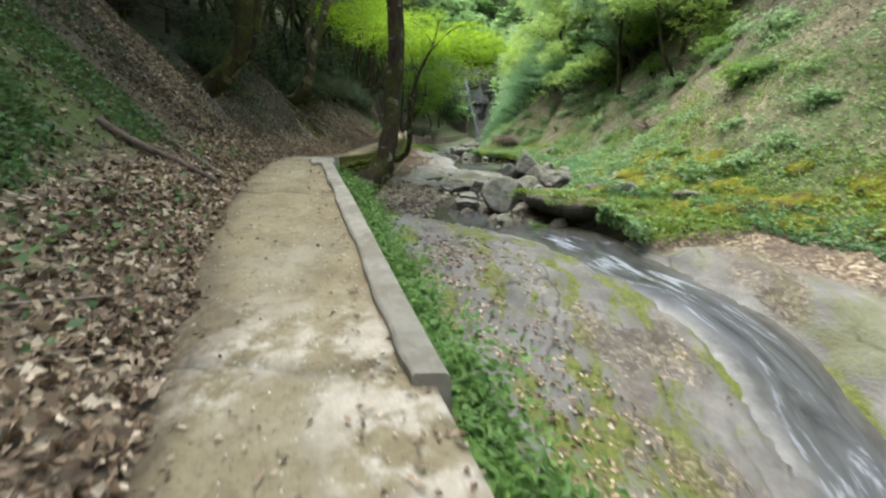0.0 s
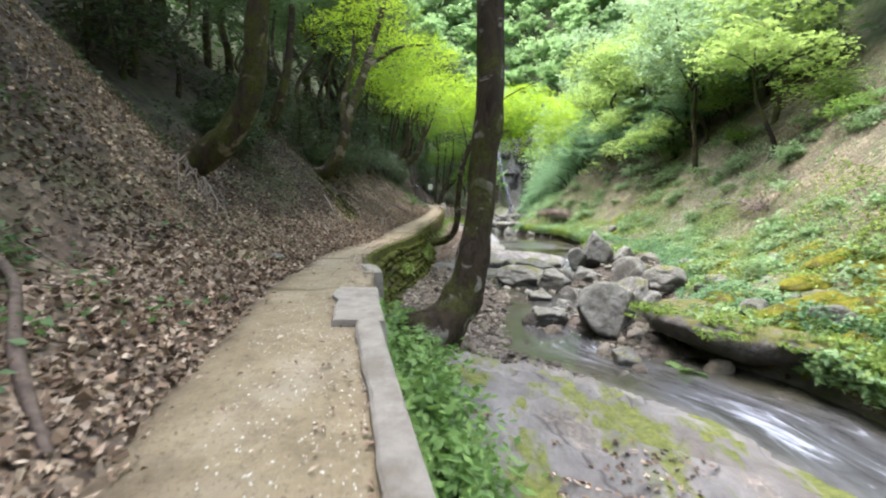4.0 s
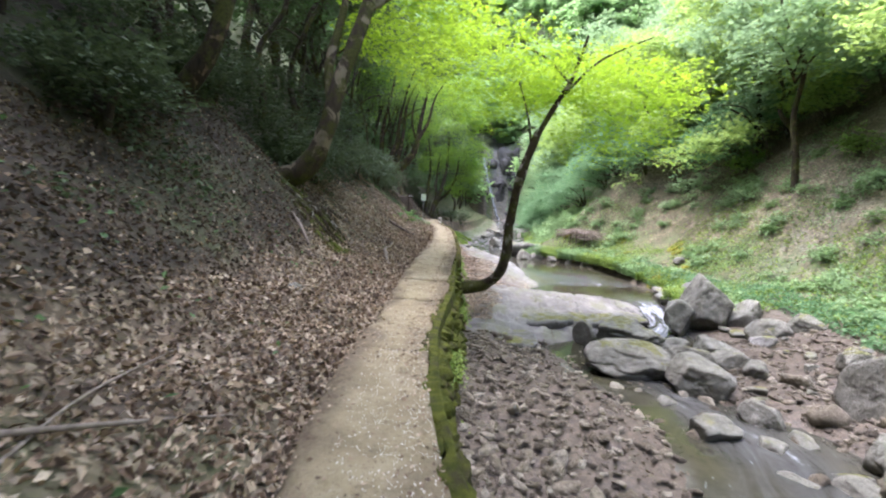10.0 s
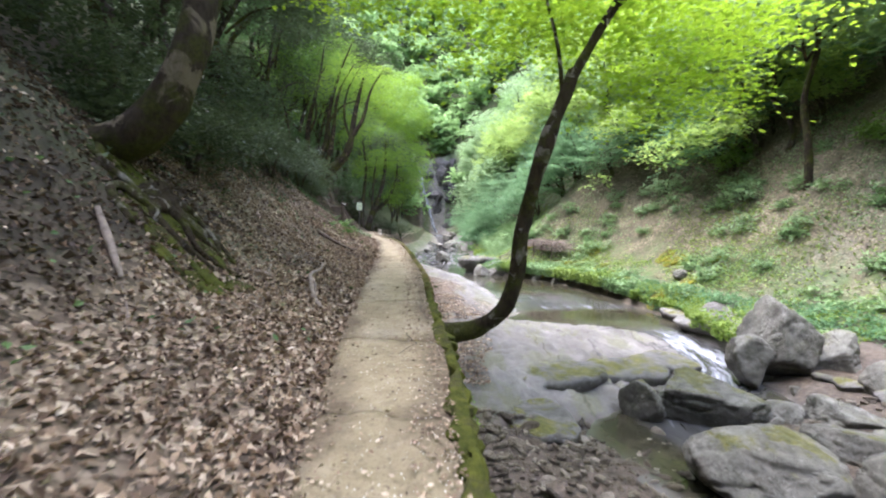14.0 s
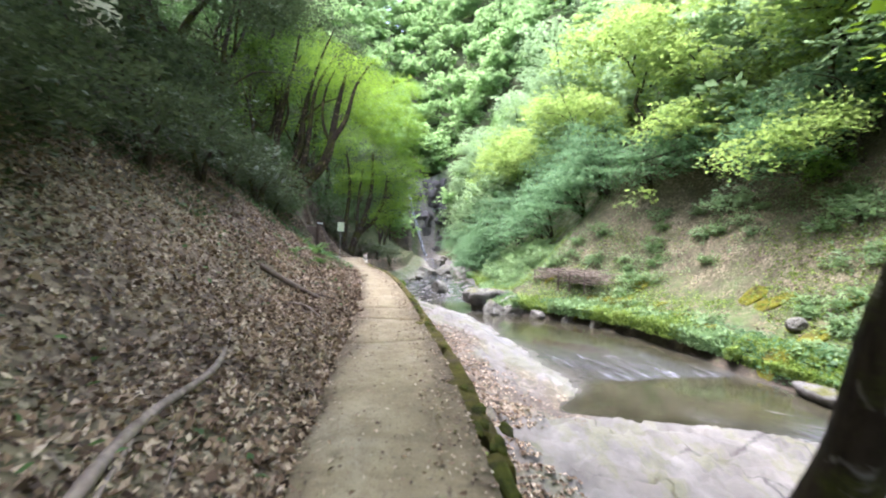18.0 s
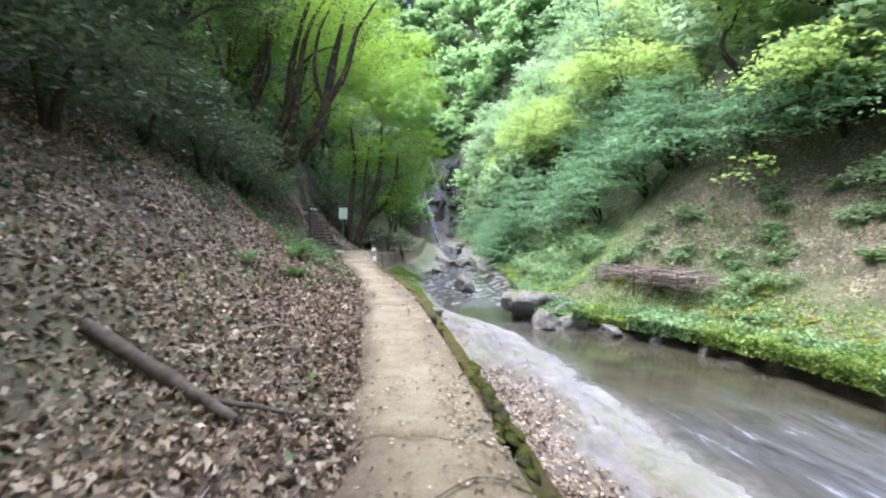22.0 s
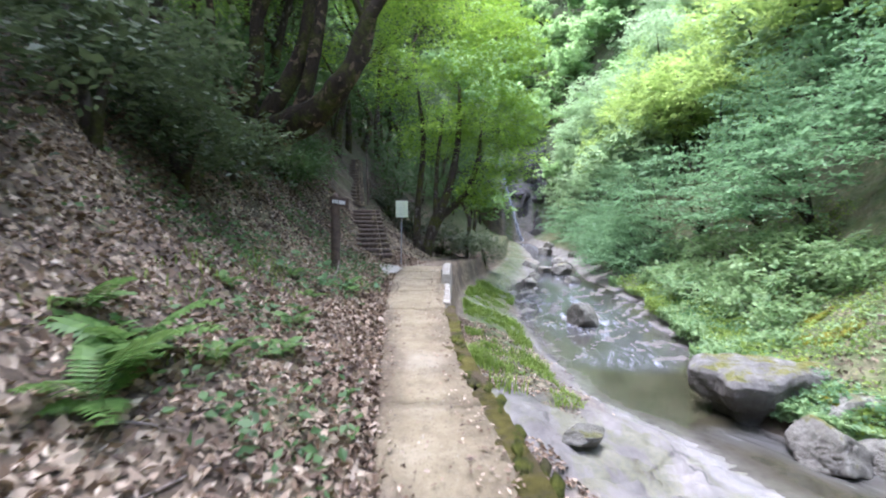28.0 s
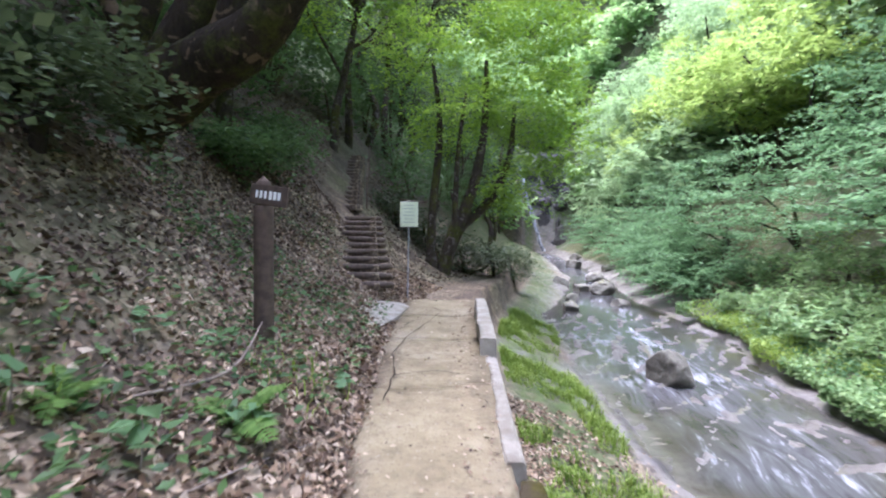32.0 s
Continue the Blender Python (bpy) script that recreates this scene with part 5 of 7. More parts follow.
for i, (y, e, r) in enumerate([(9, 5.5, .8), (12, 6.5, 1.0), (15.5, 5.2, .7), (17.8, 6.8, .9), (22, 6.2, .8), (24.5, 5.0, .6), (26, 7.5, 1.0), (29, 5.4, .7), (31, 6.6, .9), (35, 5.0, .8), (37, 6.5, 1.0), (40, 5.6, .9), (19, 9, 1.3), (13, 10, 1.4), (8, 10, 1.5), (4, 8, 1.3), (23, 10, 1.4)]):
    x = float(at(STREAM, y, 5)) + e
    shrub(x, y, on_ground(x, y), [(-.2, 0, .5 * r, r, r, r * .5, 34), (.4, .4, .8 * r, r * .8, r * .8, r * .5, 26)], .16, M_LEAF_FAR if i % 2 else M_LEAF_GREEN, "fresh green bush on the opposite slope", 460 + i, .4, .4, 15)
# dark-leaved bushes added to stand for the shaded hollow over the trail
for i, (x, y, r) in enumerate([(-4.0, 62.5, 1.1), (-2.6, 63.5, 1.0), (-5.6, 62, 1.2), (-1.4, 66, 1.2), (-6.8, 61.0, 1.0)]):
    shrub(x, y, on_ground(x, y), [(0, 0, .7 * r, r * 1.1, r * 1.1, r * .6, 60), (-.3, .4, 1.2 * r, r, r, r * .6, 50)], .14, M_LEAF_DARK, "dark bush put in for the shaded hollow behind the trail", 490 + i, .4, .4, 20)
# lush low growth on the bank beyond the brush pile
for i, (x, y, r) in enumerate([(5.3, 49.3, .9), (6.2, 50.2, 1.0), (5.6, 51.4, 1.0), (6.8, 51.8, 1.1), (5.8, 53.2, 1.0), (7.0, 53.8, 1.1), (6.2, 55.2, 1.0), (7.4, 56.0, 1.1), (6.8, 57.4, 1.0), (7.4, 59.2, 1.1), (7.2, 61.2, 1.0), (7.4, 49.8, 1.0), (6.6, 48.4, .8), (8.0, 52.4, 1.0), (4.4, 48.2, .5), (8.6, 54.6, 1.2), (8.6, 57.6, 1.2), (8.8, 60.4, 1.2), (7.6, 63.6, 1.2), (9.0, 63.2, 1.3), (8.2, 66.4, 1.3), (9.6, 66.6, 1.4), (8.6, 69.8, 1.4), (10.2, 70.2, 1.5), (9.4, 73.6, 1.5), (11, 74.2, 1.6), (10.6, 78, 1.7), (12, 79, 1.8), (12, 83, 1.9)]):
    r *= (.8, 1.25, 1.0, 1.4, .9)[i % 5]
    shrub(x, y, on_ground(x, y) - .1, [(0, 0, .42 * r, r * 1.1, r * 1.1, r * .62, 95)], .12 if r < 1.15 else .18, M_LEAF_BANK if y < 62 else M_LEAF_COOL, "lush low green bush on the stream bank", 520 + i, .32, .45, 18)
for i, (e, y, r, h) in enumerate([(6.8, 44, 1.6, 2.4), (8.2, 40, 1.7, 2.6), (6.6, 48, 1.8, 2.6), (8.6, 37, 2.0, 3), (9.5, 33, 1.8, 2.6)]):
    x = float(at(STREAM, y, 5)) + e
    shrub(x, y, on_ground(x, y), [(-1.0, 0, h * .6, r, r, r * .5, 46), (-.2, .6, h, r, r, r * .5, 46)], .19, M_LEAF_COOL, "dense broad-leaved shrub hanging over the stream bank", 560 + i, .62, .16, 24, .6)
for i, (x, y, r, h) in enumerate([(14.6, 38.4, 1.7, 2.8), (13.6, 41.8, 1.6, 2.8), (16.4, 40.6, 2.0, 3.2), (17.6, 37.0, 2.0, 3.0), (15.2, 34.8, 1.5, 2.2), (16.8, 31.8, 1.8, 2.6), (14.4, 45.0, 1.6, 2.6), (17.8, 44.2, 2.2, 3.4), (19.5, 40.0, 2.4, 3.6)]):
    shrub(x, y, on_ground(x, y), [(-.8, -.2, h * .6, r, r, r * .42, 70), (-.2, .5, h, r * .9, r * .9, r * .42, 70), (-1.7, -.6, h * .35, r * .7, r * .7, r * .25, 34)], .2, M_LEAF_BRIGHT if i % 3 else M_LEAF_FAR, "light green bush in flat sprays on the upper slope", 590 + i, .6, .22, 15)
# leafy clumps of weeds over the opposite slope
wk = np.random.default_rng(63)
for i in range(150):
    y = wk.uniform(5, 46)
    x = float(at(STREAM, y, 5)) + .3 + 7.0 * wk.uniform() ** 1.4
    r = wk.uniform(.3, .62)
    ob = thing("weed_clump", (x, y, on_ground(x, y) - .05), "bushy clump of pale green weeds on the bank", "weeds", "bank weeds")
    v, f = sprays([(0, 0, .32 * r, r, r, r * .45, 22)], .13, wk, .5, 14, .22)
    part("leaves", mesh_of("leaves", v, f, M_LEAF_BANK if i % 3 else M_LEAF_FAR), ob)
    part("stem", tube_mesh("stem", [(0, 0, -.1), (.03, 0, .15 * r), (.05, .02, .45 * r)], [.012, .01, .006], M_TWIG, 5, .1, i), ob)
# a maple whose bright sprays reach out from the opposite slope
b = (13.2, 42.5, on_ground(13.2, 42.5))
tree("leaning_maple", b, [(0, 0, -.3), (-.3, 0, 1.2), (-1.0, -.1, 2.4), (-1.9, -.3, 3.2)], [.12, .10, .08, .05],
     [([(-.8, 0, 2.0), (-2.2, -.5, 2.4), (-3.2, -.8, 2.2)], [.05, .035, .015]), ([(-.2, 0, 1.0), (-2.5, 0, .4), (-4.8, -.3, -.4)], [.04, .03, .01])],
     [(-3.4, -.8, 9.0 - b[2], 2.1, 1.6, .7, 90), (-1.2, .2, 9.8 - b[2], 2.2, 1.8, .9, 90), (-4.9, -.2, 5.3 - b[2], .8, .6, .12, 7)], M_BARK, M_LEAF_BRIGHT,
     "maple reaching bright sprays out from the opposite slope", .2, 8, 15, .5, seed=9)
b = (13.6, 36.5, on_ground(13.6, 36.5))
tree("leaning_maple", b, [(0, 0, -.3), (-.4, 0, 1.0), (-1.3, -.1, 1.9), (-2.4, -.2, 2.4)], [.11, .09, .07, .04],
     [([(-1.0, 0, 1.6), (-2.6, .5, 1.5), (-4.0, .6, 1.0)], [.045, .03, .012]), ([(-.9, 0, 1.5), (-2.0, -.8, 2.3), (-3.4, -1.0, 2.4)], [.045, .03, .012])],
     [(-4.2, .3, 6.6 - b[2], 1.6, 1.3, .5, 60), (-3.0, -.8, 7.3 - b[2], 1.7, 1.3, .6, 60), (-1.6, .4, 7.9 - b[2], 1.8, 1.4, .8, 60)], M_BARK, M_LEAF_BRIGHT,
     "maple reaching bright sprays out from the opposite slope", .19, 8, 15, .5, seed=19)


# ---------------------------------------------------------------- boulders and stones
BOULDERS = [boulder_geo(500 + k, 5, 7 + k % 4, .075, 60) for k in range(7)]
boulder_meshes = {}


def boulder(x, y, z, sx, sy, sz, turn=0.0, kind=0, mossy=False, tip=0.0, label=""):
    """A boulder whose foot is sunk at height z."""
    key = (kind % 7, mossy)
    if key not in boulder_meshes:
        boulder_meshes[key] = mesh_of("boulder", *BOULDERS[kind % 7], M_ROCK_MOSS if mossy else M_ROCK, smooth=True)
    if x > float(at(STREAM, y, 5)) - .2 or x < float(at(PATH, y, 1)):
        z = min(z, on_ground(x, y) - .22 * sz)
    ob = new("boulder", boulder_meshes[key])
    ob.matrix_basis = pose(x, y, z + sz * .62, tip, tip * .6, turn) @ Matrix.Diagonal((sx * .55, sy * .55, sz * .62, 1))
    return tagged(ob, label or ("angular grey boulder with yellow moss on top" if mossy else "angular bare grey boulder in the stream bed"), "boulder", "stream boulders")


for k, (x, y, z, sx, sy, sz, turn, mossy) in enumerate([
        (2.0, 15.6, -1.25, 1.55, 1.3, 1.15, 20, True), (3.3, 16.4, -.95, .9, .8, .7, 70, False), (4.7, 18.6, -.6, 1.2, 1.0, .7, 10, True), (1.75, 13.5, -1.2, .55, .5, .45, 0, False),
        (6.4, 12.0, -.25, .9, .8, .45, 10, True), (5.4, 13.2, -.2, .8, .7, .4, 40, True), (7.4, 11.0, -.3, .8, .7, .4, 60, True), (4.7, 14.3, -.35, .7, .6, .4, 60, False), (5.6, 14.6, -.2, .6, .5, .35, 60, False),
        (.95, 22.6, -1.2, 1.9, 1.5, .72, 15, True), (1.85, 21.4, -1.2, 1.5, 1.1, .8, 60, False), (1.75, 24.7, -1.1, 1.8, 1.3, .8, -10, True), (.55, 24.8, -1.05, .55, .7, .6, 30, True),
        (4.6, 26.2, -1.0, 1.35, 1.3, 1.55, 40, False), (3.7, 26.0, -1.0, .9, .9, .9, 5, False), (5.8, 25.9, -.9, 1.2, 1.0, .9, 70, False), (5.6, 24.6, -.95, 1.1, .9, .7, 15, False), (6.4, 24.3, -.7, 1.1, .9, .7, 35, True),
        (3.7, 23.9, -1.15, 1.2, 1.0, .6, 20, False), (3.2, 22.5, -1.15, 1.1, .8, .6, 80, False), (2.5, 22.7, -1.15, 1.2, .9, .65, 110, False), (2.7, 24.2, -1.15, .9, .8, .45, 10, False),
        (3.0, 16.9, -1.15, 1.5, 1.3, 1.05, 100, True), (3.1, 18.6, -1.15, .85, .7, .5, 45, False), (.95, 19.5, -1.15, .8, .6, .4, 0, False), (.8, 16.5, -1.2, .95, .85, .6, 35, False), (4.1, 19.7, -1.05, 1.25, 1.1, 1.15, 25, False),
        (2.2, 20.0, -1.15, .7, .6, .45, 90, False), (5.2, 21.5, -.75, .8, .7, .55, 15, True), (6.2, 13.6, -.35, 1.1, .9, .6, 0, True), (7.4, 12.4, -.1, 1.0, .9, .5, 60, True), (6.1, 15.9, -.2, .9, .8, .5, 40, True), (7.2, 17.4, .3, .8, .7, .5, 10, True),
        (1.35, 54.2, -.42, 1.25, 1.0, .85, 25, False), (2.2, 44.1, -.6, 1.2, .9, .75, 60, True), (3.5, 44.9, -.3, 1.2, 1.0, .6, 0, True),
        (2.9, 44.9, -.55, .9, .8, .65, 40, False), (3.2, 43.8, -.6, 1.3, .8, .6, -20, False), (3.9, 42.7, -.55, 1.0, .8, .5, 10, False), (5.2, 39.9, -.6, .6, .5, .55, 20, False), (4.7, 41.3, -.55, .6, .5, .45, 80, False),
        (-1.95, 43.2, .35, .65, .4, .22, 10, False), (6.2, 38.4, .3, .6, .5, .35, 50, True), (6.4, 37.2, .2, .4, .35, .3, 0, True),
        (4.8, 70.9, -.1, 1.5, 1.2, .9, 20, False), (1.2, 64.9, -.15, .8, .7, .6, 0, True), (3.8, 72.3, -.1, 1.3, 1.0, .8, 50, False), (4.2, 66.2, -.1, 1.1, .8, .5, 15, False), (3.1, 75.5, .0, 1.2, 1, .8, 80, False), (2.2, 68.3, -.1, .9, .7, .5, 33, False),
        (5.6, 74.0, 0, 1.2, 1.0, .7, 61, False), (6.4, 78, .1, 1.4, 1.1, .8, 5, False), (9.2, 84, .3, 1.6, 1.2, 1.0, 5, False), (7.6, 90, .5, 1.8, 1.4, 1.1, 75, False), (9.6, 97, .8, 1.8, 1.4, 1.1, 25, False),
        (-6.0, 19.5, 1.1, .3, .24, .2, 20, True), (9.6, 14.0, .5, 1.8, 1.3, .9, 40, True), (-4.4, 11.8, 1.1, .35, .25, .15, 0, True), (7.8, 33.8, .5, .5, .4, .35, 0, True)]):
    boulder(x, y, z, sx, sy, sz, turn, k, mossy, (k * 37) % 21 - 10)

# broken stones heaped between the boulders of the bed
rrng = np.random.default_rng(1207)
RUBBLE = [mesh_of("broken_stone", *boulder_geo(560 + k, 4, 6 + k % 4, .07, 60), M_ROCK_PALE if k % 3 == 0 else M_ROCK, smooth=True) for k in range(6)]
for k in range(84):
    y = rrng.uniform(16.4, 26.4)
    x = rrng.uniform(1.5, 6.6) if k % 4 else rrng.uniform(.6, 2.4)
    if x > float(at(STREAM, y, 5)) + .9:
        x -= 2.2
    s = .2 + .5 * rrng.uniform() ** 1.7
    foot = min(on_ground(x + a * s * .3, y + b * s * .3) for a in (-1, 0, 1) for b in (-1, 0, 1))
    ob = new("broken_stone", RUBBLE[rrng.integers(6)])
    ob.matrix_basis = pose(x, y, foot + s * .17, rrng.uniform(-22, 22), rrng.uniform(-22, 22), rrng.uniform(0, 360)) @ Matrix.Diagonal((s * .58, s * rrng.uniform(.36, .55), s * rrng.uniform(.26, .42), 1))
    tagged(ob, "broken angular grey stone lying among the stream boulders", "stone", "broken stones")


def undercut_slab(x, y, z, sx, sy, sz, turn, seed, label, mat=M_SHELF, smooth=True):
    """A rock shelf with a mossy flat top and a hollowed foot, its foot at height z."""
    prof = [(.0, 1.0), (.3, 1.02), (.55, 1.0), (.78, 1.0), (.92, .97), (.98, .92), (1.0, .82), (.98, .68), (.94, .56), (.84, .46), (.66, .36), (.56, .0), (.5, -.5)]
    ang = np.linspace(0, 2 * math.pi, 48, endpoint=False)
    rad = (np.abs(np.cos(ang)) ** 2.6 + np.abs(np.sin(ang)) ** 2.6) ** (-1 / 2.6) * (1 + .26 * vnoise(np.cos(ang) * 1.6 + seed, np.sin(ang) * 1.6, seed) + .09 * vnoise(np.cos(ang) * 5 + seed, np.sin(ang) * 5, seed))
    rows_ = []
    for r, h in prof:
        px, py = r * rad * np.cos(ang), r * rad * np.sin(ang)
        rows_.append(np.stack([px * sx * .5, py * sy * .5, sz * (h + .2 * fbm(px * 2.2 + seed, py * 1.7 + h, seed + 1, 3)) + 0 * px], -1))
        rows_[-1][:, :2] *= (1 + .10 * vnoise(ang * 3 + h * 5, ang * 0 + h * 6, seed + 2))[:, None]
    v = np.stack(rows_).reshape(-1, 3)
    m = len(ang)
    i, j = np.meshgrid(np.arange(len(prof) - 1), np.arange(m), indexing="ij")
    f = np.stack([i * m + j, (i + 1) * m + j, (i + 1) * m + (j + 1) % m, i * m + (j + 1) % m], -1).reshape(-1, 4)
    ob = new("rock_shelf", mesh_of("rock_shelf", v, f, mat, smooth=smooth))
    ob.matrix_basis = pose(x, y, z, 0, 0, turn)
    return tagged(ob, label, "rock", "rock shelves")


undercut_slab(4.75, 14.0, -1.2, 4.6, 3.6, 1.05, -47, 3, "flat undercut rock shelf with a mossy green top above the stream")
undercut_slab(6.2, 11.9, -1.05, 2.9, 2.9, .78, -22, 8, "undercut rock shelf capped with bright yellow moss")
undercut_slab(2.45, 46.2, -.55, 2.5, 1.9, 1.25, 20, 17, "big pale boulder with a flat top and dark hollow foot", M_ROCK_PALE, False)
for x, y, z, sx, sy, sz, turn, seed in ((-.35, 26.35, -1.12, 2.0, 1.5, .62, 12, 21), (1.25, 26.6, -1.12, 1.7, 1.4, .55, -8, 22), (-1.55, 24.7, -1.1, 1.3, 1.9, .38, 6, 23), (2.5, 27.1, -1.1, 1.4, 1.5, .5, 20, 24), (6.0, 28.9, -.85, 1.9, 3.4, .62, 10, 25), (6.3, 31.4, -.8, 1.5, 1.5, .5, -15, 26)):
    undercut_slab(x, y, z, sx, sy, sz, turn, seed, "broken pale rock ledge with a dark hollow under its lip", M_ROCK_PALE)
# small plants on the shelves and over their lips
hrng = np.random.default_rng(41)
pts = []
for cx, cy, zt, turn, sx, sy in ((4.75, 14.0, -.15, -47, 4.6, 3.6), (6.2, 11.9, -.27, -22, 2.9, 2.9)):
    a = radians(turn)
    for k in range(2600):
        u_, w_ = hrng.uniform(-.48, .48) * sx, -.5 * sy + abs(hrng.normal(0, .5))
        clump = float(fbm(np.array(u_ * 1.6 + cx), np.array(w_ * 1.2), 44, 3))
        if clump < .02:
            continue
        drop = .45 * hrng.uniform() * clump * 2 if w_ < -.5 * sy + .18 else -.14 * hrng.uniform()
        w_ -= .12 if w_ < -.5 * sy + .18 else 0
        pts.append((cx + u_ * math.cos(a) - w_ * math.sin(a), cy + u_ * math.sin(a) + w_ * math.cos(a), zt - drop))
v, f = leaf_cards(np.array(pts), .10, rng=hrng, flat=.3, slim=.5)
tagged(new("shelf_plants", mesh_of("shelf_plants", v, f, M_GRASS)), "small green plants trailing over the mossy rock shelf", "weeds", kind="stuff")
# the loose stones of the bed: those beside the path singly, the rest as one
srng = np.random.default_rng(77)
pebble_meshes = []
for k in range(8):
    v, f = boulder_geo(700 + k, 3, 7, .09, 50)
    pebble_meshes.append(mesh_of("stone", v * np.array([.5, .36, .26]), f, M_STONE, smooth=True))
bed = thing("stony_bed", (0, 0, 0), "heaped grey stones along the shallow stream bed", "stones", kind="structure")
count = 0
while count < 290:
    y = srng.uniform(12.8, 24.4)
    x = srng.uniform(float(at(PATH, y, 2)) + .6, float(at(STREAM, y, 4)) + .3)
    mid_x = float(np.interp(y, [12.5, 13.6, 15, 16.3, 17.6, 18.6, 20, 21.5, 23, 24.6], [.6, .5, .9, .25, .35, 1.5, .9, .7, .3, .4]))
    if abs(x - mid_x) < .75 and srng.uniform() < .45 or (x < mid_x and srng.uniform() < .15):
        continue
    s = (.11 + .6 * srng.uniform() ** 3.2) * (.62 if x < mid_x else 1.0)
    ob = part("stone", pebble_meshes[srng.integers(8)], bed)
    ob.matrix_basis = pose(x, y, max(on_ground(x, y), -1.02) + s * .10, srng.uniform(-50, 50), srng.uniform(-50, 50), srng.uniform(0, 360)) @ Matrix.Diagonal((s, s * srng.uniform(.7, 1.3), s * srng.uniform(.8, 1.6), 1))
    count += 1
small = []
gravel_geo = [boulder_geo(720 + k, 1, 6, .2, 40) for k in range(5)]
total = 15000
gy0 = srng.uniform(12.6, 24.6, total)
near, wide_ = at(PATH, gy0, 2) + .4, at(STREAM, gy0, 4) + .6 + 1.7 * ss(20, 22, gy0) - at(PATH, gy0, 2) - .4
gx0 = near + wide_ * srng.uniform(0, 1, total) ** np.where(np.arange(total) % 3, 1.5, .9)
gz0 = surface(gx0, gy0)
for k in range(total):
    s = .012 + .11 * srng.uniform() ** 3.4
    a = srng.uniform(0, 6.28)
    v = gravel_geo[k % 5][0] * np.array([s, s * .7, s * .5]) * srng.uniform(.6, 1.4, 3)
    v = np.stack([v[:, 0] * math.cos(a) - v[:, 1] * math.sin(a), v[:, 0] * math.sin(a) + v[:, 1] * math.cos(a), v[:, 2] + .4 * v[:, 0] * srng.uniform(-1, 1)], -1)
    small.append((v + np.array([gx0[k], gy0[k], gz0[k] + s * .2]), gravel_geo[k % 5][1]))
tagged(new("gravel", mesh_of("gravel", *join(small), M_GRAVEL)), "loose grey gravel filling the stony stream bed", "gravel", kind="stuff")


# ---------------------------------------------------------------- leaf litter and undergrowth
lrng = np.random.default_rng(88)


def scatter(n, y0, y1, spread, side):
    y = lrng.uniform(y0, y1, n)
    if side < 0:
        x = at(PATH, y, 1) + .16 + .22 * fbm(y * 1.3, y * 0 + 2, 22, 3) - spread * lrng.uniform(0, 1, n) ** 1.3
    else:
        x = at(STREAM, y, 5) + .6 * shore(y, 3) - .15 + spread * lrng.uniform(0, 1, n) ** 1.2
    return x, y


def lay(x, y, lift):
    return np.stack([x, y, surface(x, y) + lift], -1)


def ground_normals(x, y):
    h = .15
    return np.stack([-(ground_z(x + h, y) - ground_z(x - h, y)) / (2 * h), -(ground_z(x, y + h) - ground_z(x, y - h)) / (2 * h), np.ones_like(x)], -1)


x, y = scatter(165000, -1, 56, 5.2, -1)
away = at(PATH, y, 1) - x + .7 * fbm(x * .8, y * .8, 98, 3)
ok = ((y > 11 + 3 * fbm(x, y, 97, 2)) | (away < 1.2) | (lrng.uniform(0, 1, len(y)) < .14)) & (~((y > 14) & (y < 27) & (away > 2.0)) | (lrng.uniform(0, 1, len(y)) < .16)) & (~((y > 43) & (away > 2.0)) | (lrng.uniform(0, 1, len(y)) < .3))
# these leaves take the dark tones that stand for canopy shade
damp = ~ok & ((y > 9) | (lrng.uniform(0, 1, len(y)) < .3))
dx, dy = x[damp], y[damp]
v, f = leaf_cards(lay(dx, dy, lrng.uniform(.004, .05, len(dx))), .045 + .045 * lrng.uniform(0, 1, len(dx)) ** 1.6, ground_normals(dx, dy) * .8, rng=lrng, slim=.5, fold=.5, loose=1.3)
tagged(new("rotting_leaves", mesh_of("rotting_leaves", v, f, M_DEAD_DARK)), "dead leaves toned dark for the slope's shade", "leaves", kind="stuff")
x, y = x[ok], y[ok]
v, f = leaf_cards(lay(x, y, lrng.uniform(.004, .05, len(x))), .045 + .05 * lrng.uniform(0, 1, len(x)) ** 1.6, ground_normals(x, y) * .8, rng=lrng, slim=.5, fold=.5, loose=1.15)
tagged(new("fallen_leaves", mesh_of("fallen_leaves", v, f, M_DEAD)), "dry brown fallen leaves covering the slope", "leaves", kind="stuff")
# the bare spur beside the log steps
y = lrng.uniform(50, 68, 16000)
x = at(PATH, y, 1) - .2 - 9 * lrng.uniform(0, 1, len(y))
clear = np.abs(x - np.interp(y, [51.7, 56.5, 57.4, 63.8], [-6.34, -7.34, -8.1, -9.4])) > .75
x, y = x[clear], y[clear]
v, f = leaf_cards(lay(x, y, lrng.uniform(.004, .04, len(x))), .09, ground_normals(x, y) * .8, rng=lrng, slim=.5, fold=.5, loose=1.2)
tagged(new("rotting_leaves", mesh_of("rotting_leaves", v, f, M_DEAD_DARK)), "thin dark leaf litter on the spur beside the steps", "leaves", kind="stuff")
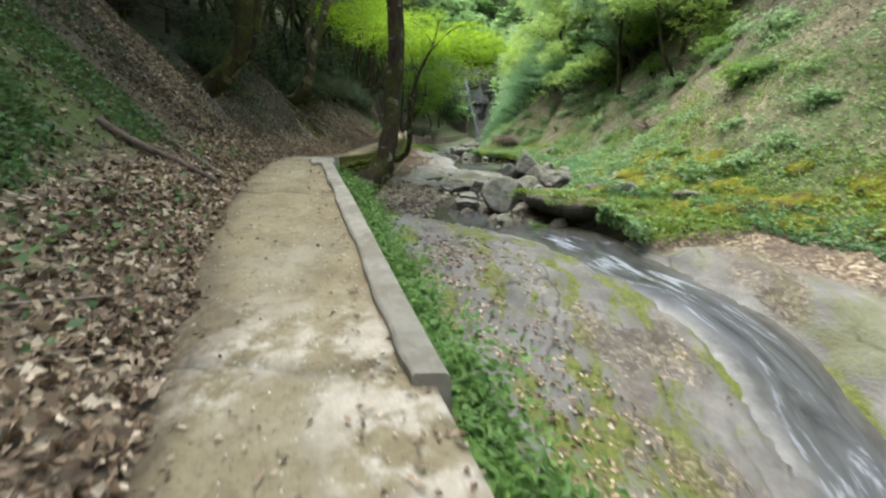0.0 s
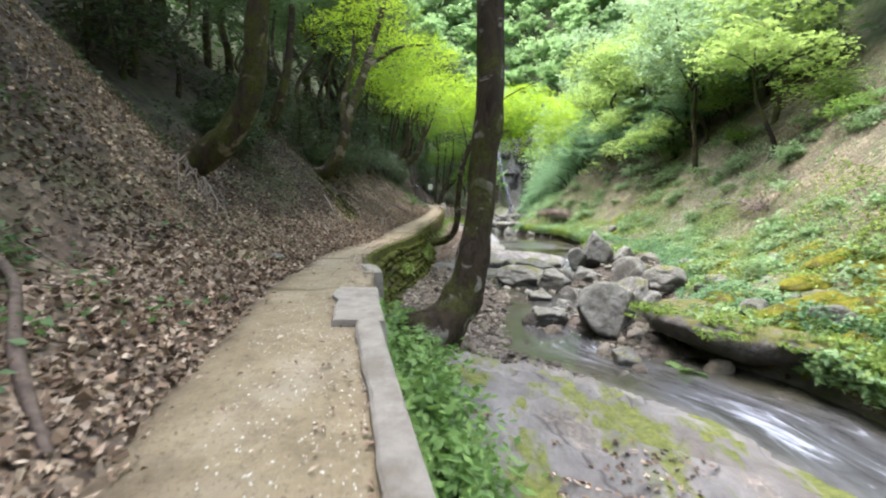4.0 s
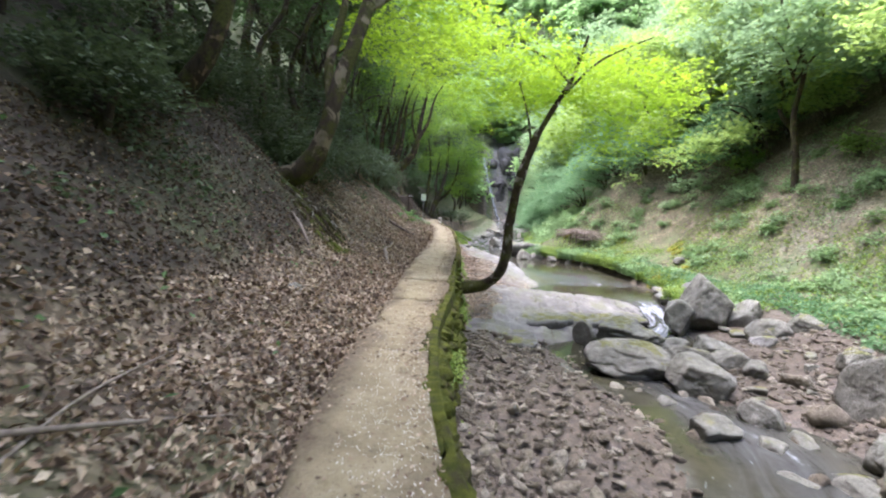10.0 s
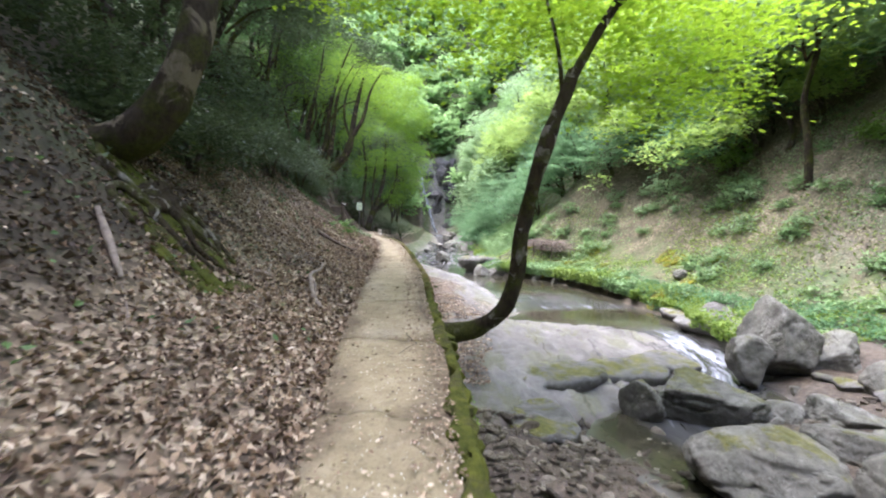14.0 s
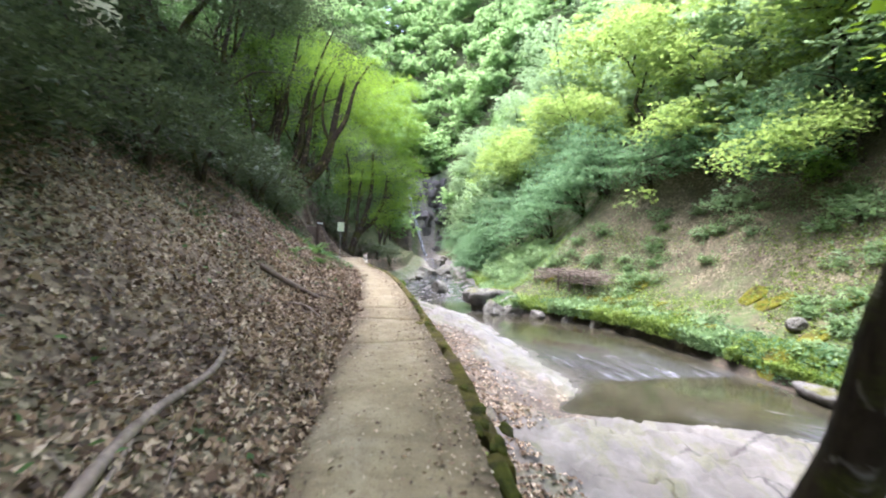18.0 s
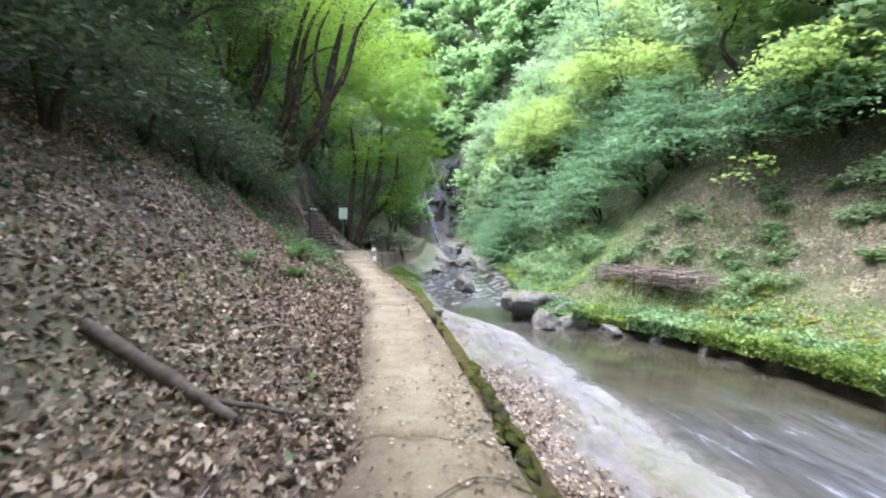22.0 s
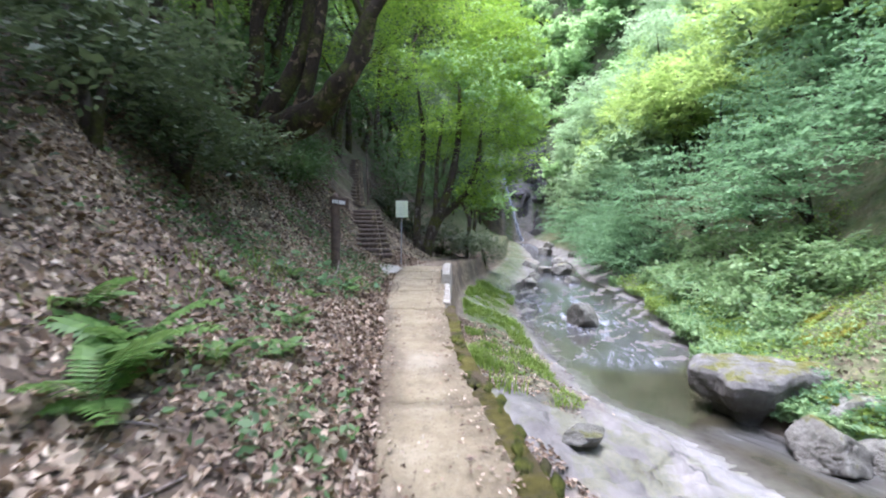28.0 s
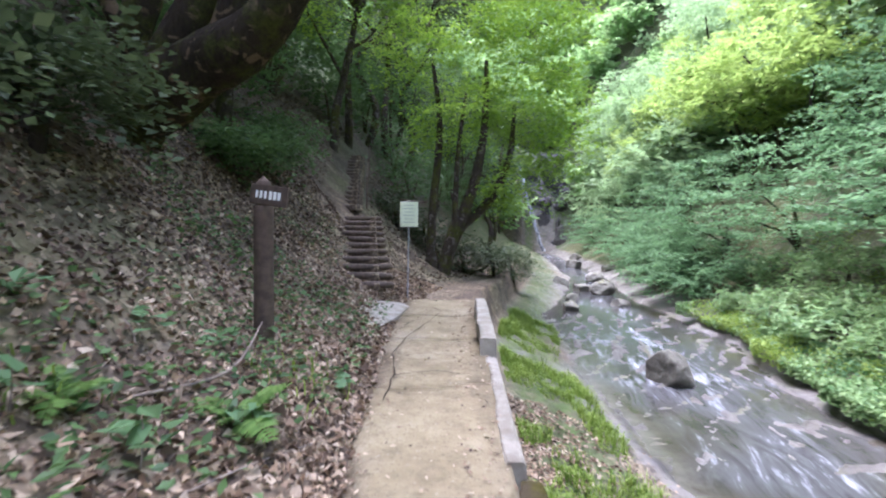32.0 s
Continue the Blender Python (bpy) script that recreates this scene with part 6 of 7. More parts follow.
# leaves lying on the rock slab and the bank
y = np.concatenate([lrng.uniform(24, 50, 26000), lrng.uniform(3, 9.5, 4500)])
x = at(PATH, y, 2) + .35 + np.abs(lrng.normal(0, .9 + .9 * (y < 10), len(y)))
ok = np.where(y > 10, fbm(x * .55, y * .3, 77, 3) + np.where(y < 31.2, .14, .5) + .2 * ((y > 31.2) & (y < 38)) - .22 * (x - at(PATH, y, 2)), fbm(x * .9, y * .5, 79, 3) - .02) > 0
v, f = leaf_cards(lay(x, y, .012)[ok], .07, ground_normals(x, y)[ok], rng=lrng, slim=.6, fold=.3)
tagged(new("fallen_leaves", mesh_of("fallen_leaves", v, f, M_DEAD)), "damp reddish leaves lying on the streamside rock", "leaves", kind="stuff")
# litter and weeds over the opposite slope
y = lrng.uniform(2, 47, 26000)
x = at(STREAM, y, 5) + .8 + 8.5 * lrng.uniform(0, 1, len(y))
ok = fbm(x * .5, y * .5, 95, 3) + .12 > lrng.uniform(-.15, .25, len(y))
v, f = leaf_cards(lay(x, y, .02)[ok], .085, ground_normals(x, y)[ok], rng=lrng, slim=.6, fold=.35)
tagged(new("slope_litter", mesh_of("slope_litter", v, f, M_DEAD_DARK)), "dry leaves and bits over the opposite slope", "leaves", kind="stuff")
y = lrng.uniform(2, 50, 76000)
x = at(STREAM, y, 5) + 1.0 + 8 * lrng.uniform(0, 1, len(y))
ok = fbm(x * .6, y * .6, 96, 4) > lrng.uniform(-.12, .3, len(y))
x, y = x[ok], y[ok]
v, f = leaf_cards(lay(x, y, lrng.uniform(.02, .26, len(x)) * np.clip(.8 + 1.4 * fbm(x, y, 99, 2), .3, 1.6)), .105, rng=lrng, flat=.35, slim=.42)
tagged(new("slope_plants", mesh_of("slope_plants", v, f, M_LEAF_BANK)), "patches of green weeds on the opposite slope", "weeds", kind="stuff")
# bits on the footpath
y = np.concatenate([lrng.uniform(-1, 52, 5200), lrng.uniform(17, 33, 2200)])
edge_side = lrng.uniform(0, 1, len(y))
x = at(PATH, y, 1) + (at(PATH, y, 2) - at(PATH, y, 1)) * np.where(edge_side < .5, lrng.uniform(0, 1, len(y)) ** 2.5, 1 - .32 * lrng.uniform(0, 1, len(y)) ** 1.3)
pts = np.stack([x, y, at(PATH, y, 3) + .022], -1)
v, f = leaf_cards(pts, .042, np.repeat([[0, 0, 1.0]], len(x), 0), rng=lrng, slim=.5, fold=.2)
tagged(new("path_leaves", mesh_of("path_leaves", v, f, M_DEAD)), "dead leaves and twigs scattered over the footpath", "leaves", kind="stuff")
y = lrng.normal(12, 6, 4200)
y = y[(y > 1) & (y < 24)]
x = at(PATH, y, 1) + (at(PATH, y, 2) - at(PATH, y, 1)) * lrng.uniform(.15, 1.0, len(y)) ** .7
v, f = leaf_cards(np.stack([x, y, at(PATH, y, 3) + .02], -1), .016, np.repeat([[0, 0, 1.0]], len(x), 0), rng=lrng, slim=.6, fold=.1)
tagged(new("fallen_petals", mesh_of("fallen_petals", v, f, M_PETAL)), "tiny pale petals strewn over the footpath", "petals", kind="stuff")

# the green bank opposite
x, y = scatter(62000, 4, 62, 5.0, 1)
more_y = lrng.uniform(2, 16, 26000)
x, y = np.concatenate([x, at(STREAM, more_y, 5) - .2 + 6.5 * lrng.uniform(0, 1, 26000) ** 1.2]), np.concatenate([y, more_y])
dens = fbm(x * .55, y * .55, 55, 3) + .12 - .05 * ss(46, 50, y) - .12 * ss(2.5, 5, x - at(STREAM, y, 5)) * (1 - ss(46, 50, y))
keep = dens > lrng.uniform(-.15, .3, len(x))
x, y = x[keep], y[keep]
tall = (.05 + .32 * np.clip(fbm(x * .8, y * .8, 56, 3) + .25, 0, 1) + .1 * ss(46, 50, y)) * lrng.uniform(.1, 1, len(x))
v, f = leaf_cards(lay(x, y, tall), .10, rng=lrng, flat=.35, slim=.5)
tagged(new("bank_plants", mesh_of("bank_plants", v, f, M_GRASS)), "low green weeds carpeting the opposite bank", "weeds", kind="stuff")
x, y = scatter(22000, 4, 60, 1.1, 1)
x = x - .25
v, f = leaf_cards(lay(x, y, .28 * lrng.uniform(0, 1, len(x)) * np.clip(fbm(x, y, 58, 2) + .6, 0, 1)), .11, rng=lrng, flat=.35, slim=.55)
tagged(new("bank_edge_plants", mesh_of("bank_edge_plants", v, f, M_LEAF_COOL)), "leafy green plants hanging over the water's edge", "weeds", kind="stuff")


# plants and turf hanging over the undercut bank
y = np.concatenate([lrng.uniform(26, 48, 36000), lrng.uniform(48, 62, 12000), lrng.uniform(9.6, 15, 8000)])
wr_, bx_ = at(STREAM, y, 4) + .5 * shore(y, 2), at(STREAM, y, 5) + .2 * shore(y, 3)
lump = np.clip(1.7 * fbm(y * 1.1, y * 0 + 4, 57, 3) + .35, -.15, 1)
q = lrng.uniform(0, 1, len(y)) ** 1.7
x = wr_ + .05 - .5 * lump + (bx_ - wr_ + .5) * q
z = np.maximum(at(STREAM, y, 3) + .14 + (.42 + .34 * lump) * lrng.uniform(.35, 1, len(y)) + .2 * q, ground_z(x, y) + .05)
pick = fbm(x * .8, y * .8, 54, 2) + lrng.normal(0, .12, len(x)) > .02
for sel, mat, size, label in ((pick, M_LEAF_BANK, .15, "lush broad-leaved plants hanging over the dark undercut bank"), (~pick, M_GRASS, .10, "fine yellow-green weeds hanging over the undercut bank")):
    v, f = leaf_cards(np.stack([x, y, z], -1)[sel], size, rng=lrng, flat=.3, slim=.6)
    tagged(new("hanging_plants", mesh_of("hanging_plants", v, f, mat)), label, "weeds", kind="stuff")


def moss_cushions(n, y0, y1, e0, e1, seed):
    """Cushions draped over the ground."""
    rng = np.random.default_rng(seed)
    out = []
    bv, bf = boulder_geo(seed, 3, 5, .25)
    for k in range(n):
        y = rng.uniform(y0, y1)
        x = float(at(STREAM, y, 5)) + rng.uniform(e0, e1)
        s = rng.uniform(.10, .40)
        v = bv * np.array([s * rng.uniform(.8, 1.5), s, s * rng.uniform(.35, .6)])
        out.append((np.stack([x + v[:, 0], y + v[:, 1], surface(x + v[:, 0], y + v[:, 1]) + v[:, 2]], -1), bf))
    return join(out)


tagged(new("moss_cushions", mesh_of("moss_cushions", *moss_cushions(44, 8, 20, .1, 2.8, 901), M_MOSS, smooth=True)), "bright yellow moss cushions on the bank stones", "moss", kind="stuff")
tagged(new("moss_cushions", mesh_of("moss_cushions", *moss_cushions(40, 33, 49, -.3, 2.6, 902), M_MOSS, smooth=True)), "yellow moss mounds along the grassy bank", "moss", kind="stuff")

tagged(new("moss_cushions", mesh_of("moss_cushions", *moss_cushions(30, 9.8, 14.2, -.5, 1.6, 903), M_MOSS, smooth=True)), "bright yellow moss cushions on the rock shelf", "moss", kind="stuff")
# moss and bits along the footpath's outer edge
mg = np.random.default_rng(53)
out = []
bv, bf = boulder_geo(905, 2, 5, .4, 8)
for k in range(420):
    y = mg.uniform(12, 46)
    if fbm(np.array(y * .8), np.array(2.0), 54, 3) < mg.uniform(-.3, .25):
        continue
    x = float(at(PATH, y, 2)) + (.1 if y > 26 else .0) + mg.normal(0, .045)
    s = mg.uniform(.03, .08)
    v = bv * np.array([s, s * 2.2, s * .22])
    out.append((v + np.array([x, y, float(at(PATH, y, 3)) - .004]), bf))
tagged(new("edge_moss", mesh_of("edge_moss", *join(out), M_MOSSWALL, smooth=True)), "olive moss cushions along the footpath's outer edge", "moss", kind="stuff")
# weeds beside the kerb, on the slope and along the wall
y = lrng.uniform(-.5, 10.2, 26000)
x = at(PATH, y, 2) + .12 + np.abs(lrng.normal(0, .34, len(y)))
zed = np.maximum(ground_z(x, y), at(PATH, y, 3) - .75 - .35 * (x - at(PATH, y, 2)))
v, f = leaf_cards(np.stack([x, y, zed + .55 * lrng.uniform(0, 1, len(x)) ** 1.1 * np.clip(fbm(x * 2, y * 1.2, 63, 2) + .75, .1, 1.2)], -1), .10, rng=lrng, flat=.4, slim=.5)
tagged(new("kerbside_plants", mesh_of("kerbside_plants", v, f, M_FERN)), "feathery green weeds crowding the outer side of the kerb", "weeds", kind="stuff")
y = np.concatenate([lrng.uniform(11.5, 26, 22000), lrng.uniform(26, 46, 20000)])
x = at(PATH, y, 2) + .1 + np.abs(lrng.normal(0, .16, len(y)))
keep = fbm(x * .2, y * .9, 64, 3) > lrng.uniform(-.15, .3, len(y))
x, y = x[keep], y[keep]
v, f = leaf_cards(np.stack([x, y, np.maximum(ground_z(x, y), at(PATH, y, 3) - .5 - (x - at(PATH, y, 2)) * 1.2) + lrng.uniform(0, .14, len(x))], -1), .06, rng=lrng, flat=.4)
tagged(new("wall_plants", mesh_of("wall_plants", v, f, M_GRASS)), "small green plants sprouting from the mossy wall edge", "weeds", kind="stuff")
y = np.concatenate([lrng.uniform(36, 54, 16000), lrng.uniform(0, 9, 3500), lrng.uniform(9, 36, 1800)])
x = at(PATH, y, 1) - .1 - 4.6 * lrng.uniform(0, 1, len(y)) ** .9
keep = fbm(x * .7, y * .7, 65, 3) + .1 * (y > 42) + .18 * (y < 8) * ((at(PATH, y, 1) - x) > 1.3) > lrng.uniform(.0, .4, len(y))
x, y = x[keep], y[keep]
v, f = leaf_cards(lay(x, y, lrng.uniform(.02, .2, len(x))), .085, rng=lrng, flat=.6, slim=.6)
tagged(new("slope_weeds", mesh_of("slope_weeds", v, f, M_LEAF_SHADE)), "patches of small green seedlings on the leafy slope", "weeds", kind="stuff")

# dark undergrowth on the shaded slope
y = np.concatenate([lrng.uniform(0, 8.2, 24000), lrng.uniform(8.2, 52, 20000)])
d = np.concatenate([lrng.uniform(1.5, 4.8, 24000), lrng.uniform(3.0, 6.5, 20000)])
x = at(PATH, y, 1) - d
keep = fbm(x * .8, y * .8, 66, 3) + .10 * (y < 9) > lrng.uniform(.02, .3, len(y))
x, y = x[keep], y[keep]
z = lay(x, y, .26 * lrng.uniform(.05, 1, len(x)) * np.clip(fbm(x * 1.1, y * 1.1, 67, 2) + .6, .2, 1))
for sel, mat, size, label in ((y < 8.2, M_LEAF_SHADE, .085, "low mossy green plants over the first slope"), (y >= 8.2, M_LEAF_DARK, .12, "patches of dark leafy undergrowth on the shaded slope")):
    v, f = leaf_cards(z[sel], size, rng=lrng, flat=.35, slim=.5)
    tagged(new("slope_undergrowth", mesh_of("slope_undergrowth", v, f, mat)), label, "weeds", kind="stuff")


def blades(x, y, z, tall, wide, mat, name, label, rng):
    """Grass blades: a bent strip of three triangles each."""
    n = len(x)
    a = rng.uniform(0, 6.28, n)
    out = np.stack([np.cos(a), np.sin(a), np.zeros(n)], -1)
    sd = np.stack([-np.sin(a), np.cos(a), np.zeros(n)], -1) * wide
    h = (tall * rng.uniform(.5, 1.2, n))[:, None]
    p = np.stack([x, y, z], -1)
    m = p + out * h * .25 + np.array([0, 0, 1]) * h * .75
    t = p + out * h * .75 + np.array([0, 0, 1]) * h * .85
    v = np.stack([p - sd, p + sd, m - sd * .8, m + sd * .8, t], 1).reshape(-1, 3)
    i = np.arange(n)[:, None] * 5
    f = np.concatenate([i + np.array([[0, 1, 3]]), i + np.array([[0, 3, 2]]), i + np.array([[2, 3, 4]])], 0)
    return tagged(new(name, mesh_of(name, v, f, mat)), label, "grass", kind="stuff")


gy_ = lrng.uniform(44.5, 60, 30000)
gx_ = at(PATH, gy_, 2) + .5 + 1.9 * lrng.uniform(0, 1, len(gy_)) ** 1.1
keep = fbm(gx_ * 1.1, gy_ * .8, 68, 3) > lrng.uniform(-.06, .26, len(gy_))
gx_, gy_ = gx_[keep], gy_[keep]
blades(gx_, gy_, surface(gx_, gy_) - .02, .28 * np.clip(.75 + fbm(gx_ * 1.5, gy_ * 1.5, 70, 2), .4, 1.2), .010, M_GRASS, "streamside_grass", "tufts of fresh green grass below the kerb", lrng)
gy_ = lrng.uniform(33, 47, 4200)
gx_ = at(PATH, gy_, 1) - .12 - 1.9 * lrng.uniform(0, 1, len(gy_))
keep = fbm(gx_ * .9, gy_ * .6, 69, 3) > lrng.uniform(.05, .4, len(gy_))
gx_, gy_ = gx_[keep], gy_[keep]
blades(gx_, gy_, surface(gx_, gy_) - .02, .15, .008, M_GRASS, "slope_grass", "thin green grass at the foot of the slope", lrng)


# ---------------------------------------------------------------- ferns
def frond(length, seed):
    """One arching fern frond: a stalk with paired tapering leaflets."""
    rng = np.random.default_rng(seed)
    n = 18
    t = np.linspace(0, 1, n)
    px, pz = length * t * .92, length * (.75 * t - .62 * t * t)
    out = [tube(np.stack([px, np.zeros(n), pz], -1)[::4], [.005, .005, .004, .003, .002], 4, 0)]
    out = [quads_ok(*out[0])]
    for i in range(2, n):
        w = length * .30 * math.sin(math.pi * min(1, .15 + .85 * (1 - t[i])) * .62) + .01
        for s in (-1, 1):
            a = np.array([px[i], 0, pz[i]])
            b = a + np.array([w * .35, s * w, -w * .18 + rng.normal(0, .01)])
            q = np.array([.02 * length / .5, 0, 0])
            m = (a + b) / 2 + np.array([0, 0, .012])
            out.append((np.array([a - q * .5, m - q, b, m + q, a + q * .5]), np.array([[0, 1, 3], [0, 3, 4], [1, 2, 3]])))
    return mesh_of("frond", *join(out), M_FERN)


FRONDS = [frond(.62, 1), frond(.5, 2), frond(.42, 3)]


def fern(x, y, n, scale, seed):
    rng = np.random.default_rng(seed)
    ob = thing("fern", (x, y, on_ground(x, y)), "arching bright green fern on the leafy slope", "fern", "slope ferns")
    for k in range(n):
        fr = part("frond", FRONDS[k % 3], ob)
        fr.matrix_basis = pose(0, 0, 0, rng.uniform(-15, 15), rng.uniform(-35, 5), k * 360 / n + rng.uniform(-20, 20)) @ Matrix.Scale(scale * rng.uniform(.8, 1.15), 4)
    return ob


for k, (x, y, n, s) in enumerate([(-5.75, 39.85, 10, 1.15), (-5.55, 39.3, 8, .9), (-5.4, 40.2, 7, .6), (-6.1, 39.9, 6, .6), (-5.4, 41.8, 6, .45), (-5.6, 42.7, 6, .4), (-5.2, 40.9, 6, .5),
                                  (-6.2, 41.9, 7, .5), (-5.9, 43.9, 7, .5), (-6.4, 44.6, 7, .55), (-1.75, 9.75, 8, .55), (-2.0, 10.5, 7, .6), (2.9, 13.2, 9, .9), (-5.6, 45.1, 7, .7), (-5.9, 36.4, 7, .7), (-5.2, 37.2, 7, .7)]):
    fern(x, y, n, s, 1000 + k)

# large-leaved seedlings in the litter near the post
for k, (x, y, s) in enumerate([(-5.8, 44.4, 1.2), (-6.4, 44.3, 1.1), (-6.2, 45.9, .9), (-5.5, 45.0, .9), (-6.6, 45.5, .9), (-5.2, 46.2, .7), (-5.9, 46.6, .7), (-6.9, 44.9, 1.0)]):
    ob = thing("seedling", (x, y, on_ground(x, y)), "small broad-leaved green seedling in the leaf litter", "seedling", "slope seedlings")
    rng = np.random.default_rng(1100 + k)
    part("stem", tube_mesh("stem", [(0, 0, -.03), (.01, .01, .1 * s), (.0, .02, .2 * s)], [.006, .005, .003], M_TWIG, 5, .05, k), ob)
    c = np.stack([rng.normal(0, .09 * s, 9), rng.normal(0, .09 * s, 9), rng.uniform(.1, .24, 9) * s], -1)
    for p in c:
        v, f = leaf_cards(p[None, :] * 0, .17 * s, rng=rng, flat=1.0, slim=.6)
        part("leaf", mesh_of("leaf", v, f, M_LEAF_COOL), ob).location = p


# ---------------------------------------------------------------- branches, roots and logs on the slope
def stick(name, pts, radii, mat, label, category="branch", seed=0, lift=.03):
    """A branch that lies on the ground along the given plan points (x, y)."""
    line = []
    for i, p in enumerate(pts):
        z = on_ground(p[0], p[1]) + lift + (p[2] if len(p) > 2 else 0)
        line.append((p[0], p[1], z))
    ob = new(name, tube_mesh(name, line, radii, mat, 7, .12, seed))
    return tagged(ob, label, category)


stick("fallen_branch", [(-5.44, 28.5), (-5.3, 27.5, .03), (-5.36, 26.3), (-5.23, 25.3, .04), (-5.12, 24.7), (-4.93, 24.1)], [.015, .03, .035, .04, .038, .03], M_TWIG, "long pale bare branch lying down the slope", seed=1)
stick("fallen_branch", [(-5.85, 25.0), (-5.9, 25.4), (-5.98, 25.8)], [.02, .03, .02], M_TWIG, "short pale branch in the leaf litter", seed=2)
stick("fallen_branch", [(-5.98, 24.7), (-5.72, 24.75)], [.035, .03], M_TWIG, "short pale branch in the leaf litter", seed=3)
stick("fallen_log", [(-5.95, 32.4), (-5.3, 32.2, .02), (-4.82, 31.95)], [.05, .055, .04], M_WOOD, "dark rotting log lying across the leaf litter", "log", 4, .05)
stick("fallen_branch", [(-5.1, 32.1), (-4.75, 32.1, .03), (-4.35, 32.15)], [.03, .022, .012], M_WOOD, "thin dark branch beside the rotting log", seed=5)
stick("fallen_branch", [(-6.9, 13.4), (-6.2, 14.0, .03), (-6.15, 14.5)], [.05, .045, .02], M_WOOD, "thick dark branch half buried in leaves", seed=6)
stick("fallen_branch", [(-5.7, 13.3), (-5.5, 14.2, .03), (-5.05, 15.3)], [.02, .018, .008], M_TWIG, "thin twig lying on the fallen leaves", seed=7)
stick("fallen_branch", [(-5.4, 13.9), (-5.7, 14.8, .03), (-5.9, 16.1)], [.014, .012, .006], M_TWIG, "thin twig lying on the fallen leaves", seed=8)
stick("surface_root", [(-4.6, 6.3), (-4.1, 6.28, .05), (-3.55, 6.15, .02), (-2.95, 6.05)], [.05, .055, .05, .03], M_WOOD, "smooth brown root running down to the path", "root", 9)
stick("surface_root", [(-5.15, 7.9), (-4.6, 7.8, .05), (-3.75, 7.0, .02), (-3.05, 6.45)], [.03, .04, .04, .025], M_WOOD, "bent brown root snaking down to the path", "root", 10)
stick("fallen_branch", [(-5.25, 30.9), (-4.9, 30.6, .02), (-4.6, 30.2)], [.02, .02, .012], M_TWIG, "pale twig on the leaf litter", seed=11)
stick("fallen_branch", [(-4.45, 34.95), (-4.0, 35.35)], [.014, .01], M_TWIG, "short twig at the path's edge", seed=12)
stick("fallen_branch", [(-5.15, 33.5), (-4.9, 33.8, .02), (-4.6, 34.0)], [.012, .014, .008], M_TWIG, "thin curved twig on the leaf litter", seed=13)
stick("fallen_branch", [(-7.1, 22.8), (-6.8, 22.4, .03), (-6.5, 22.05)], [.035, .04, .03], M_TWIG, "pale dead root stub below the forked maple", "root", 14)
stick("fallen_branch", [(-5.3, 26.0), (-5.15, 25.2, .03), (-5.04, 24.4)], [.012, .016, .01], M_TWIG, "thin curved twig at the slope's foot", seed=15)
stick("fallen_branch", [(-6.2, 44.9), (-5.9, 45.5, .1), (-6.0, 46.3, .25)], [.012, .012, .008], M_TWIG, "bare twig leaning near the post", seed=16)
brng = np.random.default_rng(5)
for k in range(130):
    y = brng.uniform(2, 48)
    x = float(at(PATH, y, 1)) - brng.uniform(.3, 3.6)
    a, ln = brng.uniform(0, 3.14), brng.uniform(.15, .6) * (1 + .9 * (k % 4 == 0))
    stick("twig", [(x, y), (x + math.cos(a) * ln * .5, y + math.sin(a) * ln * .5 + .04), (x + math.cos(a) * ln, y + math.sin(a) * ln)], [.007, .008, .004], M_TWIG, "thin dry twig lying on the leaf litter", "twig", 40 + k, .02)["group"] = "slope twigs"
# hanging roots under the leaning slope tree
for k in range(26):
    x0, y0 = -6.35 + brng.uniform(-.35, .3), 13.1 + brng.uniform(-.2, .3)
    x1, y1 = x0 + brng.uniform(.15, .95), y0 - brng.uniform(.35, 1.15)
    line = []
    for t in np.linspace(0, 1, 6):
        x = x0 + (x1 - x0) * t + brng.normal(0, .032) * (t > 0)
        y = y0 + (y1 - y0) * t + brng.normal(0, .032) * (t > 0)
        line.append((x, y, on_ground(x, y) + (.22 * (1 - t) + .04) * brng.uniform(.5, 1.3)))
    r = brng.uniform(.3, .85)
    tagged(new("hanging_root", tube_mesh("hanging_root", line, np.array([.028, .025, .022, .018, .013, .006]) * r, M_TWIG, 6, .14, 60 + k)), "pale tangled root hanging from the tree's foot", "root", "tangled roots")
# the mossy root mound under the forked maple: gnarled roots grown over with moss
mound = thing("root_mound", (-7.2, 24.1, on_ground(-7.2, 24.1)), "gnarled mossy roots spreading below the forked maple", "roots")
mrng = np.random.default_rng(47)
for k, (a, ln, r) in enumerate([(-100, 1.5, .13), (-72, 1.9, .12), (-48, 1.6, .14), (-25, 1.3, .12), (2, 1.5, .11), (28, 1.2, .12), (-125, 1.3, .10), (-60, 1.1, .10), (-12, 1.8, .08), (-88, 1.1, .09)]):
    line = []
    for t in np.linspace(0, 1, 7):
        bend = radians(a + 26 * math.sin(t * 5 + k))
        x, y = -7.1 + math.cos(bend) * ln * .62 * t, 24.2 + math.sin(bend) * ln * .62 * t
        line.append((x + 7.2, y - 24.1, on_ground(x, y) + .16 * (1 - t) ** 1.2 + mrng.uniform(-.03, .04) - on_ground(-7.2, 24.1)))
    part("root", tube_mesh("root", line, np.linspace(1, .25, 7) * r, M_BARK_MOSS, 9, .3, 600 + k), mound)
clumps = []
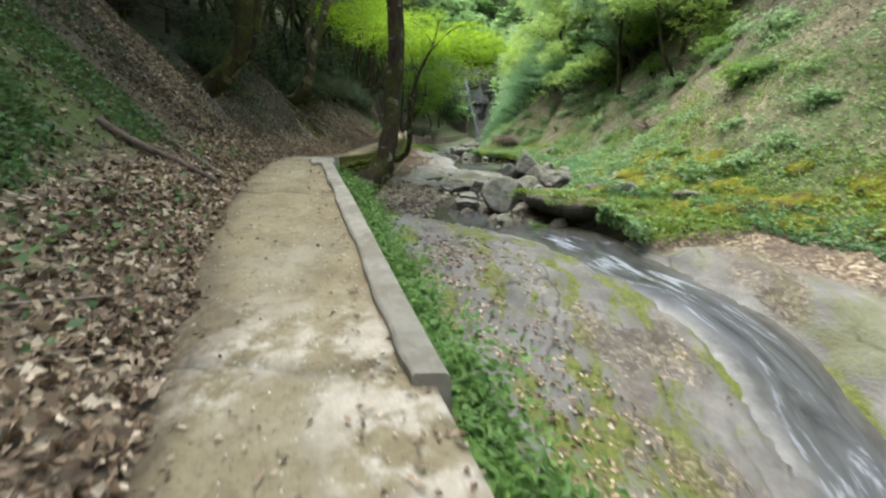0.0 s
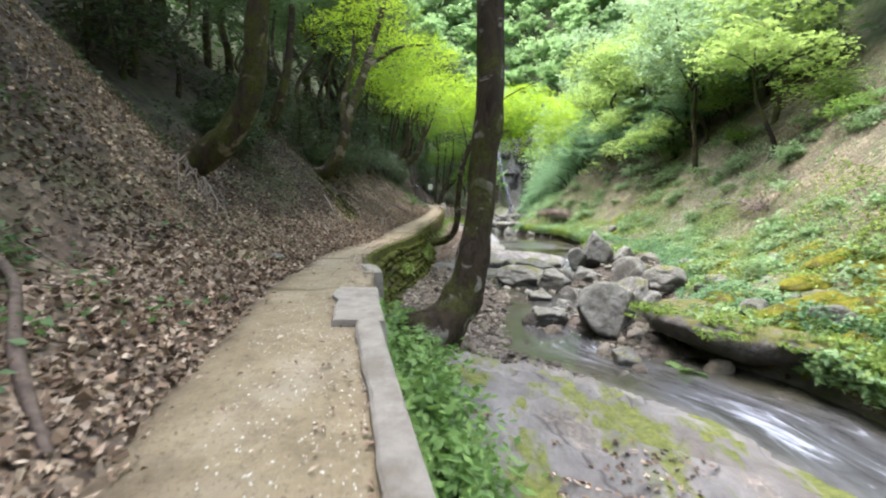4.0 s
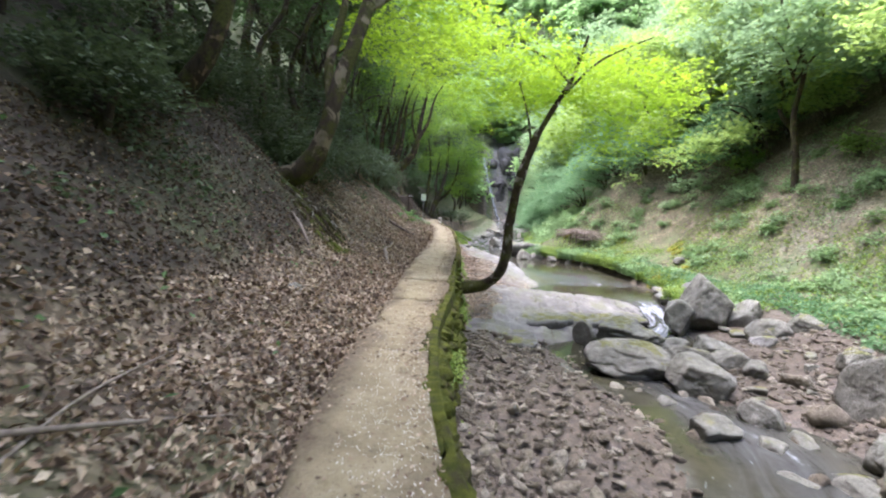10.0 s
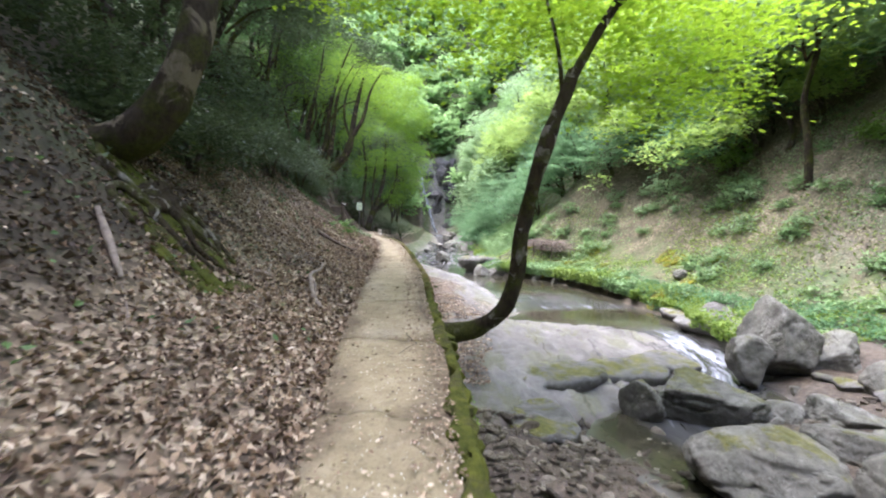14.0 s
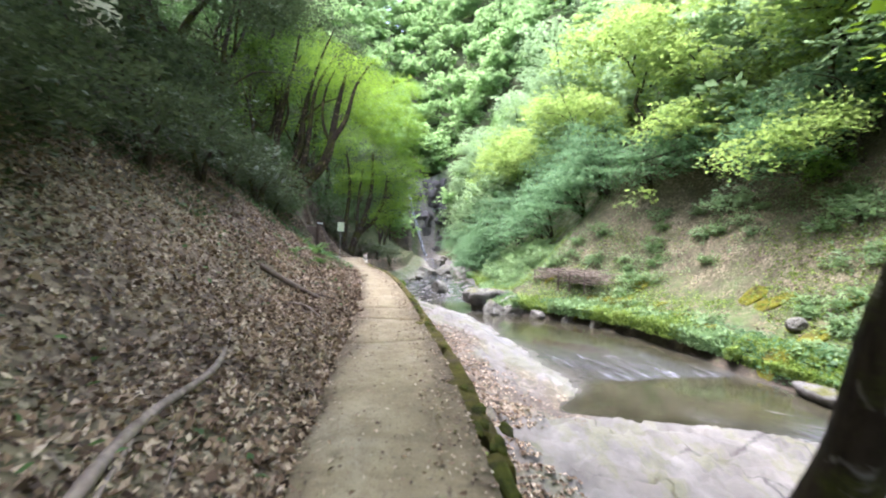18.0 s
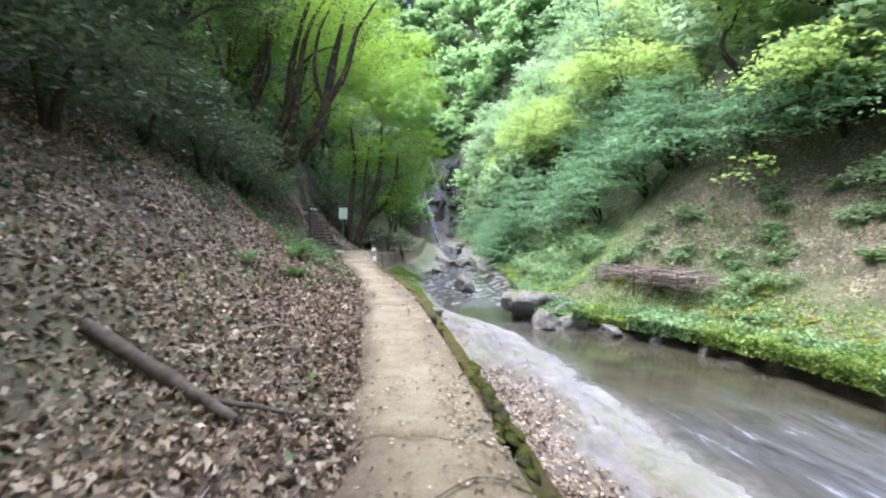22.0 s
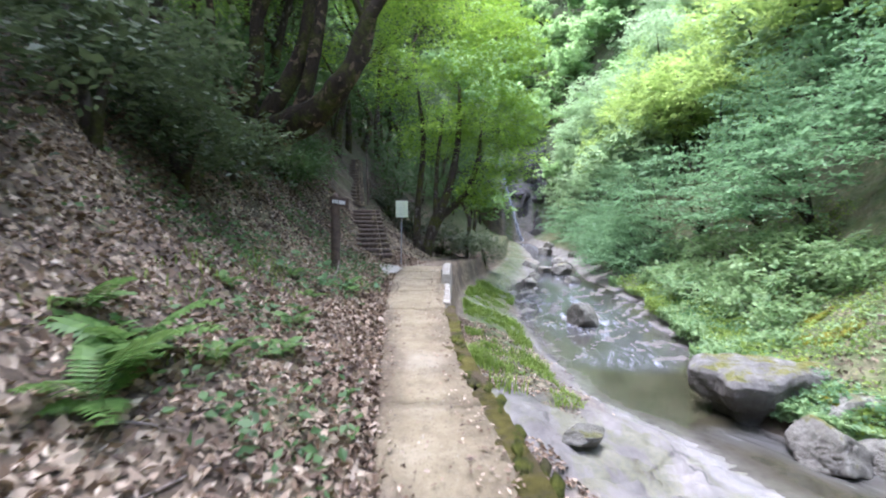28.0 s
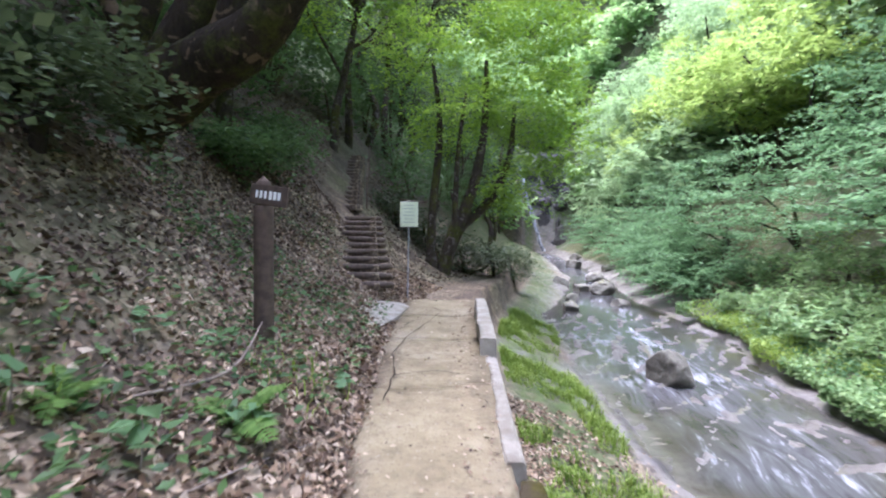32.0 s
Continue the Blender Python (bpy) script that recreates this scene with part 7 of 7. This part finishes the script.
for k in range(70):
    x, y = -6.75 + mrng.normal(0, .38), 23.85 + mrng.normal(0, .45)
    s = mrng.uniform(.06, .2)
    v, f = boulder_geo(870 + k, 3, 5, .5, 8)
    v = v * np.array([s * 1.3, s * 1.2, s * .45])
    clumps.append((np.stack([x + v[:, 0] + 7.2, y + v[:, 1] - 24.1, surface(x + v[:, 0], y + v[:, 1]) + v[:, 2] * .8 - on_ground(-7.2, 24.1)], -1), f))
part("moss", mesh_of("moss", *join(clumps), M_MOSSWALL, smooth=True), mound, "dark green moss mat")


# ---------------------------------------------------------------- wood piles on the opposite bank
def pile(name, cx, cy, length, width, height, turn, n, label, seed, stakes=()):
    ob = thing(name, (cx, cy, on_ground(cx, cy)), label, "wood pile")
    ob.rotation_euler = (0, 0, radians(turn))
    rng = np.random.default_rng(seed)
    for k in range(n):
        u_, w = rng.uniform(-.5, .5) * length * .75, rng.uniform(-.5, .5) * width
        h = (.12 + rng.uniform(0, 1) ** .7 * height * (1 - 1.2 * abs(w / width) ** 2))
        ln = rng.uniform(.35, 1.3) * min(1.2, length * .35)
        t1, t2 = rng.normal(0, .5), rng.normal(0, .17)
        r = .007 + .022 * rng.uniform() ** 2
        p = np.array([u_, w, h])
        dvec = np.array([1, t1, t2]) * ln * .5
        part("stick", tube_mesh("stick", [p - dvec, p + np.array([0, 0, rng.normal(0, .03)]), p + dvec], [r, r, r * .7], M_TWIG if rng.uniform() < .82 else M_WOOD, 5, .15, seed + k), ob)
    for sx in stakes:
        part("stake", tube_mesh("stake", [(sx, -width * .5, -.3), (sx + .03, -width * .52, height * .5), (sx, -width * .5, height * 1.0)], [.035, .035, .03], M_WOOD, 6, .1, seed + 7), ob)
    return ob


pile("brush_pile", 5.9, 43.7, 5.6, 1.1, .62, -76, 330, "long heap of dry grey brushwood held by stakes on the bank", 11, (-2.1, -.2, .6, 1.6))
pile("log_pile", 9.75, 22.9, 3.4, .7, .5, 84, 76, "stack of bleached branches on the opposite slope", 12)

# ---------------------------------------------------------------- post, sign and stairs at the fork
post = thing("guide_post", (-6.16, 46.7, 2.55), "dark brown round guide post with a carved sign board", "guide post")
part("pole", tube_mesh("pole", [(0, 0, -.35), (0, 0, .5), (0, 0, 1.25)], [.1, .098, .095], M_POST, 16, .02, 1), post)
part("cap", tube_mesh("cap", [(0, 0, 1.22), (0, 0, 1.3), (0, 0, 1.5)], [.075, .075, .07], M_POST, 16, .02, 2), post)
board = part("board", box_mesh("board", (.44, .04, .2), M_POST, .006), post, "dark brown board with white characters")
board.matrix_basis = pose(.10, -.095, 1.36, 0, 8, -14)
for k, (w, h) in enumerate([(.028, .07), (.03, .075), (.03, .075), (.036, .085), (.036, .08), (.034, .075)]):
    g = part("glyph", box_mesh("glyph", (w, .006, h), M_WHITE, .002), board)
    g.location = (-.135 + k * .05 + (k > 2) * .01, -.020, 0)
sign = thing("notice_sign", (-5.33, 52.2, 2.2), "pale notice sheet on a thin steel pole with a wooden rail", "sign")
part("pole", tube_mesh("pole", [(0, 0, -.2), (.01, 0, .9), (.03, 0, 2.15)], [.018, .018, .018], M_STEEL, 8, .01, 1), sign)
sheet = part("sheet", box_mesh("sheet", (.40, .012, .55), M_PALE_SIGN, .004), sign)
sheet.matrix_basis = pose(.03, -.03, 1.86, 0, 0, 3)
for k in range(6):
    ln = part("line", box_mesh("line", (.26 if k % 2 else .2, .003, .014), M_INK, .001), sheet)
    ln.location = (0, -.008, .2 - k * .075)
part("rail", box_mesh("rail", (.6, .05, .035), M_WOOD, .004), sign).matrix_basis = pose(.1, .02, 2.16, 0, 6, 0)

steps = thing("log_steps", (0, 0, 0), "earth steps edged with dark logs climbing the slope", "steps", kind="structure")
strng = np.random.default_rng(3)
for k in range(11):
    f = k / 10
    x, y = -6.34 - 1.0 * f, 51.7 + 4.8 * f
    z = 2.52 + .165 * k
    wd_ = .74 - .12 * f
    part("log", tube_mesh("log", [(x - wd_, y - .05, z + strng.uniform(-.03, .03)), (x, y + strng.uniform(-.03, .03), z + .01), (x + wd_, y + .03, z + strng.uniform(-.03, .03))], [.07, .075, .07], M_WOOD, 9, .06, k), steps)
    part("tread", box_mesh("tread", (1.2, .5, .16), M_GROUND, .02), steps).matrix_basis = pose(x - .05, y + .28, z - .02, 0, 0, -12)
for k in range(15):
    f = k / 14
    x, y = -8.1 - 1.3 * f, 57.4 + 6.4 * f
    z = 4.62 + .205 * k
    part("log", tube_mesh("log", [(x - .45, y - .05, z), (x, y, z + .01), (x + .45, y + .03, z)], [.07, .075, .07], M_WOOD, 8, .06, k + 30), steps)
    part("tread", box_mesh("tread", (1.1, .56, .2), M_GROUND, .02), steps).matrix_basis = pose(x - .05, y + .3, z - .03, 0, 0, -12)
for k in range(3):
    part("rail_post", tube_mesh("rail_post", [(-7.45 - k * .45, 58.0 + k * 2.4, 4.6 + k * 1.05), (-7.45 - k * .45, 58.0 + k * 2.4, 5.7 + k * 1.05)], [.04, .04], M_WOOD, 7, .05, k), steps)

part("rail", tube_mesh("rail", [(-7.45, 58.0, 5.6), (-7.9, 60.4, 6.65), (-8.35, 62.8, 7.7)], [.03, .03, .03], M_WOOD, 6, .05, 4), steps)


# flat stones where the steps leave the path
def flat_stone(x, y, w, d, turn, seed):
    rng = np.random.default_rng(seed)
    a = np.linspace(0, 2 * math.pi, 9, endpoint=False) + rng.uniform(-.2, .2, 9)
    r = rng.uniform(.8, 1.1, 9)
    v = np.vstack([np.stack([np.cos(a) * r * w * s, np.sin(a) * r * d * s, 0 * a + h], -1) for s, h in ((.98, -.12), (1.0, .035), (.96, .05))] + [np.array([[0, 0, .055]])])
    i = np.arange(9)
    f = np.vstack([np.stack([k * 9 + i, k * 9 + (i + 1) % 9, (k + 1) * 9 + (i + 1) % 9, (k + 1) * 9 + i], -1) for k in (0, 1)] + [np.stack([18 + i, 18 + (i + 1) % 9, 0 * i + 27, 0 * i + 27], -1)])
    ob = new("stepping_stone", mesh_of("stepping_stone", *quads_ok(v, f), M_CURB))
    ob.matrix_basis = pose(x, y, on_ground(x, y) + .0, 0, 12, turn)
    return tagged(ob, "flat grey stone slab beside the footpath's end", "stone slab", "stone slabs")


flat_stone(-5.58, 49.9, .46, 1.45, -6, 1)
# cracks in the last slabs of the footpath
for k, pts in enumerate([[(-4.82, 46.1), (-4.84, 46.8), (-4.98, 47.55), (-4.9, 48.4), (-4.62, 49.9), (-4.5, 50.6), (-4.75, 51.0)], [(-4.62, 49.9), (-4.95, 49.6), (-5.1, 48.8)], [(-4.84, 46.8), (-4.4, 46.95), (-3.95, 46.8)], [(-3.6, 31.2), (-3.35, 31.35), (-3.1, 31.3)], [(-3.9, 22.4), (-3.7, 22.7), (-3.8, 23.3)]]):
    line = []
    for (xa, ya), (xb, yb) in zip(pts, pts[1:]):
        for t in np.linspace(0, 1, 6)[:-1]:
            line.append((xa + (xb - xa) * t + brng.normal(0, .012), ya + (yb - ya) * t + brng.normal(0, .012)))
    line = np.array(line)
    tang = np.gradient(line, axis=0)
    nrm = np.stack([-tang[:, 1], tang[:, 0]], -1) / (np.linalg.norm(tang, axis=1)[:, None] + 1e-9)
    w = (.003 + .007 * brng.uniform(0, 1, len(line)))[:, None]
    z = at(PATH, line[:, 1], 3)
    v = np.vstack([np.column_stack([line - nrm * w, z + .026]), np.column_stack([line + nrm * w, z + .026])])
    i = np.arange(len(line) - 1)
    m = len(line)
    part("crack", mesh_of("crack", v, np.stack([i, i + 1, m + i + 1, m + i], -1), M_INKDARK), pathway)

# ---------------------------------------------------------------- the waterfall at the valley's head
fall_thing = thing("waterfall", (8.6, 117, 2), "thin white waterfall over a dark cliff", "waterfall")
n = 40
tt = np.linspace(0, 1, n)
lx = 5.6 - 8.6 + 3.4 * tt ** 1.3 + .25 * vnoise(tt * 9, tt * 0, 3)
lz = 14.5 * (1 - tt)
ly = 2.2 * (1 - tt) - 1.2 * tt - .5
wd = .2 + .14 * vnoise(tt * 7, tt * 0 + 4, 8) + .16 * tt
rows_ = []
for a in np.linspace(-1, 1, 7):
    rows_.append(np.stack([lx + a * wd, ly - .25 * (1 - a * a) + .1 * vnoise(tt * 20, tt * 0 + a * 7, 4), lz], -1))
v = np.stack(rows_, 1).reshape(-1, 3)
i, j = np.meshgrid(np.arange(n - 1), np.arange(6), indexing="ij")
f = np.stack([i * 7 + j, (i + 1) * 7 + j, (i + 1) * 7 + j + 1, i * 7 + j + 1], -1).reshape(-1, 4)
fm = mesh_of("falling_water", v, f, M_WATER, smooth=True)
add_attr(fm, "across", v[:, 0])
add_attr(fm, "along", v[:, 2])
add_attr(fm, "shallow", np.zeros(len(v)))
add_attr(fm, "rush", .8 * np.ones(len(v)))
part("falling_water", fm, fall_thing)
cliff = thing("cliff", (8.6, 117, 1.5), "dark wet cliff face beside the waterfall", "cliff")
crng = np.random.default_rng(12)
for k in range(26):
    x, z = crng.uniform(-8, 7), crng.uniform(0, 15)
    v, f = boulder_geo(950 + k, 3, 9, .25)
    part("rock_face", mesh_of("rock_face", v * np.array([crng.uniform(1.2, 2.4), 1.5, crng.uniform(1.6, 3.2)]), f, M_CLIFF), cliff).location = (x, 2.7 + .12 * z + .02 * x * x, z)
